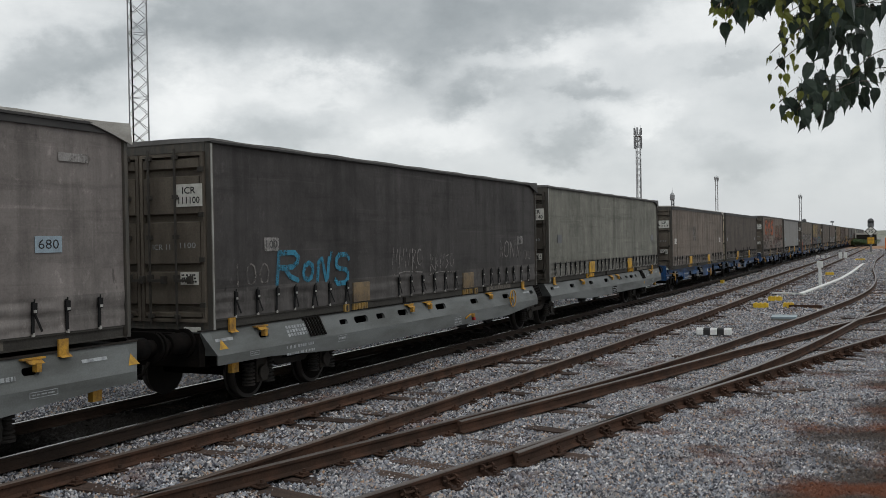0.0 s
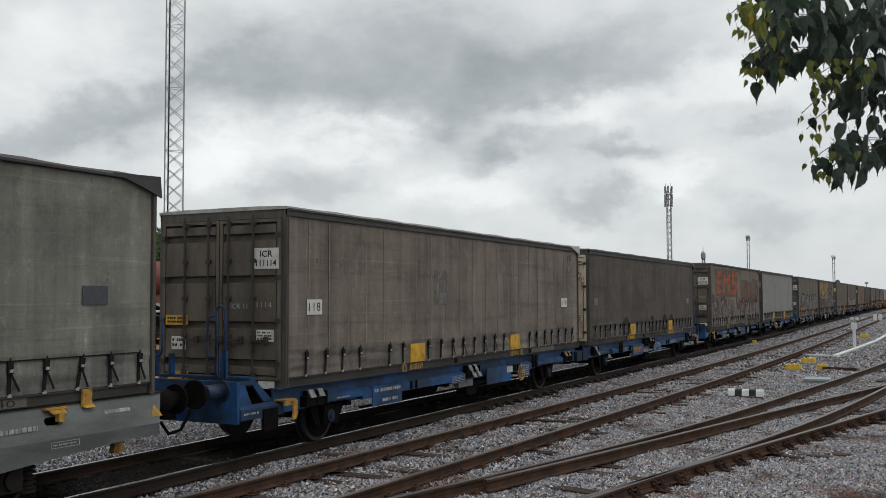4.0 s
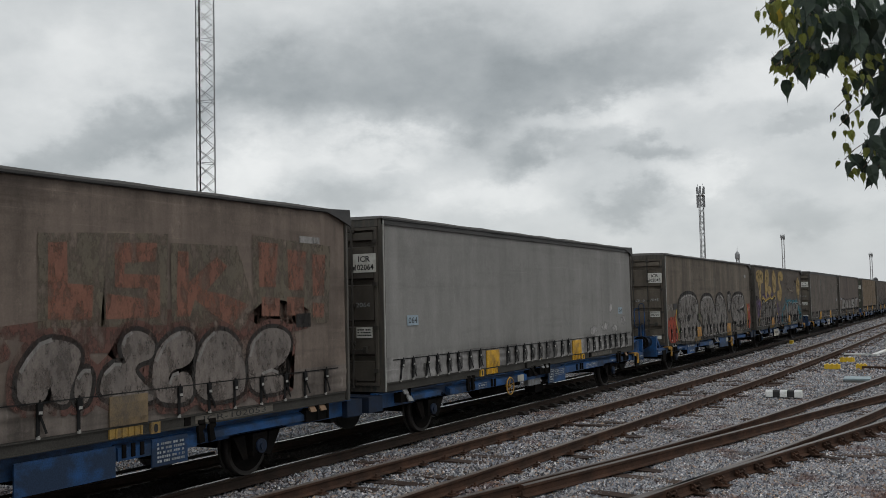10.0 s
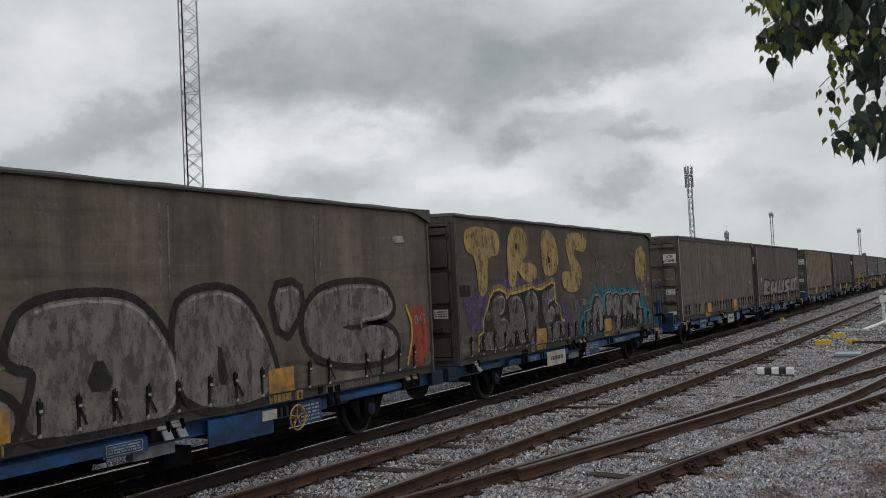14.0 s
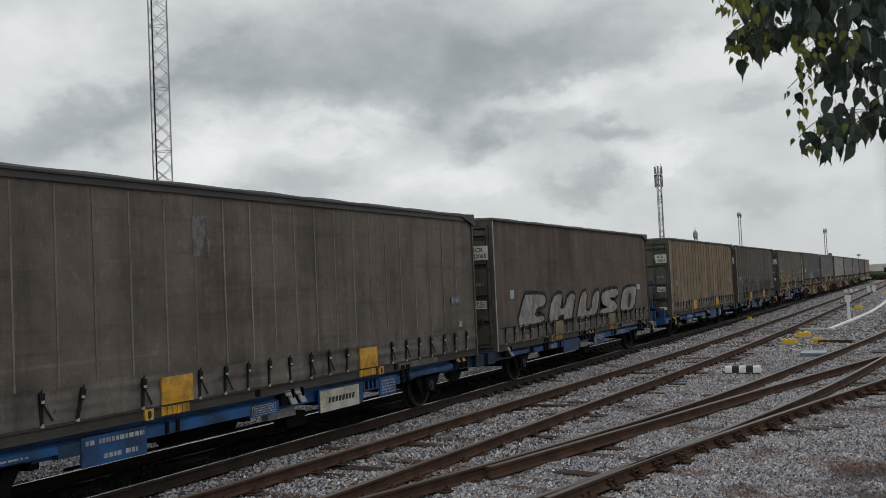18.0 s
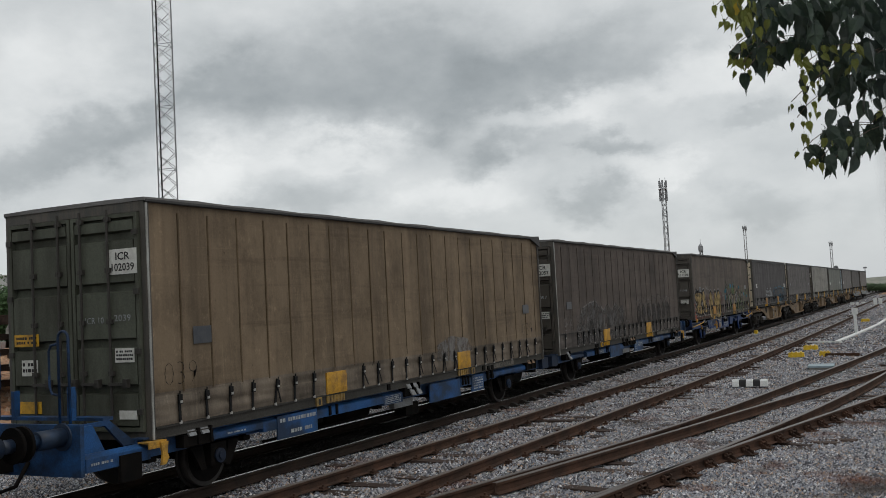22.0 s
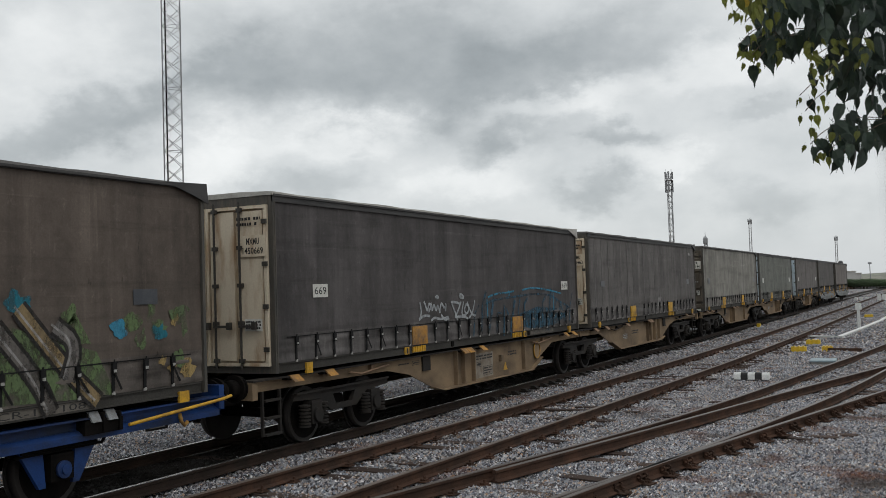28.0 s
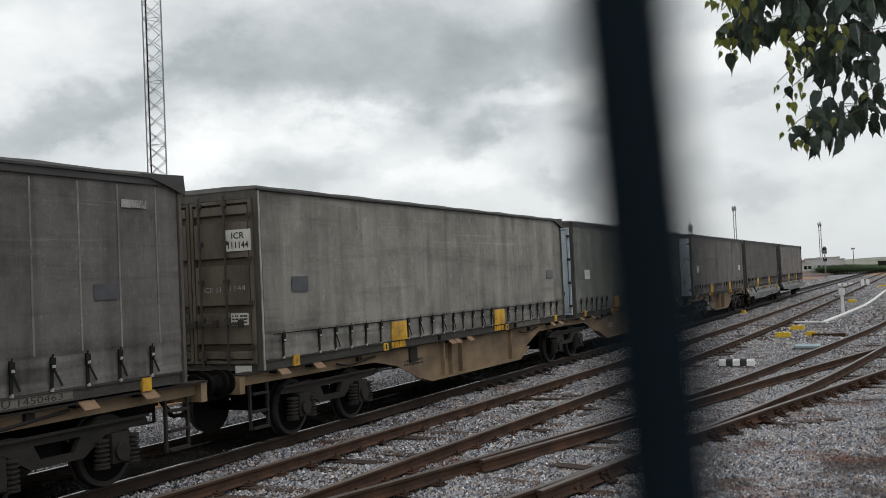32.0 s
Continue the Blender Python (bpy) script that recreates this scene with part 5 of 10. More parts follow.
def scribble(parent, rect, seed, material, width=0.025, turns=7):
    """An unreadable tag: a row of made-up letter strokes, slanted, with an underline."""
    r = random.Random(seed)
    u0, v0, u1, v1 = rect
    w, h = (u1 - u0) / turns, v1 - v0
    for i in range(turns):
        a = u0 + i * w
        kind = r.randrange(4)
        if kind == 0:
            pts = [(a + 0.05 * w, v0 + 0.2 * h), (a + 0.3 * w, v1), (a + 0.55 * w, v0 + 0.3 * h), (a + 0.9 * w, v0 + 0.95 * h)]
        elif kind == 1:
            pts = [(a + 0.45 * w + 0.4 * w * math.cos(q), v0 + 0.6 * h + 0.32 * h * math.sin(q)) for q in [0.9 + 0.55 * j for j in range(11)]]
        elif kind == 2:
            pts = [(a + 0.15 * w, v0 + 0.1 * h), (a + 0.25 * w, v0 + 0.95 * h), (a + 0.8 * w, v0 + 0.85 * h), (a + 0.3 * w, v0 + 0.5 * h), (a + 0.95 * w, v0 + 0.15 * h)]
        else:
            pts = [(a + 0.8 * w, v0 + 0.9 * h), (a + 0.2 * w, v0 + 0.8 * h), (a + 0.7 * w, v0 + 0.45 * h), (a + 0.15 * w, v0 + 0.2 * h)]
        ribbon("sprayed_tag", pts, width, material, parent, PX + 0.0002 * i)
    ribbon("sprayed_tag", [(u0, v0 - 0.05 * h), (u0 + 0.4 * (u1 - u0), v0 + 0.06 * h), (u1, v0 - 0.02 * h)], width * 0.8, material, parent, PX + 0.003)


DARKPLATE = mat("dark_window_patch", (0.045, 0.05, 0.06, 1), 0.35, 0, (0.07, 0.075, 0.08, 1), 8.0)
BLUEPLATE = mat("pale_blue_plate", (0.28, 0.36, 0.42, 1), 0.6, 0, (0.2, 0.24, 0.27, 1), 8.0)


def number(parent, text, rect, back, ink):
    u0, v0, u1, v1 = rect
    plate("number_patch", rect, back, parent, "side", PX + 0.001, 0.003)
    if text:
        w, h = u1 - u0, v1 - v0
        letters("number", text, (u0 + 0.12 * w, v0 + 0.22 * h, u1 - 0.12 * w, v1 - 0.2 * h), ink, parent, "side", PX + 0.006)


def scuffs(t, u0, u1, v0, v1, n, seed):
    """Pale rubbed streaks on the cloth."""
    r = random.Random(seed)
    for k in range(n):
        u, v, a, s = r.uniform(u0, u1), v0 + (v1 - v0) * r.random() ** 1.5, r.uniform(0.7, 2.4), r.uniform(0.04, 0.16)
        ribbon("rubbed_mark", [(u, v), (u + 0.5 * s * math.cos(a) + 0.015, v + 0.5 * s * math.sin(a)), (u + s * math.cos(a), v + s * math.sin(a))], r.uniform(0.012, 0.035), PALEGREY, t, PX + 0.0001 * k)


def paint_container(i, t):
    if i == 0:
        number(t, "680", (12.14, 2.30, 12.53, 2.49), BLUEPLATE, INK)
        plate("label_strip", (12.5, 3.36, 12.95, 3.46), PALEGREY, t, "side", PX)
    elif i == 1:
        number(t, "100", (1.28, 2.25, 1.66, 2.46), PALEGREY, INK)
        number(t, "100", (12.2, 2.25, 12.58, 2.46), PALEGREY, INK)
        letters("painted_letter", "100", (0.58, 1.74, 1.40, 2.08), FAINT, t, "side", PX, -0.02)
        fat(t, [("R", (1.58, 1.70, 2.24, 2.26)), ("O", (2.30, 1.72, 2.66, 2.08)), ("N", (2.74, 1.70, 3.14, 2.14)), ("S", (3.30, 1.62, 3.80, 2.20))], 0.085, CYAN, None, 0, None, 0.12)
        ribbon("painted_line", [(3.22, 2.22), (3.18, 2.04)], 0.06, CYAN, t)
        scribble(t, (5.4, 1.75, 6.75, 2.25), 2, MIDGREY, 0.03, 5)
        scribble(t, (7.05, 1.70, 8.3, 2.12), 5, MIDGREY, 0.03, 5)
        letters("painted_letter", "RON'S", (11.0, 1.92, 12.3, 2.38), MIDGREY, t, "side", PX, -0.015, 0.1)
        letters("painted_letter", "100", (12.4, 1.85, 13.2, 2.12), FAINT, t, "side", PX, -0.015)
    elif i == 2:
        number(t, "", (0.80, 2.26, 1.19, 2.50), DARKPLATE, INK)
        number(t, "", (12.43, 2.27, 12.82, 2.49), DARKPLATE, INK)
    elif i == 3:
        scuffs(t, 11.3, 13.3, 1.15, 2.3, 16, 3)
        number(t, "118", (0.56, 2.08, 0.98, 2.32), WHITE, INK)
        number(t, "118", (12.23, 2.09, 12.67, 2.33), WHITE, INK)
        patch("cloth_repair", [(12.73, 2.99), (13.03, 3.0), (13.03, 3.5), (12.74, 3.5)], FAINT, t)
        patch("cloth_repair", [(4.9, 2.2), (5.5, 2.2), (5.5, 2.9), (4.92, 2.88)], FAINT, t)
    elif i == 4:
        number(t, "", (0.49, 2.12, 0.83, 2.32), DARKPLATE, INK)
        number(t, "", (12.3, 2.1, 12.66, 2.3), DARKPLATE, INK)
        for k, (cu, ru) in enumerate(((3.75, 0.38), (7.0, 0.25), (8.75, 0.30), (9.75, 0.3))):
            smudge("rubbed_mark", wavy(cu, 1.38, ru * 1.15, 0.36, 4 + k, 30, 0.05), SOFT_SMUDGE, t, PX, ((0.0, 0.25), (0.45, 0.35), (0.75, 1.0), (0.86, 0.7), (1.0, 0.0)))
    elif i == 5:
        for q in ([(1.21, 3.66), (2.74, 3.66), (2.74, 2.38), (1.25, 2.42)], [(2.80, 3.66), (4.84, 3.70), (4.80, 2.36), (2.80, 2.38)], [(4.88, 3.70), (6.68, 3.70), (6.58, 2.36), (4.86, 2.36)],
                  [(7.76, 3.2), (8.67, 3.25), (8.67, 2.17), (7.76, 2.17)], [(8.71, 3.25), (9.68, 3.29), (9.65, 2.16), (8.61, 2.16)], [(9.72, 3.18), (10.97, 3.19), (11.33, 2.33), (10.95, 2.01), (9.73, 2.18)], [(11.28, 3.36), (13.15, 3.28), (13.07, 2.09), (11.3, 2.12)]):
            patch("painted_field", q, MOSS, t, PX - 0.001)
        for q in ([(1.39, 3.52), (2.61, 3.60), (2.61, 3.36), (1.85, 3.29), (1.85, 3.14), (2.28, 3.16), (2.27, 2.92), (1.85, 2.88), (1.85, 2.71), (2.58, 2.74), (2.58, 2.49), (1.41, 2.50)],
                  [(2.88, 3.45), (3.22, 3.50), (3.68, 3.20), (4.15, 3.52), (4.58, 3.50), (4.59, 2.50), (4.22, 2.50), (4.16, 3.03), (3.70, 2.85), (3.27, 3.04), (3.23, 2.50), (2.94, 2.49)],
                  [(5.14, 3.56), (6.51, 3.62), (6.46, 3.37), (5.67, 3.30), (5.66, 3.15), (6.45, 3.17), (6.40, 2.62), (6.23, 2.47), (4.96, 2.45), (5.05, 2.72), (5.85, 2.74), (5.85, 2.92), (5.19, 2.95)],
                  [(7.89, 3.1), (8.14, 3.12), (8.15, 2.66), (8.51, 2.64), (8.48, 2.25), (7.89, 2.27)],
                  [(8.82, 3.14), (9.49, 3.17), (9.46, 2.94), (8.97, 2.91), (8.96, 2.78), (9.53, 2.77), (9.53, 2.26), (8.68, 2.25), (8.69, 2.55), (9.3, 2.48), (9.34, 2.61), (8.82, 2.62)],
                  [(9.84, 3.08), (10.03, 3.08), (10.03, 2.69), (10.55, 3.03), (10.76, 2.91), (10.35, 2.58), (10.73, 2.53), (11.19, 2.39), (10.84, 2.12), (10.56, 2.23), (10.14, 2.47), (10.05, 2.26), (9.81, 2.26)],
                  [(11.41, 3.27), (11.85, 3.26), (11.78, 2.64), (11.42, 2.64)],
                  [(11.47, 2.5), (11.87, 2.48), (11.87, 2.22), (11.46, 2.23)],
                  [(12.06, 3.19), (12.52, 3.17), (12.42, 2.59), (12.08, 2.6)],
                  [(12.04, 2.5), (12.45, 2.48), (12.43, 2.22), (12.04, 2.23)],
                  [(12.66, 3.14), (13, 3.14), (12.94, 2.51), (12.67, 2.51)],
                  [(12.66, 2.41), (12.96, 2.39), (12.93, 2.18), (12.65, 2.19)]):
            patch("painted_letter", q, SALMON if q[0][0] < 7 else PEACH, t, PX + 0.003)
        for k, (cu, cv, ru, rv) in enumerate(((0.55, 2.30, 0.35, 0.22), (1.4, 2.05, 0.45, 0.25), (2.9, 2.2, 0.7, 0.2), (4.9, 1.5, 0.5, 0.3), (6.9, 2.0, 0.5, 0.3), (9.6, 2.1, 2.4, 0.25), (11.9, 2.2, 0.7, 0.25))):
            patch("painted_field", wavy(cu, cv, ru, rv, 8 + k, 30, 0.12), RED, t, PX - 0.0016 + 0.0001 * k)
        dark = lambda *q: [list(q)]
        blob(t, [(0.46, 2.07), (0.9, 2.11), (1.25, 2.19), (1.30, 1.8), (1.34, 1.33), (0.9, 1.28), (0.49, 1.26), (0.47, 1.7)], WASHED, SMUDGE, 0.03, dark((0.83, 1.79), (0.94, 1.79), (1.0, 1.48), (0.86, 1.49)), PALEGREY, 0, 1)
        blob(t, [(1.37, 1.83), (1.74, 1.92), (1.80, 1.33), (1.40, 1.30)], WASHED, SMUDGE, 0.03, dark((1.52, 1.70), (1.62, 1.70), (1.62, 1.45), (1.53, 1.45)), None, 1)
        blob(t, [(1.80, 2.14), (2.30, 2.16), (2.43, 1.97), (2.59, 2.16), (3.12, 2.21), (3.19, 1.28), (2.7, 1.28), (2.6, 1.7), (2.45, 1.5), (2.3, 1.7), (2.25, 1.3), (1.80, 1.30)], WASHED, SMUDGE, 0.03, (), PALEGREY, 2, 1)
        for k, (cu, cv) in enumerate(((3.26, 1.88), (3.30, 1.62))):
            patch("painted_shape", wavy(cu, cv, 0.08, 0.09, k, 14), WASHED, t, PX + 0.0045)
        blob(t, [(3.42, 1.88), (3.90, 1.90), (3.82, 1.31), (3.36, 1.32)], WASHED, SMUDGE, 0.03, (), None, 3, 1)
        blob(t, wavy(3.69, 2.08, 0.17, 0.15, 5, 16, 0.05), WASHED, SMUDGE, 0.03, (), PALEGREY, 4, 0)
        blob(t, [(4.02, 2.10), (4.72, 2.20), (4.74, 1.98), (4.35, 1.92), (4.36, 1.82), (4.66, 1.84), (4.66, 1.66), (4.36, 1.64), (4.37, 1.52), (4.79, 1.52), (4.79, 1.33), (4.06, 1.30)], WASHED, SMUDGE, 0.03, (), PALEGREY, 5, 1)
        blob(t, [(4.90, 2.10), (5.75, 2.18), (5.77, 1.94), (5.34, 1.86), (6.15, 1.70), (6.03, 1.40), (4.95, 1.34), (4.98, 1.54), (5.5, 1.58), (4.92, 1.78)], WASHED, SMUDGE, 0.03, (), PALEGREY, 6, 1)
        for k, q in enumerate(([(7.51, 1.38), (7.5, 1.68), (7.61, 1.87), (7.79, 2.03), (7.97, 2.06), (8.23, 2), (8.35, 1.88), (8.29, 1.7), (8.18, 1.49), (8.17, 1.33), (7.95, 1.36), (7.92, 1.62), (7.86, 1.37)],
                               [(8.24, 1.33), (8.24, 1.61), (8.38, 1.73), (8.5, 1.64), (8.46, 1.41), (8.4, 1.31)],
                               [(8.59, 1.32), (8.61, 1.62), (8.82, 1.76), (9.01, 1.71), (8.91, 1.86), (8.92, 2.02), (9.08, 2.12), (9.33, 2.07), (9.46, 1.93), (9.41, 1.76), (9.19, 1.73), (9.1, 1.64), (9.24, 1.49), (9.38, 1.39), (9.49, 1.23)],
                               [(9.4, 1.22), (9.39, 1.73), (9.59, 1.98), (9.87, 2.1), (10.15, 2.03), (10.13, 1.75), (9.98, 1.62), (9.69, 1.6), (9.65, 1.41), (9.8, 1.55), (9.98, 1.58), (10.1, 1.45), (10.08, 1.16)],
                               [(10.14, 1.15), (10.13, 1.68), (10.29, 1.96), (10.56, 2.08), (10.84, 2.01), (11.06, 1.78), (11.12, 1.39), (11.05, 1.14)],
                               [(11.19, 1.14), (11.15, 1.7), (11.25, 1.92), (11.55, 2.07), (11.93, 2.04), (12.14, 1.89), (12.08, 1.68), (11.92, 1.53), (11.61, 1.47), (11.91, 1.39), (12.09, 1.15)])):
            patch("painted_field", grown(rounded(q, 1), 0.13), RED, t, PX - 0.0002 + 0.0001 * k)
            blob(t, q, WASHED, SMUDGE2, 0.06, (), None, k, 2)
        for q in ([(7.54, 1.72), (7.63, 1.85), (7.79, 2.01), (7.94, 2.05)], [(8.28, 1.6), (8.37, 1.69), (8.46, 1.68)], [(8.66, 1.62), (8.81, 1.73), (8.91, 1.72)], [(8.94, 1.94), (8.98, 2.04), (9.08, 2.09)], [(9.46, 1.72), (9.63, 1.95), (9.87, 2.06)], [(9.68, 1.43), (9.74, 1.54), (9.84, 1.56)], [(10.18, 1.68), (10.33, 1.93), (10.5, 2.04)], [(11.2, 1.68), (11.3, 1.89), (11.45, 1.99)], [(11.45, 1.43), (11.66, 1.47), (11.81, 1.42)]):
            ribbon("painted_line", q, 0.045, PALESPRAY, t, PX + 0.0075)
        plate("label_strip", (12.35, 3.30, 12.85, 3.40), PALEGREY, t, "side", PX)
        plate("document_pouch", (6.31, 2.04, 6.64, 2.55), POST_DARK, t, "side", PX, 0.012, "dirty document pouch")
        number(t, "", (12.25, 2.05, 12.6, 2.25), OUTLINE, INK)
        scribble(t, (0.25, 1.2, 0.55, 1.55), 4, PALEGREY, 0.02, 2)
    elif i == 6:
        scuffs(t, 10.2, 13.3, 1.45, 2.2, 12, 6)
        for k, (u, v, w) in enumerate(((10.3, 1.58, 0.30), (11.2, 1.66, 0.36), (12.0, 1.58, 0.28), (12.75, 1.78, 0.24), (11.7, 2.15, 0.16))):
            smudge("rubbed_mark", wavy(u, v, w, 0.14, 330 + k, 22, 0.2), SOFT_PALE, t, PX - 0.001)
        number(t, "064", (0.79, 1.98, 1.18, 2.16), BLUEPLATE, INK)
        number(t, "064", (12.33, 1.97, 12.68, 2.15), BLUEPLATE, INK)
        # a soft dark grey disc on the hem between neighbouring straps
        u = 0.75
        while u < 13.2:
            if min(abs(u - 4.1), abs(u - 9.0)) > 0.4:
                smudge("rubbed_mark", wavy(u + 0.24, 1.21, 0.13, 0.17, int(u * 31), 20), SOFT_GREY, t, PX - 0.0008)
            u += 0.445
    elif i == 7:
        blob(t, [(0.16, 0.92), (1.25, 0.90), (1.45, 1.13), (1.14, 1.60), (1.24, 1.96), (0.9, 1.72), (0.55, 1.78), (0.14, 1.7)], FLAME, None, 0, (), None, 0, 1)
        ribbon("painted_line", [(1.26, 2.0), (1.14, 1.72), (1.16, 1.55), (1.44, 1.2), (1.42, 0.95)], 0.07, LEMON, t, PX + 0.006)
        blob(t, [(12.72, 2.05), (13.42, 2.12), (13.40, 0.98), (12.7, 1.0), (12.87, 1.58)], FLAME, None, 0, (), None, 1, 1)
        ribbon("painted_line", [(12.66, 2.12), (12.84, 1.8), (12.84, 1.5), (12.64, 1.05)], 0.06, LEMON, t, PX + 0.006)
        letters("painted_letter", "045", (0.2, 1.96, 0.78, 2.18), PALEGREY, t, "side", PX, 0.0)
        letters("painted_letter", "045", (12.95, 1.75, 13.35, 1.92), PALEGREY, t, "side", PX + 0.006, 0.0)
        plate("number_patch", (0.88, 2.0, 1.30, 2.20), INK, t, "side", PX)
        blob(t, [(1.46, 1.96), (1.57, 2.24), (1.98, 2.44), (2.95, 2.54), (3.85, 2.42), (4.14, 2.14), (4.08, 1.82), (3.87, 1.60), (4.62, 1.36), (4.48, 0.92), (3.87, 0.84), (1.77, 0.92), (1.45, 1.0), (1.83, 1.58), (1.44, 1.72)], SILVER, OUTLINE, 0.12, [[(2.50, 1.76), (3.15, 1.82), (2.97, 1.62), (2.64, 1.52)]], PALEGREY, 0)
        blob(t, [(4.50, 1.99), (4.72, 2.40), (5.86, 2.48), (6.45, 2.30), (6.97, 1.61), (6.92, 0.96), (6.23, 0.94), (4.60, 0.94), (4.81, 1.45), (4.86, 1.72), (4.50, 1.80)], SILVER, OUTLINE, 0.11, [[(5.69, 1.84), (5.96, 1.36), (5.45, 1.38)]], PALEGREY, 1)
        blob(t, [(6.88, 2.07), (7.10, 2.46), (8.17, 2.50), (8.78, 1.73), (9.02, 0.92), (6.98, 0.93)], SILVER, OUTLINE, 0.11, [[(7.72, 1.9), (7.92, 1.2), (7.66, 1.25)]], PALEGREY, 2)
        blob(t, [(8.87, 2.46), (9.52, 2.54), (9.58, 2.16), (9.10, 1.72)], SILVER, OUTLINE, 0.13, (), PALEGREY, 3, 1)
        blob(t, [(9.65, 2.16), (10.2, 2.50), (11.92, 2.52), (12.30, 2.10), (12.05, 1.92), (10.9, 1.85), (12.2, 1.78), (12.44, 1.25), (11.08, 1.18), (9.92, 1.40), (9.60, 1.76)], SILVER, OUTLINE, 0.11, [[(10.5, 1.86), (11.6, 1.84), (11.0, 1.74)]], PALEGREY, 4)
        for k, (u, v) in enumerate(((1.56, 1.32), (4.3, 1.72))):
            for a in (0.3, 1.3, 2.4, 3.4, 4.6):
                ribbon("painted_line", [(u, v), (u + 0.16 * math.cos(a), v + 0.13 * math.sin(a))], 0.03, LIME, t, PX + 0.0062)
        number(t, "", (12.3, 3.22, 12.72, 3.34), PALEGREY, INK)
        for u in (3.43, 3.62, 6.71, 6.86, 9.98, 10.12):
            ribbon("cloth_repair", [(u, 2.4), (u + 0.02, 3.60)], 0.03, FAINT, t, PX - 0.002)
    elif i == 8:
        for k, (q, h) in enumerate((([(0.42, 3.62), (1.89, 3.62), (2.16, 3.37), (2.02, 3.01), (1.46, 3.02), (1.43, 2.24), (1.0, 2.12), (0.92, 3.0), (0.42, 3.1)], ()),
                                    ([(2.53, 3.62), (3.33, 3.72), (3.70, 3.45), (3.58, 3.06), (3.22, 2.86), (3.82, 2.90), (4.22, 2.72), (4.0, 2.48), (3.50, 2.40), (3.13, 2.62), (2.98, 2.74), (2.91, 2.38), (2.63, 2.30), (2.46, 2.5)], [[(2.95, 3.36), (3.10, 3.24), (2.95, 3.12)]]),
                                    ([(4.41, 3.62), (5.05, 3.72), (5.45, 3.4), (5.58, 2.99), (5.38, 2.63), (4.7, 2.53), (4.47, 2.72)], [[(4.86, 3.10), (5.03, 2.90), (4.86, 2.84)]]),
                                    ([(6.10, 3.66), (7.64, 3.68), (7.56, 3.14), (6.66, 3.24), (6.62, 3.08), (7.18, 2.75), (7.09, 2.31), (6.53, 2.09), (5.80, 2.22), (5.64, 2.57), (5.97, 2.70), (6.50, 2.62), (6.07, 3.16)], ()))):
            blob(t, q, GOLD, None, 0, h, None, k, 2)
        smudge("painted_shape", wavy(12.47, 2.90, 0.56, 0.56, 3, 48, 0.03), SOFT_GOLD, t, PX + 0.0035, ((0.0, 1.0), (0.8, 1.0), (0.92, 0.6), (1.0, 0.0)))
        for k in range(7):
            a0, ru, rv = 0.9 * k, 0.47 + 0.035 * (k % 3), 0.48 + 0.03 * (k % 2)
            ribbon("painted_line", [(12.46 + 0.02 * (k % 2) + ru * math.cos(a), 2.89 + rv * math.sin(a)) for a in [a0 + 0.17 * j for j in range(17)]], 0.07, DUSTGOLD, t, PX + 0.004 + 0.0002 * k)
        patch("painted_shape", wavy(12.02, 2.92, 0.14, 0.2, 9, 20, 0.2), DUSTGOLD, t, PX + 0.003)
        for k in range(2):
            ribbon("painted_line", [(12.42 + (0.60 - 0.05 * k) * math.cos(a), 2.86 + (0.60 - 0.04 * k) * math.sin(a)) for a in [math.pi * (1.08 + 0.04 * j) for j in range(20)]], 0.05, DUSTGOLD, t, PX + 0.0055 + 0.0003 * k)
        rays = ((-1.0, -0.92, 0.03), (-0.67, -0.97, 0.025), (0.10, -0.78, 0.035), (0.63, -1.0, 0.07), (1.0, -0.22, 0.03), (-0.80, -0.30, 0.05), (-0.62, 0.02, 0.04), (0.9, 0.08, 0.03), (-0.1, 0.34, 0.05), (-0.42, -0.25, 0.08), (0.28, 0.26, 0.03), (-0.36, 0.2, 0.03), (0.35, -0.5, 0.03))
        for k, (du, dv, w) in enumerate(rays):
            ribbon("painted_line", [(8.66 + f * du + 0.02 * math.sin(5 * f + k), 3.06 + f * dv + 0.02 * math.sin(7 * f + 2 * k)) for f in (0.06, 0.25, 0.45, 0.65, 0.85, 1.0)], w, FAINT if k < 5 else HAZE, t, PX + 0.0003 * k)
        zig = rounded([(8.92, 2.86), (9.2, 2.60), (9.7, 2.76), (10.3, 2.53), (10.7, 2.70), (11.15, 3.04), (11.5, 3.20), (11.85, 3.05), (12.12, 3.02), (11.85, 3.08), (11.5, 3.24), (11.13, 3.10), (10.68, 2.76), (10.3, 2.60), (9.7, 2.82), (9.2, 2.67)], 2)
        for k in range(17):
            a = zig[int(k / 17 * 0.56 * len(zig))]
            smudge("painted_shape", wavy(a[0], a[1] + 0.03, 0.22 + 0.05 * (k % 3), 0.11 + 0.02 * (k % 2), 300 + k, 18, 0.1), SOFT_HAZE, t, PX - 0.0006 + 0.0001 * k, ((0.0, 0.8), (0.4, 0.6), (0.75, 0.2), (1.0, 0.0)))
        patch("painted_field", wavy(0.95, 1.85, 0.65, 0.45, 21, 26, 0.2), PURPLE, t, PX - 0.001)
        patch("painted_field", rounded([(5.52, 2.05), (5.94, 2.06), (6.05, 1.72), (6.40, 1.60), (6.44, 1.32), (6.13, 1.05), (5.6, 1.0), (5.75, 1.5)], 2), PURPLE, t, PX - 0.001)
        patch("painted_field", wavy(3.4, 2.38, 1.8, 0.16, 25, 26, 0.2), PURPLE, t, PX - 0.0014)
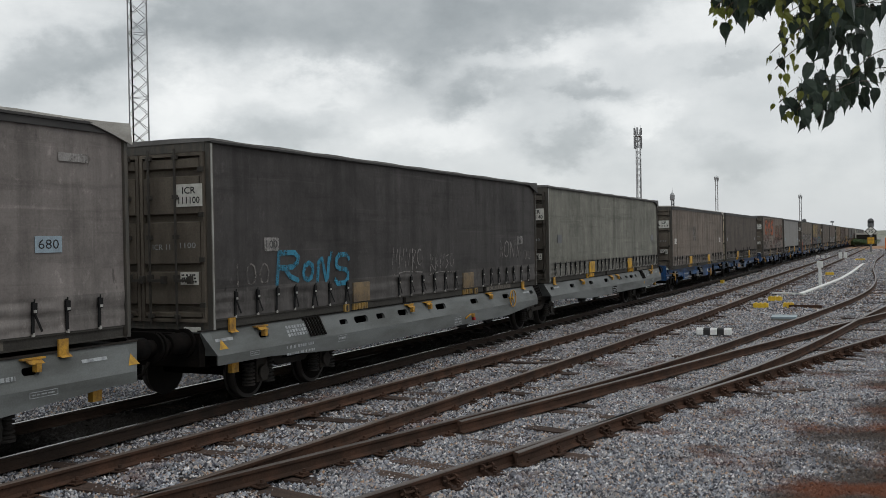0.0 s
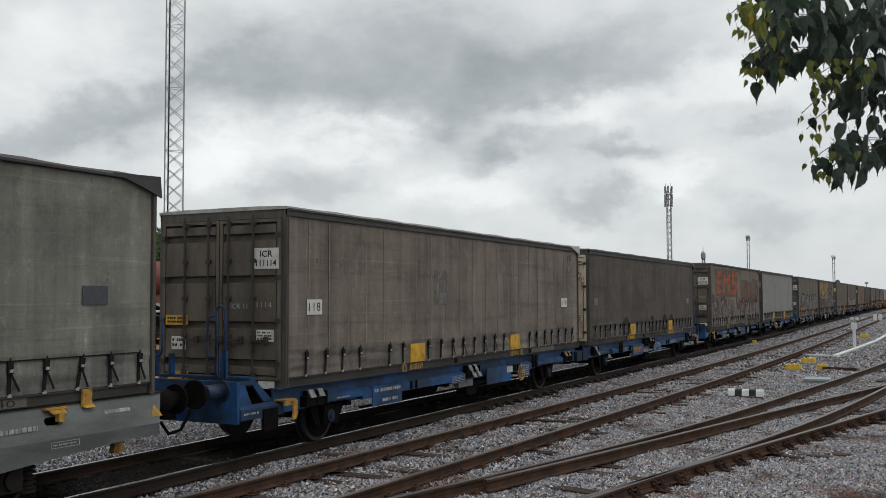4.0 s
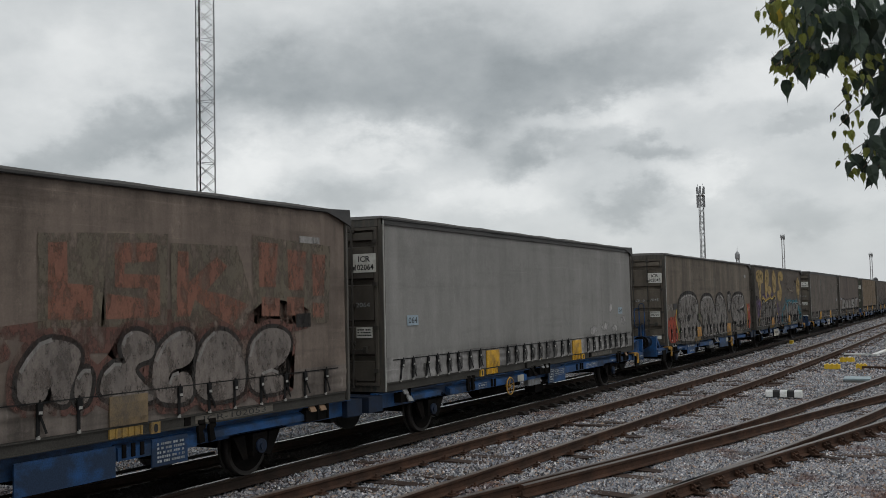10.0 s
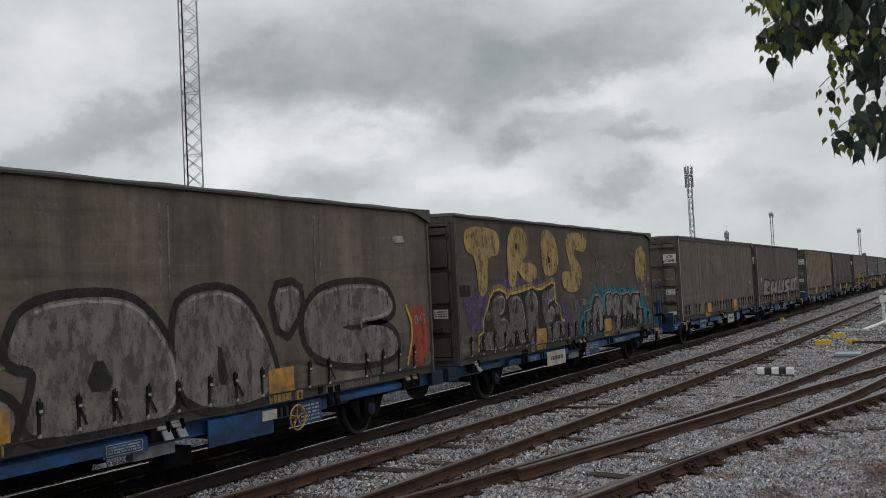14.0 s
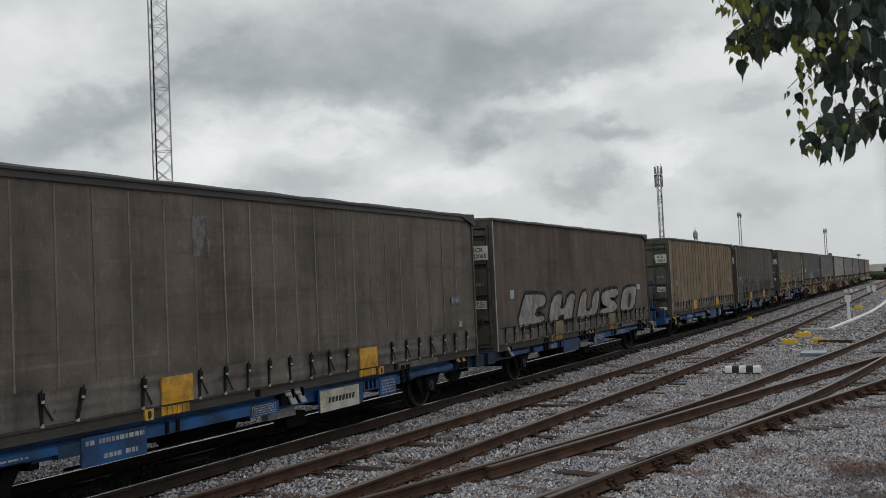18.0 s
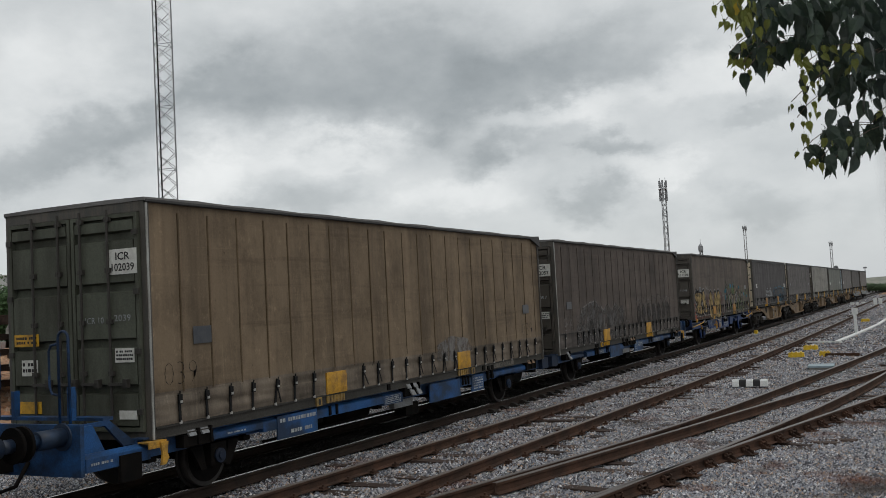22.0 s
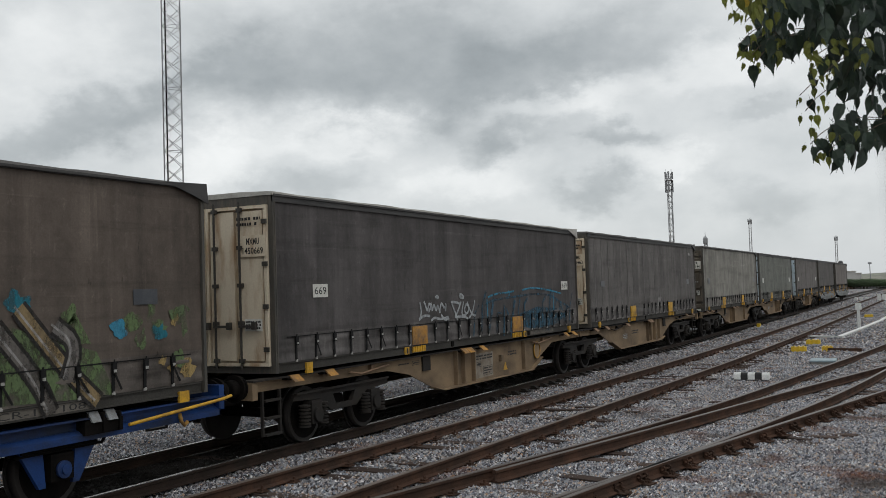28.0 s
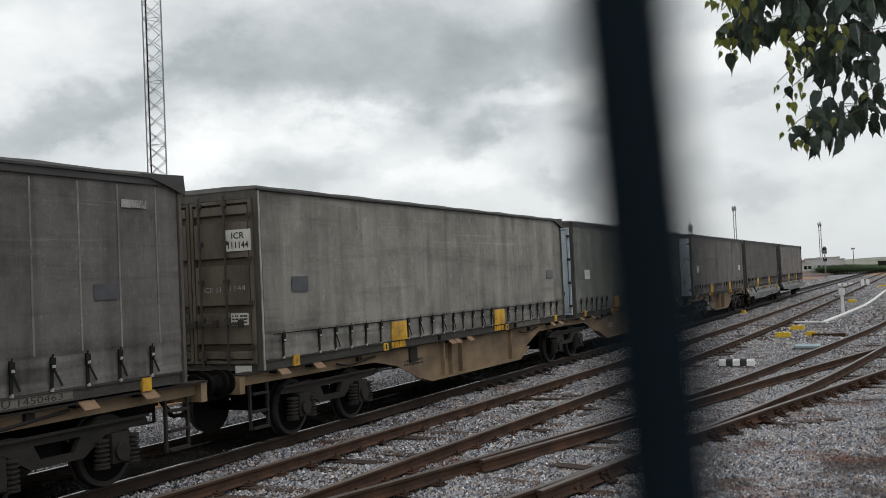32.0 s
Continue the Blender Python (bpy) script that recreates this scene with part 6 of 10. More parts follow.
        for k, (u, v) in enumerate(((6.18, 1.83), (6.27, 1.74), (0.75, 1.92), (0.62, 1.85), (0.86, 1.84))):
            patch("painted_shape", wavy(u, v, 0.05, 0.07, 30 + k, 14, 0.1), PURPLE, t, PX - 0.0006)
        yl = [(0.87, 1.05), (0.90, 1.37), (1.14, 1.45), (1.14, 1.66), (1.39, 1.95), (1.49, 2.12), (1.72, 2.28), (2.01, 2.31), (2.32, 2.22), (2.36, 2.09), (2.51, 2.19), (3.07, 2.23), (3.87, 2.32), (4.04, 2.26), (4.39, 2.27), (5.02, 2.41), (5.22, 2.37), (5.20, 1.94), (5.52, 1.80), (5.54, 1.51), (5.79, 1.44), (5.72, 1.05)]
        ribbon("painted_line", yl[:-1], 0.055, LEMON, t, PX + 0.0005)
        ribbon("painted_line", [(u, v + 0.03) for u, v in yl[5:17]], 0.17, STRAW, t, PX - 0.0012)
        patch("painted_field", [(u, v - 0.01) for u, v in yl], OUTLINE, t, PX - 0.0002)
        for k, (q, h) in enumerate((([(1.50, 1.90), (1.68, 2.16), (2.28, 2.21), (2.21, 1.78), (1.83, 1.70), (2.30, 1.70), (2.49, 1.44), (2.48, 1.17), (1.97, 1.04), (0.96, 1.08), (0.95, 1.36), (1.38, 1.46), (1.86, 1.31), (1.55, 1.62)], ()),
                                    ([(2.40, 2.03), (2.78, 2.17), (3.12, 2.12), (3.31, 1.76), (3.39, 1.07), (2.93, 1.07), (2.85, 1.43), (2.70, 1.39), (2.64, 1.06), (2.51, 1.08), (2.46, 1.61)], [[(2.71, 1.77), (2.89, 1.96), (2.91, 1.73)]]),
                                    ([(3.33, 2.20), (3.97, 2.26), (4.13, 1.86), (3.97, 1.57), (4.20, 1.09), (3.84, 1.04), (3.47, 1.03), (3.42, 1.61)], [[(3.63, 1.94), (3.82, 1.97), (3.81, 1.74), (3.66, 1.74)]]),
                                    ([(4.30, 2.20), (4.87, 2.22), (5.10, 2.34), (5.20, 2.27), (5.17, 2.02), (5.09, 1.95), (4.73, 1.92), (4.72, 1.70), (4.88, 1.88), (5.09, 1.82), (5.13, 1.61), (5.0, 1.47), (4.70, 1.50), (4.71, 1.34), (4.84, 1.32), (5.16, 1.44), (5.70, 1.46), (5.76, 1.37), (5.68, 1.05), (4.65, 1.02), (4.62, 1.38), (4.42, 1.52)], ()))):
            blob(t, q, SILVER2, None, 0, h, PALEGREY, k, 1)
            e = rounded(q, 1)
            n = len(e)
            ribbon("painted_line", [e[(n // 2 + j) % n] for j in range(n // 4)], 0.022, PALEGREY, t, PX + 0.0072)
        patch("painted_shape", wavy(1.37, 1.77, 0.13, 0.11, 51, 18, 0.04), SILVER2, t, PX + 0.004)
        patch("painted_shape", wavy(5.35, 1.74, 0.16, 0.13, 52, 18, 0.04), SILVER2, t, PX + 0.004)
        patch("painted_shape", [(4.84, 1.80), (4.99, 1.80), (4.99, 1.66), (4.84, 1.66)], FAINT, t, PX + 0.0062)
        ribbon("painted_line", [(5.06 + 0.16 * math.cos(a), 1.76 + 0.13 * math.sin(a)) for a in [-0.9 + 0.25 * j for j in range(12)]], 0.022, PALEGREY, t, PX + 0.0078)
        patch("painted_field", rounded([(6.72, 0.95), (6.85, 1.34), (7.20, 1.71), (7.72, 1.86), (8.0, 2.10), (8.5, 2.20), (9.62, 2.20), (11.97, 2.14), (12.38, 1.91), (12.83, 1.57), (13.38, 1.3), (13.28, 1.12), (12.47, 1.0), (10.15, 0.93)], 1), TEAL, t, PX - 0.001)
        for k, (u, v, q) in enumerate(((6.62, 1.40, 0.11), (6.98, 1.66, 0.10), (7.50, 1.96, 0.07), (7.62, 2.02, 0.06), (8.15, 2.22, 0.09), (8.30, 2.27, 0.10), (9.62, 2.24, 0.10), (10.9, 2.20, 0.08), (11.75, 2.18, 0.09), (13.0, 1.62, 0.09), (13.22, 1.36, 0.10), (12.85, 1.75, 0.06))):
            patch("painted_shape", wavy(u, v, q, q * 0.8, 40 + k, 14, 0.2), TEAL, t, PX - 0.0014)
        edge = [(7.23, 0.98), (7.22, 1.60), (7.76, 1.67), (7.86, 1.90), (8.09, 2.03), (8.39, 2.01), (8.64, 1.85), (8.70, 1.46), (8.86, 1.54), (8.88, 1.96), (9.02, 2.04), (9.44, 2.09), (9.54, 2.0), (9.92, 2.07), (10.22, 1.99), (10.34, 1.82), (10.41, 1.98), (11.14, 2.04), (11.22, 1.93), (11.41, 2.01), (12.31, 2.0), (12.04, 1.56), (12.47, 1.52), (12.47, 0.98)]
        patch("painted_field", edge, OUTLINE, t, PX + 0.0008)
        ribbon("painted_line", edge[:-1], 0.042, PALESPRAY, t, PX + 0.003)
        for k, q in enumerate(([(7.34, 1.59), (7.74, 1.61), (7.71, 1.05), (7.34, 1.02)], [(7.85, 1.51), (7.97, 1.80), (8.19, 1.94), (8.44, 1.93), (8.63, 1.73), (8.67, 1.45), (8.59, 1.05), (8.34, 1.04), (8.33, 1.45), (8.24, 1.58), (8.14, 1.47), (8.08, 0.97), (7.79, 0.98)],
                               [(8.98, 1.98), (9.44, 2.02), (9.61, 1.88), (9.91, 1.99), (10.19, 1.92), (10.28, 1.67), (10.07, 1.55), (10.26, 1.23), (10.0, 0.99), (9.71, 1.23), (9.59, 1.62), (9.37, 1.62), (9.36, 1.41), (8.97, 1.44)],
                               [(10.47, 1.91), (11.07, 1.96), (11.11, 1.64), (11.34, 1.63), (11.36, 1.91), (12.19, 1.94), (11.93, 1.62), (11.70, 1.52), (11.76, 1.15), (11.39, 1.27), (11.10, 1.41), (10.85, 1.55), (10.76, 1.28), (10.45, 1.28)],
                               [(11.88, 1.49), (12.37, 1.47), (12.37, 1.04), (11.90, 1.04)])):
            blob(t, q, SILVER if 0 < k < 4 else SILVER2, None, 0, (), None, k, 1)
            for j in range(3 if 0 < k < 4 else 1):
                u, v = q[j * 2 + 1]
                ribbon("painted_line", [(u - 0.08, v - 0.07), (u - 0.10, v - 0.22), (u - 0.06, v - 0.36)], 0.03, PALEGREY, t, PX + 0.0075)
        patch("painted_shape", [(8.94, 1.36), (9.9, 1.15), (10.15, 0.95), (8.92, 0.94)], SILVER2, t, PX + 0.0024)
        letters("painted_letter", "2017", (7.01, 1.79, 7.55, 1.95), PALEGREY, t, "side", PX + 0.006)
        letters("painted_letter", "TNDS!", (12.45, 1.83, 13.25, 2.02), PALEGREY, t, "side", PX + 0.006, 0, 0.1, 0.05)
        scribble(t, (12.42, 2.10, 12.92, 2.24), 8, PALEGREY, 0.025, 3)
        for k, pts in enumerate(([(13.1, 2.28), (13.14, 2.55), (13.16, 2.3)], [(13.22, 2.24), (13.24, 2.62)], [(13.32, 2.28), (13.33, 2.5)], [(13.12, 2.40), (13.36, 2.42)])):
            ribbon("painted_line", pts, 0.02, PALEGREY, t, PX + 0.006 + 0.0003 * k)
        number(t, "", (0.15, 2.2, 0.6, 2.42), OUTLINE, INK)
        patch("cloth_repair", [(6.51, 1.5), (6.83, 1.5), (6.83, 1.93), (6.51, 1.94)], FAINT, t, PX + 0.005)
    elif i == 9:
        number(t, "046", (12.39, 1.97, 12.85, 2.15), DARKPLATE, BLUEPLATE)
        plate("label_strip", (12.7, 1.50, 12.88, 1.62), PALEGREY, t, "side", PX)
        patch("cloth_repair", [(4.6, 2.9), (4.95, 2.9), (4.95, 3.45), (4.6, 3.45)], FAINT, t)
    elif i == 10:
        for k, q in enumerate(([(1.22, 1.30), (1.84, 2.06), (2.05, 2.07), (3.20, 2.04), (3.32, 1.90), (3.14, 1.76), (2.60, 1.74), (2.40, 1.50), (3.14, 1.50), (3.10, 1.36), (2.08, 1.32)],
                               [(3.40, 1.30), (3.75, 1.94), (4.49, 2.06), (4.52, 1.86), (4.28, 1.62), (4.77, 1.64), (5.01, 1.97), (5.70, 2.02), (5.36, 1.53), (5.20, 1.32), (4.55, 1.32), (4.70, 1.48), (4.22, 1.46), (4.10, 1.32)],
                               [(5.70, 1.36), (6.18, 2.0), (6.74, 2.06), (6.44, 1.48), (7.0, 1.46), (7.30, 1.98), (7.94, 2.06), (7.70, 1.62), (7.45, 1.34), (6.35, 1.30), (5.74, 1.30)],
                               [(8.00, 1.82), (8.25, 2.0), (9.82, 2.08), (9.86, 1.82), (8.72, 1.78), (9.62, 1.62), (9.60, 1.38), (8.59, 1.33), (7.72, 1.34), (7.92, 1.46), (8.80, 1.50), (8.12, 1.62)],
                               [(9.98, 1.34), (10.25, 1.80), (10.60, 2.06), (11.95, 2.10), (12.06, 1.96), (11.62, 1.38), (10.9, 1.33)])):
            blob(t, q, PALESPRAY, OUTLINE, 0.10, [[(10.80, 1.40), (11.05, 1.86), (11.42, 1.88), (11.15, 1.42)]] if k == 4 else (), None, k, 1)
        number(t, "", (0.92, 2.0, 1.16, 2.2), BLUEPLATE, INK)
        number(t, "", (12.1, 1.98, 12.5, 2.15), BLUEPLATE, INK)
    elif i == 11:
        number(t, "", (0.83, 1.97, 1.19, 2.2), DARKPLATE, INK)
        number(t, "", (12.4, 1.99, 12.78, 2.2), DARKPLATE, INK)
        letters("painted_letter", "039", (0.27, 1.47, 0.88, 1.76), OUTLINE, t, "side", PX, -0.035)
        letters("painted_letter", "039", (12.3, 1.47, 12.95, 1.76), OUTLINE, t, "side", PX, -0.035)
        patch("cloth_repair", wavy(8.6, 1.4, 0.8, 0.25, 6), FAINT, t)
    elif i == 12:
        number(t, "", (0.8, 2.0, 1.2, 2.2), DARKPLATE, INK)
        top = [(1.51, 1.87), (1.7, 1.6), (2.1, 2.0), (2.78, 2.14), (3.33, 2.18), (3.59, 1.99), (3.77, 2.01), (4.05, 1.9), (4.51, 2.08), (4.8, 1.85), (5.32, 2.08), (5.6, 1.9), (6.02, 1.98), (6.38, 1.48)]
        patch("painted_field", top + [(6.2, 1.02), (1.6, 1.0)], MIST, t, PX - 0.001)
        ribbon("painted_line", top, 0.045, FAINT, t, PX + 0.001)
        for k, (u, w) in enumerate(((1.7, 0.5), (2.5, 0.7), (3.4, 0.5), (4.1, 0.7), (5.0, 0.6), (5.8, 0.4))):
            ribbon("painted_line", [(u, 1.95), (u - 0.05, 1.5), (u + 0.05, 1.1)], 0.03, FAINT, t, PX + 0.002)
            patch("painted_shape", wavy(u + w / 2, 1.45, w * 0.28, 0.22, 60 + k, 18, 0.2), SMUDGE if k % 2 else MIST, t, PX + 0.0005)
        x = 7.55
        for k, (w, h) in enumerate(((0.75, 2.1), (0.7, 2.16), (0.8, 2.1), (0.8, 2.2), (0.85, 2.24), (0.75, 2.1), (0.9, 2.16))):
            ribbon("painted_line", rounded([(x, 1.15), (x - 0.02, h - 0.25), (x + 0.25 * w, h + 0.03), (x + 0.75 * w, h), (x + w * 0.98, h - 0.35), (x + w * 0.9, 1.12)], 2)[:-4], 0.035, FAINT, t, PX + 0.0003 * k)
            patch("painted_shape", wavy(x + w / 2, 1.6, w * 0.32, 0.38, 70 + k, 18, 0.12), SMUDGE, t, PX - 0.0012 + 0.0001 * k)
            x += w * 0.84
        scribble(t, (0.55, 1.45, 1.2, 1.8), 3, FAINT, 0.025, 3)
        scribble(t, (6.35, 1.45, 6.75, 1.6), 6, FAINT, 0.02, 3)
    elif i == 13:
        number(t, "108", (1.22, 2.26, 1.60, 2.46), DARKPLATE, INK)
        number(t, "", (12.3, 2.28, 12.71, 2.47), DARKPLATE, INK)
        patch("painted_field", [(0.15, 1.12), (6.3, 1.12), (6.3, 1.8), (6.1, 2.16), (5.75, 2.2), (5.4, 2.0), (4.4, 2.2), (3.9, 2.2), (3.0, 2.0), (2.6, 2.1), (1.8, 1.6), (0.5, 1.75), (0.14, 1.9)], RED, t, PX - 0.001)
        patch("painted_field", [(0.15, 1.12), (0.6, 1.12), (0.6, 1.5), (0.35, 1.75), (0.14, 1.8)], FLAME, t, PX - 0.0006)
        for k, (q, h) in enumerate((([(0.37, 1.98), (0.41, 2.17), (0.7, 2.23), (1.38, 2.21), (1.86, 2.08), (1.77, 1.91), (1.35, 1.88), (1.39, 1.65), (1.86, 1.51), (1.94, 1.35), (1.26, 1.33), (0.38, 1.44), (0.39, 1.59), (0.77, 1.66), (0.82, 1.88), (0.48, 1.88)], ()),
                                    ([(1.83, 2.19), (2.04, 2.3), (2.25, 2.22), (2.32, 1.77), (2.8, 1.55), (2.83, 1.35), (2.07, 1.38), (1.86, 1.58)], ()),
                                    ([(3.08, 1.12), (3.14, 1.84), (3.29, 2.13), (3.51, 2.22), (3.74, 2.17), (3.86, 1.91), (3.92, 1.10)], [[(3.39, 1.39), (3.44, 1.81), (3.49, 1.95), (3.54, 1.81), (3.59, 1.37)]]),
                                    ([(4.18, 1.1), (4.25, 1.89), (4.36, 2.15), (4.54, 2.22), (4.73, 2.13), (4.86, 1.77), (5.02, 2.12), (5.24, 2.25), (5.49, 2.19), (5.67, 1.87), (5.82, 1.06)], [[(4.48, 1.27), (4.57, 1.79), (4.65, 1.26)], [(5.1, 1.21), (5.23, 1.74), (5.33, 1.18)]]))):
            blob(t, q, GOLD, OUTLINE, 0.10, h, None, k, 2, PALEGREY)
            r = random.Random(k)
            for n in range(9):
                patch("painted_shape", wavy(q[0][0] + r.uniform(0.25, 1.2), r.uniform(1.3, 2.0), 0.04, 0.035, n, 10), SMUDGE, t, PX + 0.0062 + 0.0001 * n)
        for u, v in ((0.72, 2.22), (1.12, 2.2)):
            ribbon("painted_line", [(u + 0.14 * math.cos(a), v + 0.13 * math.sin(a)) for a in [math.pi * j / 8 for j in range(17)]], 0.06, OUTLINE, t, PX + 0.008)
        ribbon("painted_line", [(0.52, 2.0), (0.5, 2.42)], 0.06, OUTLINE, t, PX + 0.008)
        letters("painted_letter", "TRDS", (2.48, 2.30, 3.15, 2.46), PALEGREY, t, "side", PX + 0.006, 0.01, 0.1, 0.02)
        letters("painted_letter", "2017", (6.28, 1.98, 6.70, 2.12), PALEGREY, t, "side", PX + 0.006, 0, 0.2)
        r = random.Random(77)
        patch("painted_field", wavy(9.0, 1.7, 2.3, 0.42, 93, 44, 0.12), SMUDGE, t, PX - 0.0012)
        for k, (u, v) in enumerate([(6.91, 2.2), (7.16, 2.28), (7.91, 2.43), (8.35, 2.47), (9.05, 2.46), (10.63, 2.34), (11.32, 2.17), (12.06, 2), (6.96, 1.92), (12.74, 1.92), (13.08, 1.57)]):
            patch("painted_shape", wavy(u, v, r.uniform(0.10, 0.24), r.uniform(0.07, 0.13), 80 + k, 20, 0.3), (TEAL, TEAL, LIMEWASH, CYAN)[k % 4], t, PX - 0.001 + 0.0001 * k)
        for q in ([(7.1, 2.36), (7.22, 2.76), (7.5, 2.43), (7.62, 2.68), (7.77, 2.3)],
                  [(8.56, 2.15), (8.81, 2.5), (9.04, 2.23), (9.39, 2.68), (9.62, 2.17)],
                  [(11.1, 1.88), (11.4, 2.22), (11.63, 1.85)],
                  [(7.19, 1.39), (7.48, 2.02), (8.79, 2.15), (10.15, 2.2), (11.71, 1.75), (12, 1.21)]):
            patch("painted_field", q, LIMEWASH, t, PX - 0.0004)
        for k, q in enumerate(([(7.45, 1.37), (7.31, 1.7), (7.28, 2.03), (7.63, 2.22), (7.8, 2.39)],
                               [(7.18, 2.58), (7.43, 2.35), (7.48, 2.02), (7.66, 1.51), (7.72, 1.34)],
                               [(7.86, 1.33), (7.95, 1.75), (8.18, 1.95), (8.55, 1.85), (8.6, 1.36)],
                               [(7.81, 1.67), (8.11, 2.04), (8.48, 2.02), (8.69, 1.71), (8.44, 1.28)],
                               [(8.42, 2.26), (8.55, 1.98), (9.42, 1.67), (8.77, 1.57)],
                               [(8.84, 1.48), (8.94, 1.87), (9.35, 1.99), (9.6, 1.75), (9.4, 1.34)],
                               [(9.3, 2.52), (9.45, 2.13), (9.18, 1.77)],
                               [(9.52, 1.94), (10.19, 2.2), (9.95, 1.83), (9.42, 1.57)],
                               [(10.1, 1.29), (10.23, 1.91), (10.07, 2.42)],
                               [(10.33, 2.1), (10.87, 1.49), (11.05, 1.12)],
                               [(10.63, 2.29), (11.28, 1.56), (11.72, 1.17)],
                               [(11.11, 2.08), (11.42, 1.86), (11.27, 1.46)])):
            q = curve(q)
            ribbon("painted_letter", q, 0.24, OUTLINE, t, PX + 0.0004 + 0.0003 * k)
            ribbon("painted_letter", q, 0.15, (STRAW, SILVER2, STRAW, SILVER)[k % 4], t, PX + 0.0005 + 0.0003 * k)
            ribbon("painted_line", [(u - 0.05, v + 0.02) for u, v in q], 0.028, PALEGREY, t, PX + 0.0006 + 0.0003 * k)
        for k in range(14):
            patch("painted_shape", wavy(12.2 + r.uniform(0, 1.1), r.uniform(1.4, 2.2), r.uniform(0.05, 0.16), r.uniform(0.05, 0.14), 140 + k, 16, 0.3), LIMEWASH if k % 3 else GOLD, t, PX - 0.0012 + 0.0001 * k)
        for u in (3.45, 3.68, 6.70, 6.88, 10.02, 10.20):
            ribbon("cloth_repair", [(u, 2.45), (u + 0.02, 3.60)], 0.035, FAINT, t, PX - 0.0022)
    elif i == 14:
        number(t, "669", (1.01, 2.29, 1.43, 2.50), WHITE, INK)
        number(t, "669", (12.35, 2.26, 12.83, 2.48), WHITE, INK)
        for k, q in enumerate(([(4.55, 2.13), (4.61, 1.92), (4.5, 1.79)],
                               [(4.52, 1.81), (4.7, 1.87), (4.95, 1.85)],
                               [(4.71, 2.14), (4.78, 2.05), (4.84, 1.93), (4.92, 2.12), (5, 2.02), (4.88, 1.93)],
                               [(5, 2.11), (5.03, 1.92), (5.12, 2.1), (5.21, 1.91), (5.28, 2.08), (5.37, 1.9)],
                               [(5.37, 1.9), (5.43, 2.13), (5.57, 1.96), (5.66, 2.1), (5.61, 1.92)],
                               [(5.19, 2.2), (5.26, 2.24), (5.34, 2.2), (5.24, 2.19)],
                               [(4.99, 1.76), (5.12, 1.82), (5.37, 1.77), (5.74, 1.8)],
                               [(5.42, 1.86), (5.58, 1.74), (5.77, 1.76)],
                               [(5.86, 2.1), (6.09, 2.09), (6.29, 2.05)],
                               [(5.9, 2.07), (6.05, 1.88), (6.15, 1.72)],
                               [(6.33, 2.09), (6.14, 1.87), (6.02, 1.8)],
                               [(6.45, 2.09), (6.32, 1.81), (6.56, 1.81)],
                               [(6.57, 2.04), (6.47, 1.93), (6.55, 1.83), (6.68, 1.88), (6.67, 2.01), (6.57, 2.04)],
                               [(6.62, 2.08), (6.8, 1.83), (7.01, 1.78)],
                               [(7, 2.1), (6.86, 1.83), (6.67, 1.74)],
                               [(6.27, 2.25), (6.39, 2.24), (6.49, 2.16), (6.29, 2.18), (6.26, 2.24)],
                               [(6.02, 1.79), (6.43, 1.79), (6.63, 1.74)])):
            ribbon("sprayed_tag", curve(q), 0.05, CHALK, t, PX + 0.0002 * k)
        for k, q in enumerate(([(7.68, 2.16), (8.12, 2.23), (8.74, 2.24), (9.15, 2.27)], [(9.66, 2.29), (10.31, 2.34), (11.3, 2.28), (12.29, 2.17)], [(7.62, 2.12), (7.63, 1.91), (7.64, 1.7)], [(11.73, 2.19), (11.73, 1.95), (11.74, 1.74)], [(12.3, 1.95), (12.26, 1.79), (12.27, 1.63)], [(8.82, 2.28), (8.89, 2.2), (8.83, 2.17)])):
            ribbon("painted_line", curve(q), 0.04, CYAN, t, PX + 0.0042 + 0.0002 * k)
        for k in range(16):
            u = 6.9 + 0.4 * k
            ribbon("painted_line", [(u, 1.35 + 0.1 * math.sin(k)), (u + 0.08, 1.8 + 0.2 * math.sin(k * 2.1)), (u + 0.3, 2.0 + 0.3 * math.sin(k * 1.3))], 0.05 + 0.03 * (k % 3), TEALWASH, t, PX + 0.0002 * k)
        o = wavy(10.0, 1.78, 2.7, 0.40, 17, 44, 0.08)
        ribbon("painted_line", o[:24], 0.05, TEALWASH, t, PX - 0.001)
        patch("painted_field", wavy(10.9, 1.6, 1.6, 0.25, 19, 30, 0.1), TEALWASH, t, PX - 0.0014)
    elif i == 15:
        number(t, "", (1.10, 2.30, 1.47, 2.47), DARKPLATE, INK)
        number(t, "", (12.05, 2.29, 12.43, 2.48), DARKPLATE, INK)
        plate("label_strip", (12.53, 3.42, 12.97, 3.52), PALEGREY, t, "side", PX)
        patch("cloth_repair", [(7.6, 1.55), (8.1, 1.55), (8.1, 1.85), (7.62, 1.85)], PALEGREY, t)
    elif i == 16:
        number(t, "", (0.82, 2.27, 1.27, 2.51), DARKPLATE, INK)
        number(t, "", (12.32, 2.28, 12.81, 2.50), DARKPLATE, INK)
    elif i in (17, 18):
        number(t, "", (1.0, 2.2, 1.5, 2.47), WHITE, INK)
        number(t, "", (12.0, 2.2, 12.5, 2.47), WHITE, INK)

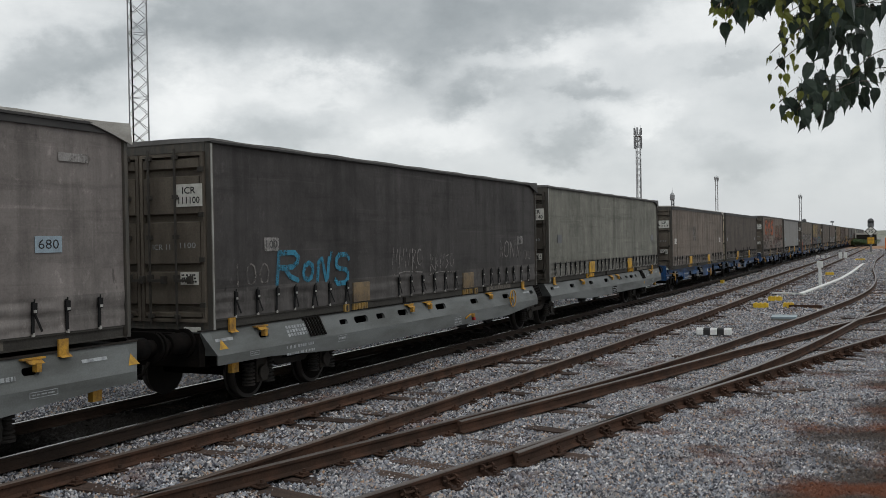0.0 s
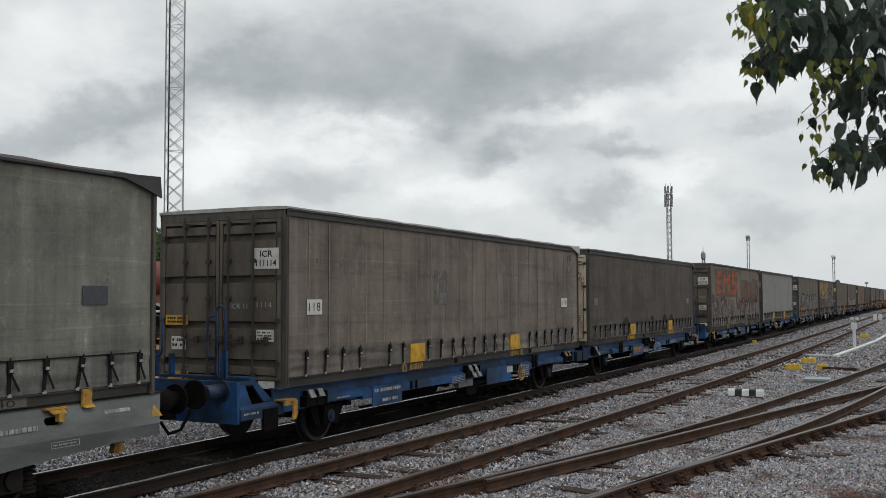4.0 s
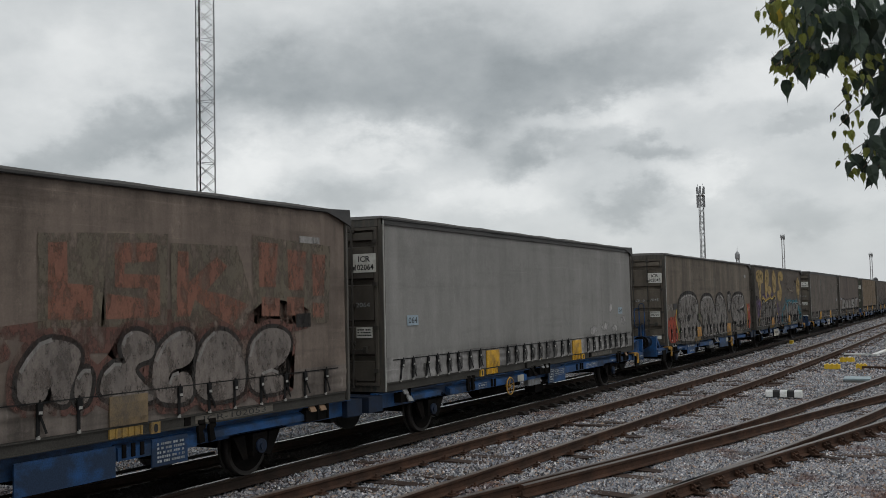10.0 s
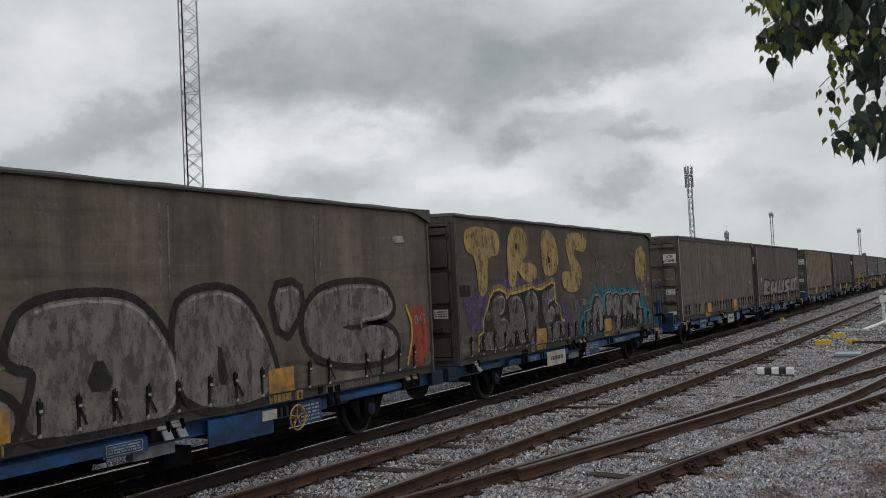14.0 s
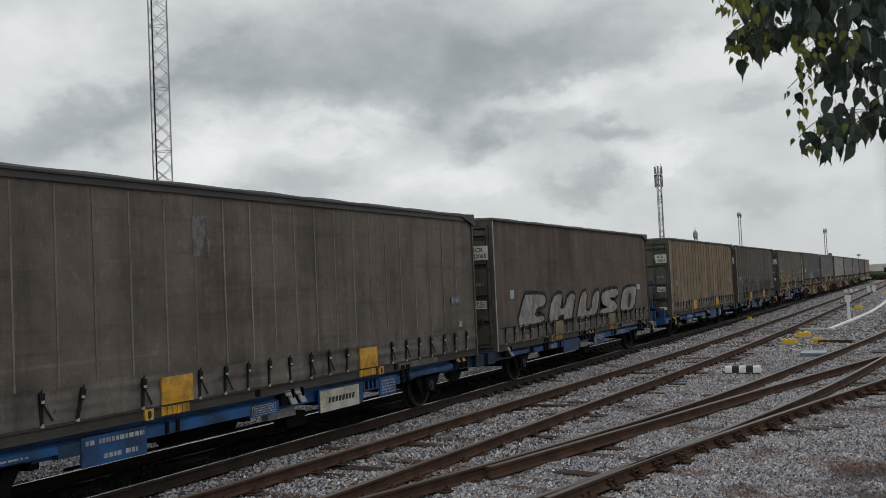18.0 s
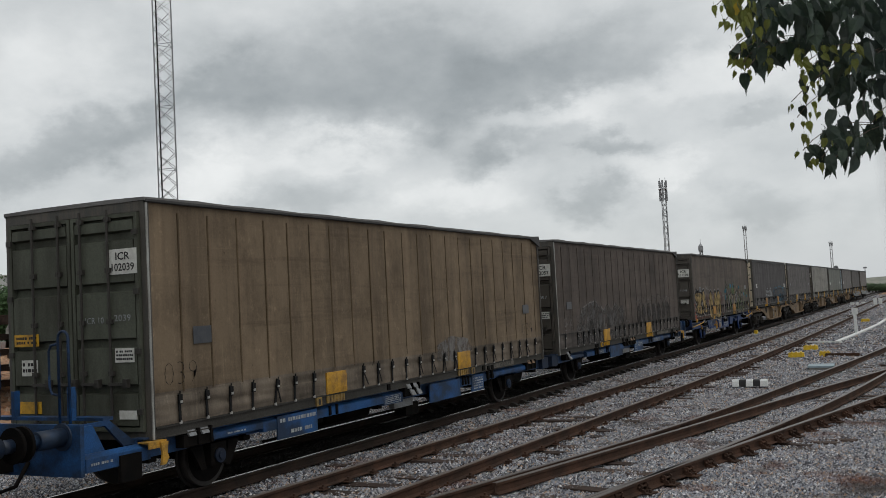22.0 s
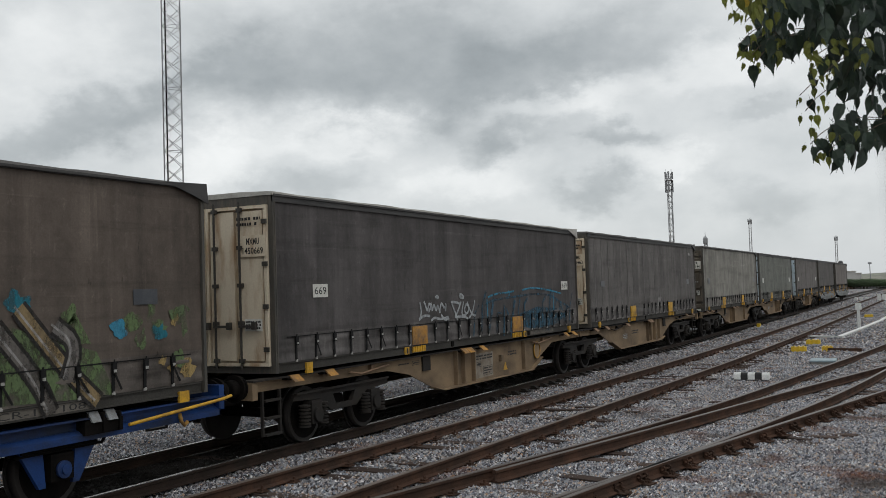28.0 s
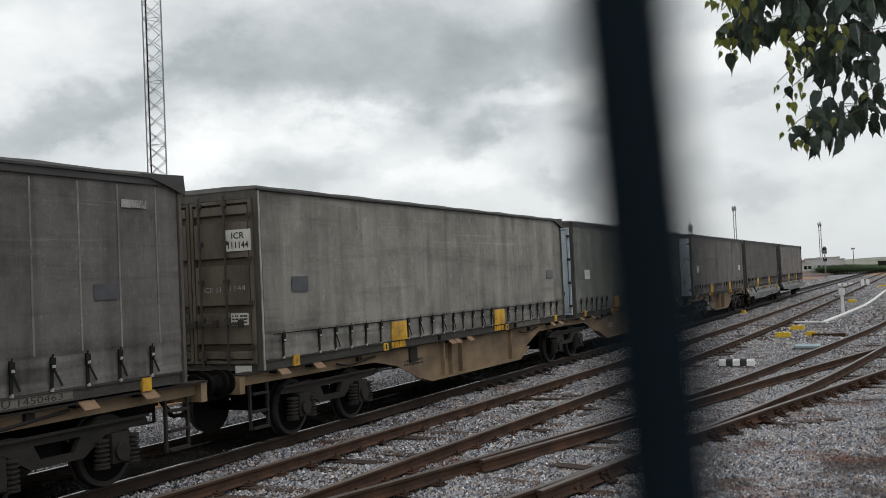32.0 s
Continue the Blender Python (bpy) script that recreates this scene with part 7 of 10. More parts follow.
# ---- wagons ----
PALE_STEEL = mat("weathered_spigot_face", (0.22, 0.23, 0.24, 1), 0.7, 0.1, (0.10, 0.085, 0.07, 1), 8.0, grain=0.25)
TAN = mat("tan_spigot_face", (0.22, 0.14, 0.085, 1), 0.8, 0, (0.14, 0.09, 0.06, 1), 8.0, grain=0.25)
AMBER = mat("grimy_amber_paint", (0.47, 0.25, 0.03, 1), 0.65, 0, (0.13, 0.075, 0.03, 1), 6.0, amount=0.9, grain=0.3)
BUFFER_BLUE = mat("greasy_blue_buffer", (0.012, 0.03, 0.065, 1), 0.5, 0.1, (0.02, 0.02, 0.022, 1), 5.0, grain=0.2)
BOARD = mat("dirty_white_board", (0.42, 0.41, 0.36, 1), 0.7, 0, (0.20, 0.18, 0.14, 1), 3.0, amount=0.8, grain=0.15)


def wheelset(parent, y, r=0.42, box=None, label="worn steel wheelset"):
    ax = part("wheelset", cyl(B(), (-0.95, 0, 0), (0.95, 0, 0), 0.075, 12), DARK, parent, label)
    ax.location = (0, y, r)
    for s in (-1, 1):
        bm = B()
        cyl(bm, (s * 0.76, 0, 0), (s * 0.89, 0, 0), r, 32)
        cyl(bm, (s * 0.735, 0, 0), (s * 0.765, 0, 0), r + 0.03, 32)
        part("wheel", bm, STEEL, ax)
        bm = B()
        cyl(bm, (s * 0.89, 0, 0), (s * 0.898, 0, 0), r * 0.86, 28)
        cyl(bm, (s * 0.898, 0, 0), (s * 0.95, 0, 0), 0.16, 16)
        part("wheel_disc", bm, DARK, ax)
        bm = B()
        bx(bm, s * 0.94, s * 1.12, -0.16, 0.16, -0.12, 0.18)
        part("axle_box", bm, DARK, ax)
        bm = B()
        cyl(bm, (s * 1.12, 0, 0), (s * 1.16, 0, 0), 0.10, 16)
        cyl(bm, (s * 1.16, 0, 0), (s * 1.18, 0, 0), 0.05, 12)
        part("axle_cap", bm, box or DARK_BLUE, ax)
    return ax


def springs(parent, y, z):
    """Leaf spring packs over an axle box with their shackles."""
    for s in (-1, 1):
        bm = B()
        for k in range(5):
            w = 0.62 - 0.09 * k
            bx(bm, s * 1.0, s * 1.10, y - w, y + w, z + 0.03 * k, z + 0.03 * k + 0.024)
        for d in (-0.66, 0.66):
            cyl(bm, (s * 1.05, y + d, z + 0.01), (s * 1.05, y + d * 1.12, z + 0.18), 0.02, 6)
        part("leaf_spring", bm, DARK, parent)


def buffer(parent, x, y, z, d, material, r=0.13):
    bm = B()
    cyl(bm, (x, y, z), (x, y + d * 0.40, z), r, 18)
    cyl(bm, (x, y, z), (x, y + d * 0.04, z), r + 0.05, 18)
    cyl(bm, (x, y + d * 0.40, z), (x, y + d * 0.56, z), r * 0.72, 16)
    b = part("buffer", bm, material, parent)
    bm = B()
    cyl(bm, (x, y + d * 0.56, z), (x, y + d * 0.60, z), 0.20, 22)
    part("buffer_head", bm, DARK, b)


def tube(bm, pts, r, n=8):
    """A bent pipe through points, as one skin."""
    P = [Vector(p) for p in pts]
    loop = len(P) > 3 and (P[0] - P[-1]).length < 1e-6
    if loop:
        P = P[:-1]
    m = len(P)
    rings = []
    u = None
    for i in range(m):
        a, b = (P[i - 1], P[(i + 1) % m]) if loop else (P[max(0, i - 1)], P[min(m - 1, i + 1)])
        d = (b - a).normalized()
        u = d.orthogonal().normalized() if u is None else (u - d * u.dot(d)).normalized()
        w = d.cross(u)
        rings.append([bm.verts.new(P[i] + r * (math.cos(2 * math.pi * k / n) * u + math.sin(2 * math.pi * k / n) * w)) for k in range(n)])
    for p, q in list(zip(rings, rings[1:])) + ([(rings[-1], rings[0])] if loop else []):
        for k in range(n):
            bm.faces.new((p[k], p[(k + 1) % n], q[(k + 1) % n], q[k])).smooth = True
    if not loop:
        bm.faces.new(rings[0][::-1]); bm.faces.new(rings[-1])
    return bm


def handrail(parent, x, y, z0, z1, material, s=1):
    """A bent tubular grab rail set across the wagon: an upright hoop with a loop on its inner side."""
    bm = B()
    w = 0.085
    arc = [(x + w * math.cos(a), y, z1 - 0.1 + w * math.sin(a)) for a in [math.pi * k / 6 for k in range(7)]]
    tube(bm, [(x + w, y, z0)] + arc + [(x - w, y, z0)], 0.018)
    e = x - s * w
    tube(bm, [(e, y, z1 - 0.16), (e - s * 0.12, y, z1 - 0.18), (e - s * 0.16, y, z1 - 0.25), (e - s * 0.16, y, z1 - 0.68), (e - s * 0.12, y, z1 - 0.76), (e, y, z1 - 0.78)], 0.016)
    part("handrail", bm, material, parent)


def handwheel(parent, y, z, material, r=0.18, x=1.27):
    bm = B()
    tube(bm, [(x, y + r * math.cos(a), z + r * math.sin(a)) for a in [2 * math.pi * k / 20 for k in range(21)]], 0.014, 6)
    for k in range(5):
        a = 2 * math.pi * k / 5 + 0.3
        cyl(bm, (x - 0.02, y, z), (x, y + r * math.cos(a), z + r * math.sin(a)), 0.010, 5)
    cyl(bm, (x - 0.12, y, z), (x + 0.01, y, z), 0.028, 8)
    part("brake_handwheel", bm, material, parent, "yellow brake handwheel")


def leaning(bm, s, x, y, z, w, h, lean=0.10, thick=0.03):
    """A plate that leans out towards its foot; its upper edge at (x, z)."""
    c = []
    for dx in (0, -thick):
        c += [(s * (x + dx), y - w / 2, z), (s * (x + dx), y + w / 2, z), (s * (x + lean + dx), y + w / 2, z - h), (s * (x + lean + dx), y - w / 2, z - h)]
    v = [bm.verts.new(p) for p in c]
    for f in ((0, 1, 2, 3), (7, 6, 5, 4), (0, 4, 5, 1), (1, 5, 6, 2), (2, 6, 7, 3), (3, 7, 4, 0)):
        bm.faces.new([v[k] for k in f])
    return bm


def framed(t, rect, at, ink, rows, seed):
    """A stencilled data frame: a thin painted border with unreadable lines."""
    u0, v0, u1, v1 = rect
    bm = B()
    for a in ((u0, u1, v0, v0 + 0.008), (u0, u1, v1 - 0.008, v1), (u0, u0 + 0.008, v0 + 0.008, v1 - 0.008), (u1 - 0.008, u1, v0 + 0.008, v1 - 0.008)):
        bx(bm, at, at + 0.002, *a)
    part("stencil_frame", bm, ink, t)
    bars("fine_print", (u0 + 0.03, v0 + 0.02, u1 - 0.03, v1 - 0.02), rows, ink, t, "side", at, seed)


def sill(bm, s, y0, y1, z0, z1, xo=1.20):
    """A box sill with a chamfered upper edge."""
    sec = ((1.10, z0), (xo, z0), (xo, z1 - 0.045), (1.12, z1), (1.10, z1))
    a = [bm.verts.new((s * x, y0, z)) for x, z in sec]
    b = [bm.verts.new((s * x, y1, z)) for x, z in sec]
    for i in range(5):
        bm.faces.new((a[i], a[(i + 1) % 5], b[(i + 1) % 5], b[i]))
    bm.faces.new(a[::-1]); bm.faces.new(b)
    return bm


def spigot_cluster(t, s, y, z, face, n=2, rows=1, step=0.25):
    """Folding spigots: grimy hinge blocks with leaning faces."""
    g = part("folding_spigot", bx(bx(B(), s * 1.10, s * 1.24, y - 0.08, y + step * n, z - 0.26, z - 0.10), s * 1.12, s * 1.20, y - 0.02, y + step * n - 0.08, z - 0.10, z - 0.02), DARK, t, "grimy folding container spigots")
    for r in range(rows):
        for k in range(n):
            part("spigot_face", leaning(B(), s, 1.20 + 0.05 * r, y + 0.08 + step * k + 0.07 * r, z - 0.13 * r, 0.14, 0.12, 0.07), face, g)
            part("spigot_arm", bx(B(), s * 1.18, s * 1.27, y + 0.17 + step * k, y + 0.20 + step * k, z - 0.24, z - 0.03), DARK, g)


def hook_pair(t, s, y, z):
    """Twin dark claw plates hanging on the sill."""
    for k in (0.0, 0.2):
        bm = B()
        prism(bm, [(y + k - 0.06, z), (y + k + 0.06, z), (y + k + 0.07, z - 0.10), (y + k + 0.02, z - 0.13), (y + k + 0.06, z - 0.28), (y + k - 0.04, z - 0.30), (y + k - 0.06, z - 0.14)], s * 1.20, s * 1.245)
        part("claw", bm, DARK, t)


def blue_wagon(i):
    """Blue two-axle wagon; odd ones lead with the long end, even ones trail it."""
    lead = i % 2 == 1
    top = 0.985 if i in (3, 4) else 0.865
    t = thing("container_wagon", "blue two-axle container wagon, dusty, with yellow end hooks", "wagon", "wagons of the train")
    if lead:
        axles = (1.40, 11.55)
        segs = ((0.75, 2.3, 0.66, 0.79), (2.3, 3.66, 0.60, 0.79), (3.66, 5.75, 0.62, 0.79), (5.75, 6.45, 0.58, 0.79), (8.9, 10.2, 0.60, 0.79), (10.35, 12.9, 0.66, 0.79))
        deep = [(2.62, 3.66, 0.44), (7.50, 8.85, 0.43), (9.42, 10.02, 0.45)]
        slots = (4.03, 4.23, 8.98, 9.12, 9.26)
        clusters = ((0.66, 0.90, PALE_STEEL, 2, 1), (6.55, 0.92, PALE_STEEL, 2, 2), (12.55, 0.90, TAN, 2, 1))
        hooks = (10.25,)
    else:
        axles = (1.85, 12.05)
        segs = ((1.0, 2.05, 0.66, 0.79), (2.4, 3.4, 0.63, 0.78), (3.4, 6.0, 0.62, 0.79), (8.28, 11.1, 0.61, 0.80), (11.1, 12.2, 0.66, 0.79), (12.2, 13.6, 0.62, 0.79))
        deep = [(7.22, 8.28, 0.45)] + ([(4.58, 5.82, 0.44)] if i in (4, 10, 12) else [])
        slots = (9.08, 9.34, 9.48, 4.2, 4.35)
        clusters = ((0.62, 0.92, PALE_STEEL, 1, 2), (6.15, 0.95, DARK, 1, 2), (6.75, 0.95, TAN if i != 6 else PALE_STEEL, 2, 1), (12.85, 0.90, TAN, 1, 1))
        hooks = (3.12, 12.22)
    for s in (1, -1):
        part("side_web", bx(bx(B(), s * 1.06, s * 1.10, -0.1, LEN + 0.1, 0.60, top - 0.02), s * 1.02, s * 1.21, -0.1, LEN + 0.1, top - 0.02, top), BLUE, t)
        for a, b, z0, z1 in segs:
            part("side_sill", sill(B(), s, a, b - 0.004, z0, z1), BLUE, t)
        for a, b, z0 in deep:
            part("side_panel", bx(B(), s * 1.19, s * 1.215, a, b, z0, 0.785), BLUE, t)
        for y in slots:
            part("rib", bx(B(), s * 1.20, s * 1.225, y - 0.025, y + 0.025, 0.63, 0.785), DARK, t)
        for y, z, m, n, rows in clusters:
            spigot_cluster(t, s, y, z, m, n, rows)
        for y in hooks:
            hook_pair(t, s, y, 0.93)
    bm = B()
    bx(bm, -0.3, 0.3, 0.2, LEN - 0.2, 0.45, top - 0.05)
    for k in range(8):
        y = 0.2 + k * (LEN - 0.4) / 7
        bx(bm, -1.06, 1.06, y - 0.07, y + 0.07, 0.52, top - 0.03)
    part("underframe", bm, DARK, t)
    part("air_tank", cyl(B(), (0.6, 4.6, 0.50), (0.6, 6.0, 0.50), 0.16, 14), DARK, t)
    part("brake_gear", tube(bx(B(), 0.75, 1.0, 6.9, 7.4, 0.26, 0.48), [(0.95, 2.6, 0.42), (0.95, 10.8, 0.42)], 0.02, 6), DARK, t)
    part("valve_box", bx(B(), 0.98, 1.10, 6.3, 7.0, 0.46, 0.60), PALE_STEEL, t)
    for y in axles:
        wheelset(t, y)
        springs(t, y, 0.60)
        for s in (1, -1):
            for e in (-1, 1):
                part("axle_guard", prism(B(), [(y + e * 0.55, 0.66), (y + e * 0.28, 0.66), (y + e * 0.20, 0.26), (y + e * 0.30, 0.26)], s * 1.02, s * 1.07), DARK, t)
    # stencils on the side
    if lead:
        bars("fine_print", (2.68, 0.66, 3.62, 0.76), 1, CHALK, t, "side", 1.217, 4)
        bars("fine_print", (2.95, 0.48, 3.5, 0.58), 1, CHALK, t, "side", 1.217, 6)
        framed(t, (5.80, 0.60, 6.36, 0.735), 1.202, CHALK, 3, 7)
        bars("fine_print", (9.50, 0.48, 9.96, 0.74), 5, CHALK, t, "side", 1.217, 8)
        bars("fine_print", (1.5, 0.68, 1.9, 0.72), 1, CHALK, t, "side", 1.202, 9)
    else:
        framed(t, (7.60, 0.60, 8.20, 0.74), 1.217, CHALK, 2, 3)
        framed(t, (7.27, 0.48, 7.52, 0.76), 1.217, CHALK, 4, 5)
        framed(t, (9.76, 0.64, 10.60, 0.745), 1.202, CHALK, 2, 6)
        bars("fine_print", (11.75, 0.68, 11.95, 0.73), 1, CHALK, t, "side", 1.202, 9)
        framed(t, (3.60, 0.64, 3.98, 0.74), 1.202, CHALK, 1, 10)
    if i in (6, 3, 7):
        u = 4.97 if not lead else 9.35
        handwheel(t, u, 0.58, AMBER)
        plate("notice_plate", (u + 0.5, 0.63, u + 0.82, 0.77) if not lead else (u - 0.75, 0.62, u - 0.42, 0.76), BOARD, t, "side", 1.217, 0.006, "pale notice plate")
    if i in (8, 9):
        u = 4.52 if i == 8 else 7.5
        o = plate("sign_board", (u, 0.42, u + 1.18, 0.76), BOARD, t, "side", 1.225, 0.012, "dirty white advertising board")
        for k in range(8):
            a = u + 0.22 + 0.103 * k
            patch("emblem", [(a, 0.55), (a + 0.075, 0.55), (a + 0.10, 0.64), (a + 0.025, 0.64)], INK, o, 1.2385)
        for k in range(7):
            patch("emblem", wavy(u + 0.10 + 0.05 * math.cos(k * 0.9), 0.59 + 0.09 * math.sin(k * 0.9), 0.016, 0.016, k, 8), AMBER, o, 1.2385)
    if i == 4:
        for k in range(9):
            u = 4.72 + 0.115 * k
            ribbon("sprayed_tag", [(u, 0.52), (u + 0.02 * (k % 3), 0.62 + 0.02 * (k % 2)), (u + 0.08, 0.70)], 0.06, AMBER, t, 1.2175)
    # the long end beyond the body
    y0, d = (0.0, -1) if lead else (LEN, 1)
    S = lambda a, b: sorted((y0 + d * a, y0 + d * b))
    for s in (1, -1):
        part("side_sill", sill(B(), s, *S(0.0 if lead else 0.004, 1.02), 0.60, 0.80, 1.22), BLUE, t)
        part("gusset", prism(B(), [(y0 + d * 0.06, 0.80), (y0 + d * 0.50, 1.14), (y0 + d * 1.02, 1.14), (y0 + d * 1.02, 1.10), (y0 + d * 0.56, 1.08), (y0 + d * 0.28, 0.80)], s * 1.02, s * 1.06), BLUE, t)
        part("gusset", prism(B(), [(y0 + d * 0.62, 0.80), (y0 + d * 0.80, 1.12), (y0 + d * 1.02, 1.12), (y0 + d * 1.02, 0.80)], s * 0.60, s * 1.10), BLUE, t)
        buffer(t, s * 0.92, y0 + d * 1.06, 1.02, d, BUFFER_BLUE, 0.11)
        handrail(t, s * 0.68, y0 + d * 0.82, 1.08, 2.25, BLUE, s)
        for k in (0.0, 0.16):
            part("stanchion", bx(B(), s * (0.50 + k) - 0.03, s * (0.50 + k) + 0.03, *S(0.50 + k, 0.58 + k), 1.16, 1.50 + 0.06 * (k > 0)), BLUE, t)
        ya = y0 - d * 0.02
        bm = B()
        bx(bm, s * 1.14, s * 1.33, ya - 0.15, ya + 0.15, 0.80, 0.82)
        bx(bm, s * 1.305, s * 1.33, ya - 0.15, ya + 0.15, 0.735, 0.80)
        prism(bm, [(ya + 0.02, 0.80), (ya + 0.15, 0.80), (ya + 0.13, 0.66), (ya + 0.16, 0.60), (ya + 0.10, 0.52), (ya + 0.02, 0.52), (ya + 0.05, 0.64)], s * 1.332, s * 1.36)
        part("tie_down_hook", bm, AMBER, t, "yellow painted hook plate")
        part("step_plate", bx(B(), s * 1.20, s * 1.25, *S(0.18, 0.52), 0.40, 0.72), DARK, t)
        if s > 0:
            a, b = S(0.62, 0.95)
            bars("fine_print", (a, 0.66, b, 0.71), 1, CHALK, t, "side", 1.222, 40)
    part("deck_beam", bx(B(), -1.06, 1.06, *S(0.44, 0.60), 1.14, 1.18), BLUE, t)
    part("headstock", bx(B(), -1.2, 1.2, *S(1.02, 1.08), 0.56, 1.16), BLUE, t, "blue steel headstock")
    coupling(t, y0 + d * 1.08, d, 0.72)
    y1 = LEN - y0
    part("end_beam", bx(B(), -1.2, 1.2, *sorted((y1 + (-d) * 0.0, y1 - d * 0.42)), 0.58, 0.84), DARK_BLUE, t)
    bm = B()
    cyl(bm, (0, y1 - d * 0.42, 0.66), (0, y1 - d * 0.56, 0.66), 0.12, 12)
    for s in (1, -1):
        cyl(bm, (s * 0.85, y1 - d * 0.42, 0.70), (s * 0.85, y1 - d * 0.545, 0.70), 0.12, 16)
    part("close_coupling", bm, DARK, t)
    return t


def coupling(t, y, d, z):
    c = part("coupling", bx(B(), -0.09, 0.09, *sorted((y, y + d * 0.25)), z - 0.12, z + 0.12), DARK, t, "grimy screw coupling and brake hoses")
    part("shank", cyl(B(), (0, y + d * 0.25, z), (0, y + d * 0.55, z - 0.05), 0.05, 8), DARK, c)
    for x in (0.35, -0.35):
        part("brake_hose", tube(B(), [(x, y, z), (x + 0.01, y + d * 0.2, z - 0.25), (x + 0.01, y + d * 0.45, z - 0.28), (x, y + d * 0.6, z - 0.1)], 0.025, 6), DARK, c)


def bogie(parent, y, r=0.44):
    """A bogie of two wheelsets in a cranked cast frame with coil springs."""
    b = part("bogie", bx(B(), -0.9, 0.9, y - 0.2, y + 0.2, 0.42, 0.66), DARK, parent, "grimy two-axle bogie")
    for s in (1, -1):
        bm = B()
        outer = [(y - 1.45, 0.70), (y - 1.4, 0.80), (y - 0.60, 0.84), (y - 0.35, 0.78), (y + 0.35, 0.78), (y + 0.60, 0.84), (y + 1.4, 0.80), (y + 1.45, 0.70),
                 (y + 0.72, 0.66), (y + 0.38, 0.44), (y - 0.38, 0.44), (y - 0.72, 0.66)]
        inner = [(y - 0.34, 0.70), (y + 0.34, 0.70), (y + 0.24, 0.53), (y - 0.24, 0.53)]
        # upper member, two cheeks and the lower tie, round the opening of the frame
        prism(bm, outer[:8] + [(y + 0.72, 0.66), inner[1], inner[0], (y - 0.72, 0.66)], s * 1.0, s * 1.07)
        prism(bm, [(y + 0.72, 0.66), (y + 0.38, 0.44), inner[2], inner[1]], s * 1.0, s * 1.07)
        prism(bm, [(y - 0.72, 0.66), inner[0], inner[3], (y - 0.38, 0.44)], s * 1.0, s * 1.07)
        prism(bm, [(y + 0.38, 0.44), (y - 0.38, 0.44), inner[3], inner[2]], s * 1.0, s * 1.07)
        bx(bm, s * 1.07, s * 1.12, y - 1.42, y + 1.42, 0.79, 0.82)
        part("bogie_frame", bm, FRAME, b, "cast bogie side frame")
        for a in (-0.9, 0.9):
            bm = B()
            bx(bm, s * 0.96, s * 1.14, y + a - 0.14, y + a + 0.14, r - 0.14, r + 0.22)
            cyl(bm, (s * 1.14, y + a, r), (s * 1.19, y + a, r), 0.11, 14)
            part("axle_box", bm, FRAME, b)
            for e in (-0.25, 0.25):
                bm = B()
                prof = [(0.10, r - 0.175), (0.10, r - 0.145)]
                for k in range(6):
                    z = r - 0.14 + 0.055 * k
                    prof += [(0.06, z), (0.095, z + 0.008), (0.095, z + 0.030), (0.06, z + 0.040)]
                lathe(bm, s * 1.07, y + a + e, prof)
                part("coil_spring", bm, FRAME, b)
    for a in (-0.9, 0.9):
        ax = part("wheelset", cyl(B(), (-0.95, y + a, r), (0.95, y + a, r), 0.08, 10), DARK, b)
        for s in (1, -1):
            bm = B()
            cyl(bm, (s * 0.76, y + a, r), (s * 0.89, y + a, r), r, 30)
            cyl(bm, (s * 0.735, y + a, r), (s * 0.762, y + a, r), r + 0.03, 30)
            part("wheel", bm, STEEL, b)
            part("wheel_disc", cyl(B(), (s * 0.89, y + a, r), (s * 0.897, y + a, r), r * 0.86, 26), DARK, b)
    return b


def slotted_beam(bm, s, y0, y1, zlow, ztop, x0, x1, slots):
    """A side beam whose face leans out towards its foot, with round-ended openings through it."""
    zm = ztop - 0.16

    def X(z):
        return s * (x0 + (x1 - x0) * (ztop - z) / (ztop - zlow))

    def quad(a, b, c, d):
        bm.faces.new([bm.verts.new((X(z), y, z)) for y, z in ((a, c), (b, c), (b, d), (a, d))])
    y = y0
    for c, w, h in sorted(slots):
        a, b = c - w - 0.06, c + w + 0.06
        quad(y, a, zlow, ztop)
        y = b
        n = 20
        inner, outer, deep = [], [], []
        for k in range(n):
            q = 2 * math.pi * (k + 0.5) / n
            cu, cv = math.cos(q), math.sin(q)
            pu, pv = (w - h) * (1 if cu > 0 else -1) + h * cu, h * cv
            su = (w + 0.06) / max(1e-6, abs(cu)); sv = ((ztop - zm) if cv > 0 else (zm - zlow)) / max(1e-6, abs(cv))
            m = min(su, sv)
            inner.append((c + pu, zm + pv)); outer.append((c + m * cu, zm + m * cv))
        # the outer ring passes through the cell's corners
        for cy, cz in ((a, zlow), (a, ztop), (b, zlow), (b, ztop)):
            k = min(range(n), key=lambda j: (outer[j][0] - cy) ** 2 + (outer[j][1] - cz) ** 2)
            outer[k] = (cy, cz)
        vi = [bm.verts.new((X(v), u, v)) for u, v in inner]
        vo = [bm.verts.new((X(v), u, v)) for u, v in outer]
        vd = [bm.verts.new((X(v) - s * 0.05, u, v)) for u, v in inner]
        for k in range(n):
            j = (k + 1) % n
            bm.faces.new((vi[k], vi[j], vo[j], vo[k]))
            bm.faces.new((vi[k], vi[j], vd[j], vd[k]))
    quad(y, y1, zlow, ztop)
    return bm


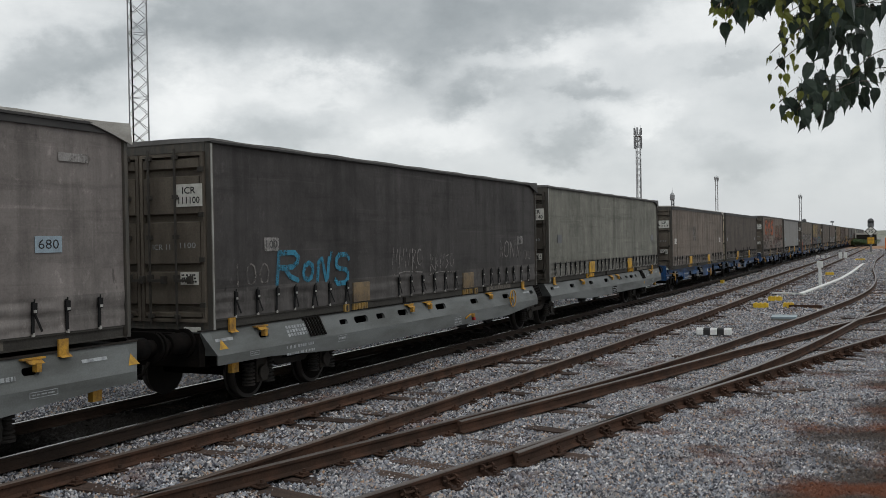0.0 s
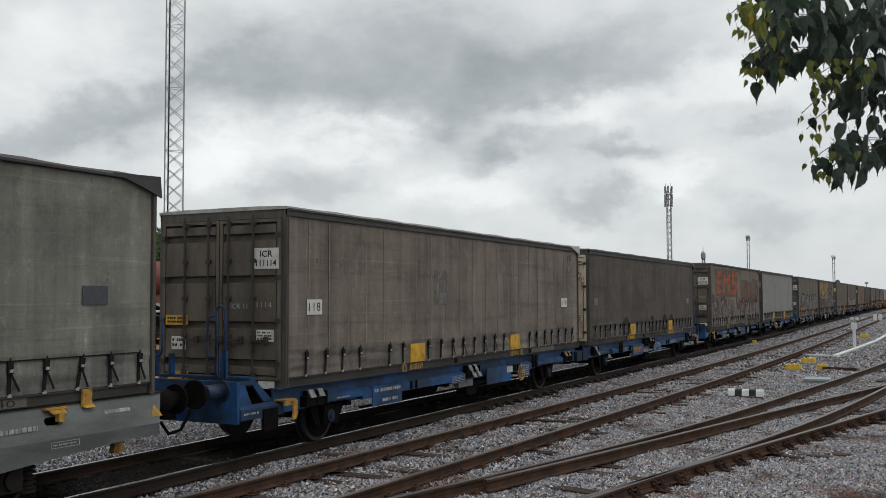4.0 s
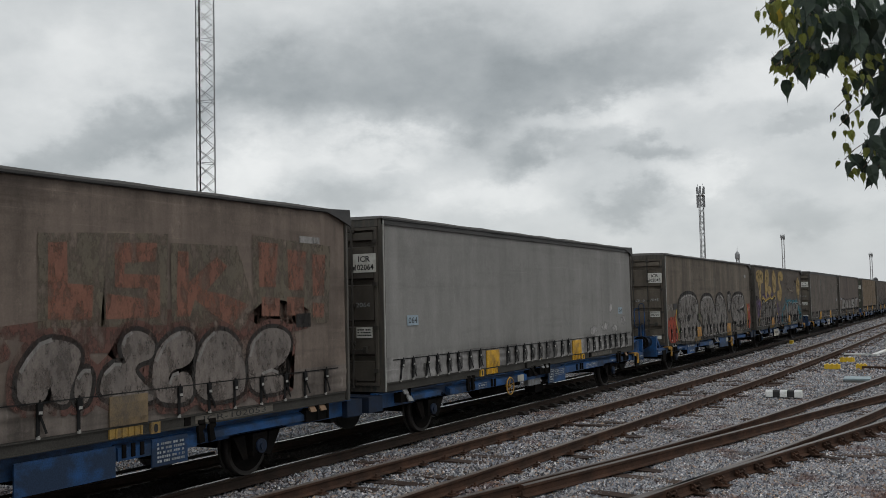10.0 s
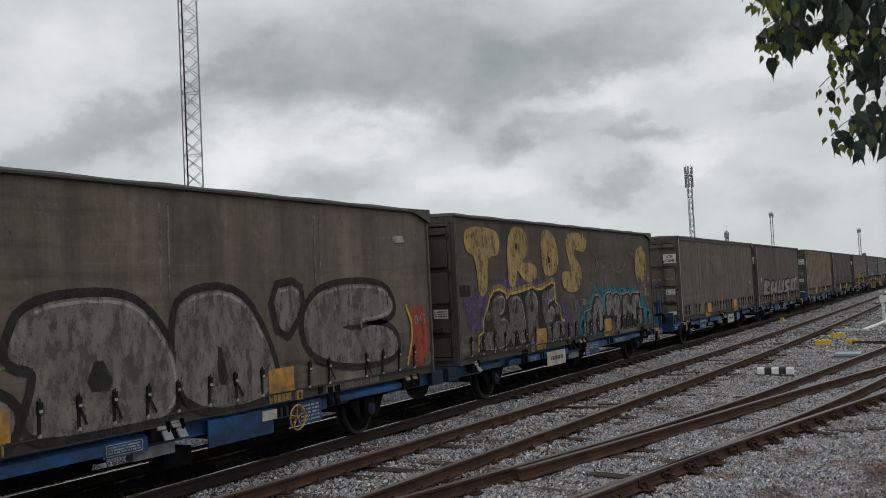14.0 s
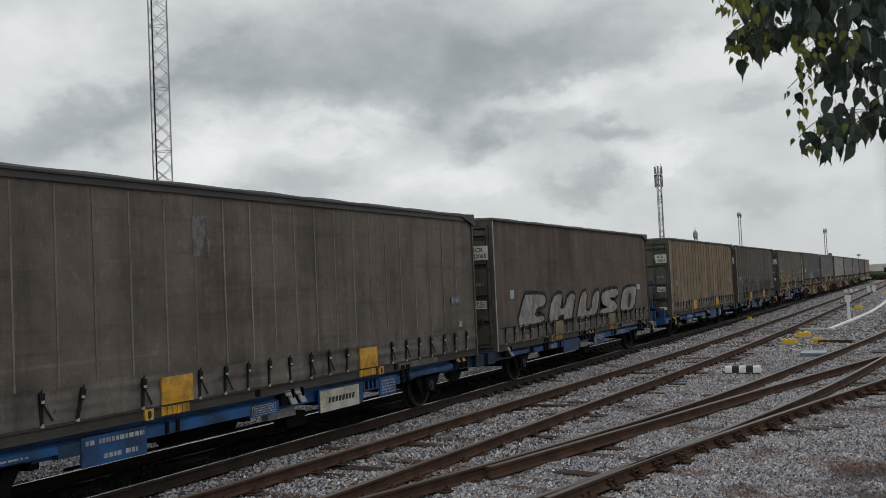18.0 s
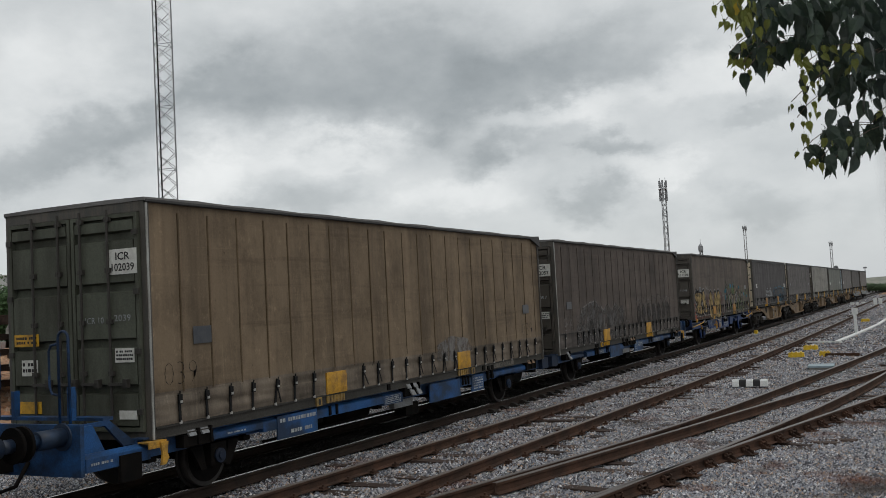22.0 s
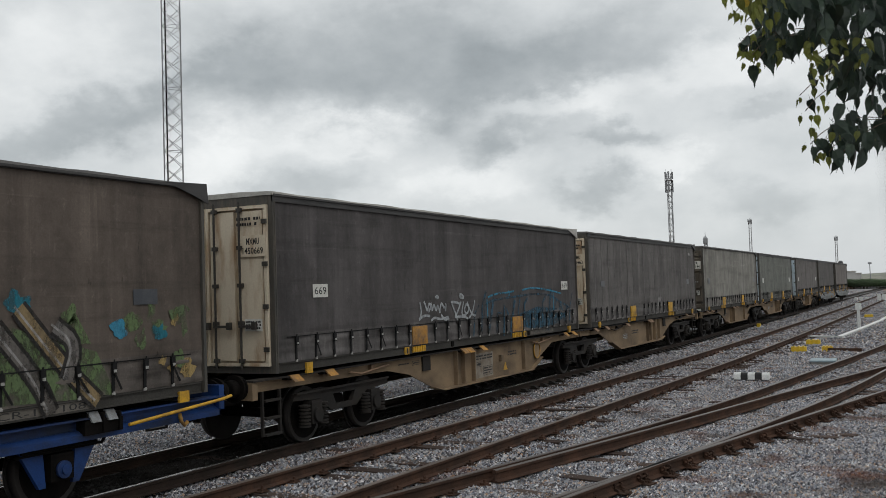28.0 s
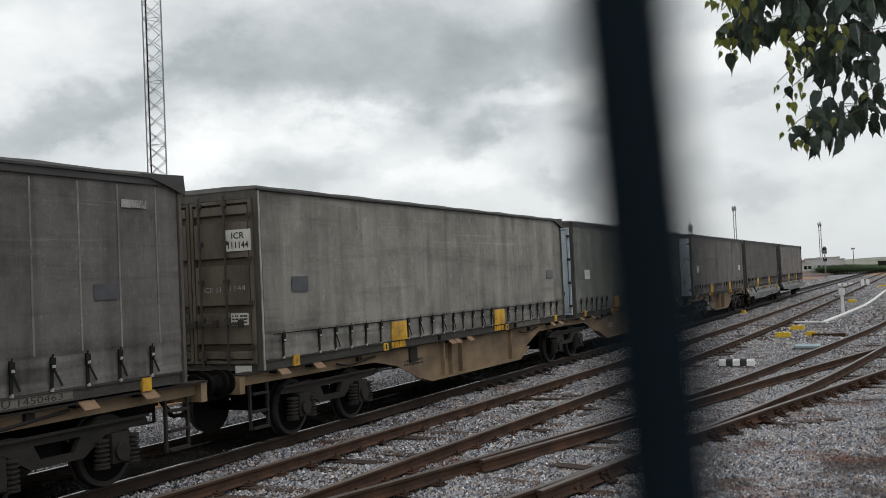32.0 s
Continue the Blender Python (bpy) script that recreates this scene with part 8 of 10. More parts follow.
def grey_wagon(front, rear):
    """Low grey container wagon with slotted, leaning side beams; front and rear: 'end' with buffers or 'joint'."""
    t = thing("low_wagon", "grey low container wagon with slotted side beams", "wagon", "wagons of the train")
    flip = front == "end"
    F = (lambda u: 13.15 - u) if flip else (lambda u: u)
    y0, y1 = (-0.24, 13.46) if flip else (-0.40, 13.74)
    zt, zk = 1.15, 0.80
    slots = [(F(u), w, h) for u, w, h in ((0.12, 0.12, 0.045), (1.95, 0.20, 0.055), (3.92, 0.20, 0.055), (5.70, 0.24, 0.06), (7.45 - 0.02, 0.2, 0.055), (8.33, 0.15, 0.05), (9.05, 0.24, 0.06), (9.66, 0.13, 0.045), (12.0, 0.12, 0.045))]
    slots = [q for q in slots if y0 + 0.4 < q[0] < y1 - 0.4]
    for s in (1, -1):
        part("side_beam", slotted_beam(B(), s, y0 + 0.2, y1 - 0.2, zk, zt, 1.22, 1.38, slots), GREYW, t, "leaning grey side beam with long slots")
        for a, b in ((y0, y0 + 0.2), (y1, y1 - 0.2)):
            bm = B()
            bm.faces.new([bm.verts.new(c) for c in ((s * 1.22, b, zt), (s * 1.38, b, zk), (s * 1.38, a + (b - a) * 0.9, zk), (s * 1.22, a, zt))])
            bm.faces.new([bm.verts.new(c) for c in ((s * 1.22, a, zt), (s * 1.38, a + (b - a) * 0.9, zk), (s * 1.0, a + (b - a) * 0.9, zk), (s * 1.0, a, zt))])
            part("beam_end", bm, GREYW, t)
        lo = [(y0 + 0.18, zk), (y1 - 0.18, zk), (y1 - 0.18, 0.665), (13.0 if not flip else 12.9, 0.66), (12.2, 0.61), (11.1, 0.53), (3.5, 0.53), (2.2, 0.60), (1.2, 0.66), (y0 + 0.18, 0.665)]
        part("side_skirt", prism(B(), lo, s * 1.355, s * 1.38), GREYW, t)
        part("top_edge", bx(B(), s * 1.17, s * 1.245, y0, y1, zt, zt + 0.02), FRAME, t)
        for u in (2.99, 6.30, 7.11, 12.05):
            y = F(u)
            g = part("folding_spigot", leaning(B(), s, 1.26, y, 1.13, 0.20, 0.06, 0.10, 0.03), AMBER, t, "amber folding spigot")
            part("spigot_arm", bx(bx(B(), s * 1.30, s * 1.37, y - 0.03, y + 0.04, 0.98, 1.08), s * 1.24, s * 1.30, y - 0.16, y + 0.16, 1.115, 1.135), AMBER, g)
        for y in (0.42, 12.5):
            bm = B()
            bx(bm, s * 1.245, s * 1.275, y - 0.07, y + 0.07, 1.10, 1.30)
            leaning(bm, s, 1.25, y + 0.02, 1.13, 0.16, 0.04, 0.06, 0.02)
            part("corner_lock", bm, AMBER, t, "yellow corner lock")
        yy = F(10.4) - (0.45 if flip else 0)
        g = part("grating", bx(B(), s * 1.20, s * 1.24, yy - 0.02, yy + 0.5, 0.95, 1.155), DARK, t, "black ribbed cover")
        for k in range(6):
            part("rib", leaning(B(), s, 1.245, yy + 0.04 + 0.085 * k, 1.15, 0.045, 0.30, 0.15, 0.02), DARK, g)
        if flip or rear == "joint":
            for k in range(5):
                part("rib", leaning(B(), s, 1.235, y1 - 0.10 + 0.09 * k, 1.16, 0.045, 0.30, 0.12, 0.02), DARK, t)
    bm = B()
    bx(bm, -1.17, 1.17, 0.0, LEN, 1.02, 1.14)
    bx(bm, -1.05, 1.05, 0.1, LEN - 0.1, 0.62, 1.02)
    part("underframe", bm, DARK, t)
    if front == "end":
        bogie(t, 2.20, 0.40)
    if rear == "end":
        bogie(t, LEN - 2.9, 0.40)
    elif rear == "joint":
        bogie(t, LEN + 0.52, 0.40)
    for e, y, d in ((front, y0, -1), (rear, y1, 1)):
        if e == "end":
            part("headstock", bx(B(), -1.2, 1.2, *sorted((y, y - d * 0.12)), 0.66, 1.13), DARK, t)
            for s in (1, -1):
                buffer(t, s * 0.95, y, 1.0, d, DARK, 0.15)
                part("lamp_bracket", bx(B(), s * 1.18, s * 1.26, *sorted((y - d * 0.65, y - d * 0.80)), 0.50, 0.64), AMBER, t)
            coupling(t, y, d, 0.8)
    # stencils and signs on the near side
    def lean_x(z):
        return 1.223 + 0.16 * (zt - z) / (zt - zk)
    bm = B()
    u = F(13.45) if not flip else 0.02
    bm.faces.new([bm.verts.new((lean_x(z) + 0.003, y, z)) for y, z in ((u, 0.88), (u + 0.20, 0.88), (u + 0.10, 1.02))])
    part("warning_triangle", bm, YELLOW, t)
    for u0, u1, z0, z1 in ((12.75, 13.15, 0.99, 1.03), (0.3, 0.75, 0.99, 1.03)):
        bm = B()
        bm.faces.new([bm.verts.new((lean_x(z) + 0.003, y, z)) for y, z in ((F(u0), z0), (F(u1), z0), (F(u1), z1), (F(u0), z1))])
        part("label_strip", bm, CHALK, t)
    if flip:
        bars("fine_print", (1.62, 0.70, 2.42, 0.78), 1, CHALK, t, "side", 1.382, 21)
        bars("fine_print", (1.62, 0.60, 2.42, 0.67), 1, CHALK, t, "side", 1.382, 23)
        framed(t, (0.68, 0.72, 0.92, 0.785), 1.381, CHALK, 1, 22)
        framed(t, (3.15, 0.68, 3.45, 0.785), 1.381, CHALK, 1, 25)
        for r in range(3):
            for k in range(9):
                y = 1.75 + 0.08 * k
                z = 0.90 + 0.06 * r
                bm = B()
                bm.faces.new([bm.verts.new((lean_x(q) + 0.003, p, q)) for p, q in ((y, z), (y + 0.06, z), (y + 0.06, z + 0.045), (y, z + 0.045))])
                part("data_cell", bm, CHALK, t)
        handwheel(t, 11.36, 0.93, AMBER, 0.20, 1.42)
        framed(t, (7.95, 0.56, 8.30, 0.72), 1.381, CHALK, 2, 27)
        part("valve", tube(bx(B(), 1.38, 1.43, 8.86, 8.96, 0.66, 0.74), [(1.40, 8.5, 0.66), (1.43, 8.62, 0.72), (1.43, 8.72, 0.74)], 0.018, 6), AMBER, t)
        part("valve_knob", cyl(B(), (1.38, 8.92, 0.62), (1.45, 8.92, 0.62), 0.035, 10), mat("red_knob", (0.35, 0.02, 0.02, 1), 0.5), t)
    else:
        plate("owner_mark", (10.98, 0.90, 11.12, 1.02), CHALK, t, "side", 1.33, 0.008)
        bars("owner_mark", (11.2, 0.90, 11.75, 0.99), 1, CHALK, t, "side", 1.345, 24)
        plate("dark_notice", (6.12, 0.55, 6.66, 0.76), DARK, t, "side", 1.381, 0.003)
        bars("fine_print", (6.15, 0.57, 6.63, 0.74), 3, CHALK, t, "side", 1.385, 26)
        part("round_sign", cyl(B(), (1.38, 10.62, 0.71), (1.386, 10.62, 0.71), 0.055, 16), YELLOW, t)
        framed(t, (11.9, 0.70, 12.3, 0.77), 1.381, CHALK, 1, 28)
    return t


def fish_wagon(front, rear, first):
    """Brown bogie container wagon with deep fish-bellied side beams."""
    t = thing("container_wagon", "brown bogie container wagon, dusty, with rusty spigots", "wagon", "wagons of the train")
    paint = BROWN
    if front == "end" and rear == "joint":
        belly = [(3.5, 0.92), (4.3, 0.78), (5.2, 0.46), (5.6, 0.37), (10.35, 0.36), (11.0, 0.62), (11.9, 0.92)]
        ribs, plates, spigots = (6.2, 6.55, 7.05, 9.85), (4.8, 5.1), (0.5, 1.46, 6.43, 6.70, 7.33, 12.6, 13.2)
    elif front == "joint":
        belly = [(1.2, 0.92), (2.2, 0.62), (3.1, 0.36), (8.1, 0.36), (8.6, 0.46), (9.6, 0.80), (10.4, 0.92)]
        ribs, plates, spigots = (6.4, 6.75, 7.3, 7.9), (8.6, 8.9), (0.5, 1.55, 3.7, 6.3, 6.6, 11.9, 12.9)
    else:
        belly = [(3.1, 0.92), (3.9, 0.78), (4.8, 0.46), (5.2, 0.37), (8.4, 0.36), (8.8, 0.46), (9.7, 0.80), (10.4, 0.92)]
        ribs, plates, spigots = (5.9, 6.3, 7.2, 7.6), (4.2, 4.5), (0.5, 1.5, 6.1, 6.6, 7.3, 12.1, 12.9)
    for s in (1, -1):
        part("side_beam", prism(B(), [(-0.5, 1.12), (-0.5, 0.94)] + belly + [(LEN + 0.45, 0.94), (LEN + 0.45, 1.12)], s * 1.07, s * 1.10), paint, t, "fish-bellied side beam")
        part("top_flange", bx(B(), s * 1.0, s * 1.22, -0.5, LEN + 0.45, 1.10, 1.125), FRAME, t)
        low = belly[2:-1] if front == "end" else belly[1:-2]
        bm = B()
        for (a, za), (b, zb) in zip(low, low[1:]):
            v = [bm.verts.new(c) for c in ((s * 1.02, a, za - 0.018), (s * 1.20, a, za - 0.018), (s * 1.20, b, zb - 0.018), (s * 1.02, b, zb - 0.018), (s * 1.02, a, za), (s * 1.20, a, za), (s * 1.20, b, zb), (s * 1.02, b, zb))]
            for f in ((0, 3, 2, 1), (4, 5, 6, 7), (0, 1, 5, 4), (1, 2, 6, 5), (2, 3, 7, 6), (3, 0, 4, 7)):
                bm.faces.new([v[k] for k in f])
        part("bottom_flange", bm, paint, t)
        for y in ribs:
            part("stiffener", bx(B(), s * 1.10, s * 1.19, y - 0.014, y + 0.014, 0.40, 1.10), paint, t)
        part("cover_plate", bx(B(), s * 1.10, s * 1.14, plates[0], plates[1], 0.80, 1.08), FRAME, t)
        for y in spigots:
            g = part("folding_spigot", leaning(B(), s, 1.215, y, 1.13, 0.24, 0.10, 0.11, 0.03), ORANGE_RUST if first else TAN, t, "folded container spigot")
            part("spigot_arm", bx(B(), s * 1.10, s * 1.22, y - 0.16, y + 0.16, 1.06, 1.10), DARK, g)
        for y in (0.85, LEN - 0.75):
            part("corner_lock", bx(bx(B(), s * 1.225, s * 1.265, y - 0.08, y + 0.08, 1.125, 1.29), s * 1.265, s * 1.27, y - 0.025, y + 0.025, 1.17, 1.24), YELLOW, t, "yellow corner lock")
        for y in (2.95, 11.2):
            part("brake_hose", tube(bx(B(), s * 1.10, s * 1.16, y - 0.10, y + 0.02, 0.98, 1.08), [(s * 1.16, y - 0.8, 1.02), (s * 1.17, y - 0.45, 0.96), (s * 1.17, y, 1.0), (s * 1.15, y + 0.5, 1.04)], 0.02, 6), TAN if first else FRAME, t)
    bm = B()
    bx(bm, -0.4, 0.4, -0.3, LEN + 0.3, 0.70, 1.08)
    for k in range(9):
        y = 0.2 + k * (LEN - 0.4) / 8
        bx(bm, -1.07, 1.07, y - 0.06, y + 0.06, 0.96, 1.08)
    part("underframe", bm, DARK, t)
    if front == "end":
        bogie(t, 2.1, 0.44)
    bogie(t, LEN - 2.0 if rear == "end" else LEN + 0.62, 0.44)
    for e, y, d in ((front, -0.5, -1), (rear, LEN + 0.45, 1)):
        if e != "joint":
            part("headstock", bx(B(), -1.2, 1.2, *sorted((y, y - d * 0.12)), 0.84, 1.10), BROWN, t)
            for s in (1, -1):
                buffer(t, s * 0.95, y, 1.02, d * 0.9, DARK)
                st = part("step", bx(B(), s * 1.10, s * 1.14, *sorted((y - d * 0.3, y - d * 0.34)), 0.28, 0.94), FRAME, t)
                part("step_post", bx(B(), s * 1.10, s * 1.14, *sorted((y - d * 0.72, y - d * 0.76)), 0.28, 0.94), FRAME, st)
                for z in (0.28, 0.52, 0.78):
                    part("tread", bx(B(), s * 1.08, s * 1.18, *sorted((y - d * 0.34, y - d * 0.72)), z, z + 0.03), FRAME, st)
            coupling(t, y, d, 0.85)
    if first:
        plate("stencil_panel", (7.25, 0.42, 8.15, 0.95), mat("faded_stencil_paint", (0.25, 0.22, 0.18, 1), 0.8, 0, (0.15, 0.115, 0.08, 1), 4.0, amount=0.9), t, "side", 1.10, 0.002)
        bars("fine_print", (7.28, 0.80, 8.1, 0.92), 2, INK, t, "side", 1.103, 31)
        framed(t, (7.30, 0.66, 7.52, 0.77), 1.1025, INK, 1, 32)
        letters("stencil", "GE", (7.35, 0.68, 7.47, 0.75), INK, t, "side", 1.105)
        framed(t, (7.62, 0.46, 8.10, 0.66), 1.1025, INK, 3, 33)
        part("warning_triangle", prism(B(), [(8.72, 0.48), (8.96, 0.48), (8.84, 0.66)], 1.101, 1.104), YELLOW, t)
        part("hook_block", bx(B(), 1.10, 1.17, 8.48, 8.60, 0.70, 0.84), BROWN, t)
        part("wheel_cover", cyl(B(), (1.10, 10.75, 0.80), (1.13, 10.75, 0.80), 0.19, 24), BROWN, t)
        part("cover_rim", tube(B(), [(1.135, 10.75 + 0.20 * math.cos(a), 0.80 + 0.20 * math.sin(a)) for a in [2 * math.pi * k / 24 for k in range(25)]], 0.015, 6), AMBER, t)
        bars("fine_print", (3.9, 0.97, 4.3, 1.01), 1, INK, t, "side", 1.103, 35)
        framed(t, (4.42, 0.94, 4.70, 1.02), 1.1025, INK, 1, 36)
        bars("fine_print", (9.0, 0.78, 9.5, 0.90), 2, INK, t, "side", 1.103, 37)
    else:
        bars("fine_print", (4.6, 0.72, 5.4, 0.86), 2, INK, t, "side", 1.103, 38)
        framed(t, (3.6, 0.62, 4.1, 0.78), 1.1025, CHALK, 2, 39)
    return t


def deep_blue_wagon():
    """Deep blue two-axle wagon with a stepped side beam and yellow shunters' rails."""
    t = thing("container_wagon", "deep blue two-axle container wagon with yellow grab rails", "wagon", "wagons of the train")
    for s in (1, -1):
        part("side_web", bx(bx(B(), s * 1.06, s * 1.10, -0.4, LEN + 0.4, 0.80, 1.0), s * 1.02, s * 1.22, -0.4, LEN + 0.4, 0.98, 1.0), BLUE2, t)
        part("side_panel", prism(B(), [(3.2, 1.0), (3.3, 0.62), (5.1, 0.62), (5.2, 0.52), (7.9, 0.52), (8.0, 0.62), (8.9, 0.62), (9.3, 1.0)], s * 1.10, s * 1.13), BLUE2, t)
        for y in (3.3, 5.15, 6.3, 7.95):
            part("stiffener", bx(B(), s * 1.13, s * 1.20, y - 0.014, y + 0.014, 0.62, 0.98), BLUE2, t)
        part("side_sill", sill(B(), s, -0.4, 3.2, 0.74, 0.86), BLUE2, t)
        part("side_sill", sill(B(), s, 9.3, LEN + 0.4, 0.74, 0.86), BLUE2, t)
        for y in (2.9, 10.1):
            part("bracket", prism(B(), [(y - 0.3, 0.98), (y + 0.3, 0.98), (y + 0.12, 0.66), (y - 0.12, 0.66)], s * 1.20, s * 1.235), BLUE2, t)
        spigot_cluster(t, s, 1.9, 1.06, PALE_STEEL, 2, 1)
        spigot_cluster(t, s, 6.5, 1.06, PALE_STEEL, 2, 1)
        spigot_cluster(t, s, 11.6, 1.06, PALE_STEEL, 2, 1)
        for y in (0.45, LEN - 0.45, 4.05):
            part("corner_lock", bx(B(), s * 1.225, s * 1.262, y - 0.09, y + 0.09, 1.0, 1.14), YELLOW, t, "yellow corner lock")
        for a, b in ((-0.4, 1.7), (LEN - 1.4, LEN + 0.5)):
            part("grab_rail", tube(B(), [(s * 1.24, a, 0.84), (s * 1.27, a + 0.2, 0.86), (s * 1.27, b - 0.2, 0.96), (s * 1.24, b, 0.98)], 0.022, 8), YELLOW, t, "yellow grab rail")
        for y in (1.26, LEN - 0.5):
            part("tow_hook", tube(B(), [(s * 1.22, y, 0.86), (s * 1.24, y, 0.76), (s * 1.24, y + 0.06, 0.70), (s * 1.24, y + 0.12, 0.74)], 0.025, 8), AMBER, t)
    bm = B()
    bx(bm, -0.4, 0.4, -0.3, LEN + 0.3, 0.60, 0.96)
    for k in range(9):
        y = 0.2 + k * (LEN - 0.4) / 8
        bx(bm, -1.06, 1.06, y - 0.06, y + 0.06, 0.82, 0.98)
    part("underframe", bm, DARK, t)
    for y in (2.2, 11.3):
        wheelset(t, y, 0.46, BLUE2)
        springs(t, y, 0.66)
        for s in (1, -1):
            for e in (-1, 1):
                part("axle_guard", prism(B(), [(y + e * 0.6, 0.80), (y + e * 0.24, 0.80), (y + e * 0.19, 0.28), (y + e * 0.28, 0.28)], s * 1.02, s * 1.07), BLUE2, t)
    for y, d in ((-0.4, -1), (LEN + 0.4, 1)):
        part("headstock", bx(B(), -1.2, 1.2, *sorted((y, y - d * 0.1)), 0.74, 1.14), BLUE2, t)
        for s in (1, -1):
            buffer(t, s * 0.95, y, 1.02, d * 0.9, DARK)
        coupling(t, y, d, 0.85)
    handwheel(t, 4.30, 0.74, AMBER, 0.18)
    for u, v, a, b in ((3.55, 0.70, 4.0, 0.90), (5.3, 0.66, 6.2, 0.92), (6.6, 0.58, 7.7, 0.90)):
        framed(t, (u, v, a, b), 1.132, CHALK, 3, int(u * 10))
    plate("notice_plate", (5.9, 0.60, 6.05, 0.78), BOARD, t, "side", 1.132, 0.006)
    plate("cover_plate", (5.45, 0.58, 5.75, 0.76), TAN, t, "side", 1.132, 0.03)
    return t


# ---- the train ----
def place_train():
    for i in range(21):
        RIDERS.append((build_container(i), OFFSET[i]))
    made = {}
    for i in range(21):
        if 3 <= i <= 12:
            w = blue_wagon(i)
        elif i == 13:
            w = deep_blue_wagon()
        else:
            k = ("grey", "end" if i in (1, 19) else "joint", "joint" if i in (1, 19) else "end") if i < 3 or i > 18 else ("brown", "end" if i in (14, 16, 18) else "joint", "joint" if i in (14, 16) else "end", i == 14)
            if k in made:
                w = copy_thing(made[k], Matrix.Identity(4))
            else:
                w = made[k] = grey_wagon(k[1], k[2]) if k[0] == "grey" else fish_wagon(*k[1:])
        RIDERS.append((w, OFFSET[i]))


RIDERS = []
place_train()

# ---- masts, signals and small things beside the line ----
GALV = mat("galvanised_steel", (0.30, 0.31, 0.32, 1), 0.5, 0.6, (0.18, 0.18, 0.18, 1), 2.0)
CONCRETE = mat("weathered_concrete", (0.42, 0.41, 0.38, 1), 0.85, 0, (0.25, 0.24, 0.21, 1), 3.0, grain=0.2)


def at_bearing(az, d):
    """Ground place at a bearing left of the line's direction, d metres off."""
    return -d * math.sin(radians(az)), d * math.cos(radians(az))


def lattice_mast(x, y, height, width, panel, r, label, turn=0.0):
    t = thing("lattice_mast", label, "mast", "masts")
    t.location = (x, y, -0.25)
    R = width / math.sqrt(3)
    P = [(R * math.cos(radians(turn + 120 * k)), R * math.sin(radians(turn + 120 * k))) for k in range(3)]
    n = int(height / panel)
    for k in range(3):
        part("leg", cyl(B(), (*P[k], 0), (*P[k], height), r * 1.5, 8), GALV, t)
        a, b = P[k], P[(k + 1) % 3]
        bm = B()
        for j in range(n):
            z = j * panel
            cyl(bm, (*a, z), (*b, z + panel), r * 0.7, 5, caps=False)
            cyl(bm, (*b, z), (*a, z + panel), r * 0.7, 5, caps=False)
            if j % 4 == 0:
                cyl(bm, (*a, z), (*b, z), r * 0.7, 5, caps=False)
        part("bracing", bm, GALV, t, "crossed steel bracing")
    bm = B()
    cyl(bm, (P[0][0] * 0.72, P[0][1] * 0.72, 0), (P[0][0] * 0.72, P[0][1] * 0.72, height), r * 1.6, 6)
    for j in range(int(height / 0.5)):
        z = 0.5 * j
        bx(bm, P[0][0] * 0.7 - 0.12, P[0][0] * 0.7 + 0.12, P[0][1] * 0.7 - 0.02, P[0][1] * 0.7 + 0.02, z, z + 0.03)
    part("cable_ladder", bm, DARK, t)
    return t


x, y = at_bearing(42.15, 62)
lattice_mast(x, y, 44, 1.28, 0.98, 0.028, "tall grey steel lattice mast behind the train", 222)


def antenna_tower(az, d, top):
    x, y = at_bearing(az, d)
    t = lattice_mast(x, y, top - 0.4, 0.95, 1.1, 0.04, "distant lattice tower with panel antennas")
    for k in range(3):
        a = radians(120 * k + 40)
        bm = B()
        for z, h in ((top - 0.75, 0.7), (top - 2.9, 1.1)):
            bx(bm, 0.72 * math.cos(a) - 0.15, 0.72 * math.cos(a) + 0.15, 0.72 * math.sin(a) - 0.15, 0.72 * math.sin(a) + 0.15, z - h, z + h)
        part("panel_antenna", bm, GALV, t)
    part("platform", cyl(B(), (0, 0, top - 1.75), (0, 0, top - 1.68), 0.85, 12), GALV, t)
    for a in (-0.5, 0.5):
        part("aerial", cyl(B(), (a, 0, top - 0.2), (a, 0, top + 0.45), 0.04, 6), GALV, t)
    return t


antenna_tower(13.59, 190, 24.0)


PALE_GALV = mat("pale_galvanised_steel", (0.42, 0.43, 0.44, 1), 0.6, 0.2, (0.28, 0.28, 0.28, 1), 2.0)


def flood_light(az, d, top, label):
    x, y = at_bearing(az, d)
    t = thing("flood_light_mast", label, "lamp post", "yard lights")
    t.location = (x, y, -0.3)
    for s in (-0.24, 0.24):
        part("pole", cyl(B(), (s, 0, 0), (s, 0, top), 0.13, 8, 0.10), PALE_GALV, t)
    bm = B()
    for z in (top * 0.45, top * 0.7, top - 1.6):
        bx(bm, -0.3, 0.3, -0.05, 0.05, z, z + 0.1)
    part("cross_bar", bm, PALE_GALV, t)
    for k in range(4):
        part("lamp_head", bx(bx(B(), -0.48 + 0.26 * k, -0.28 + 0.26 * k, -0.35, 0.2, top - 0.1 - 0.25 * (k % 2), top + 0.55 - 0.25 * (k % 2)), -0.42 + 0.26 * k, -0.34 + 0.26 * k, -0.1, 0.1, top - 0.6, top + 0.7), GALV, t)
    part("lightning_rod", cyl(B(), (0.1, 0, top + 0.5), (0.1, 0, top + 1.0), 0.03, 5), GALV, t)
    return t


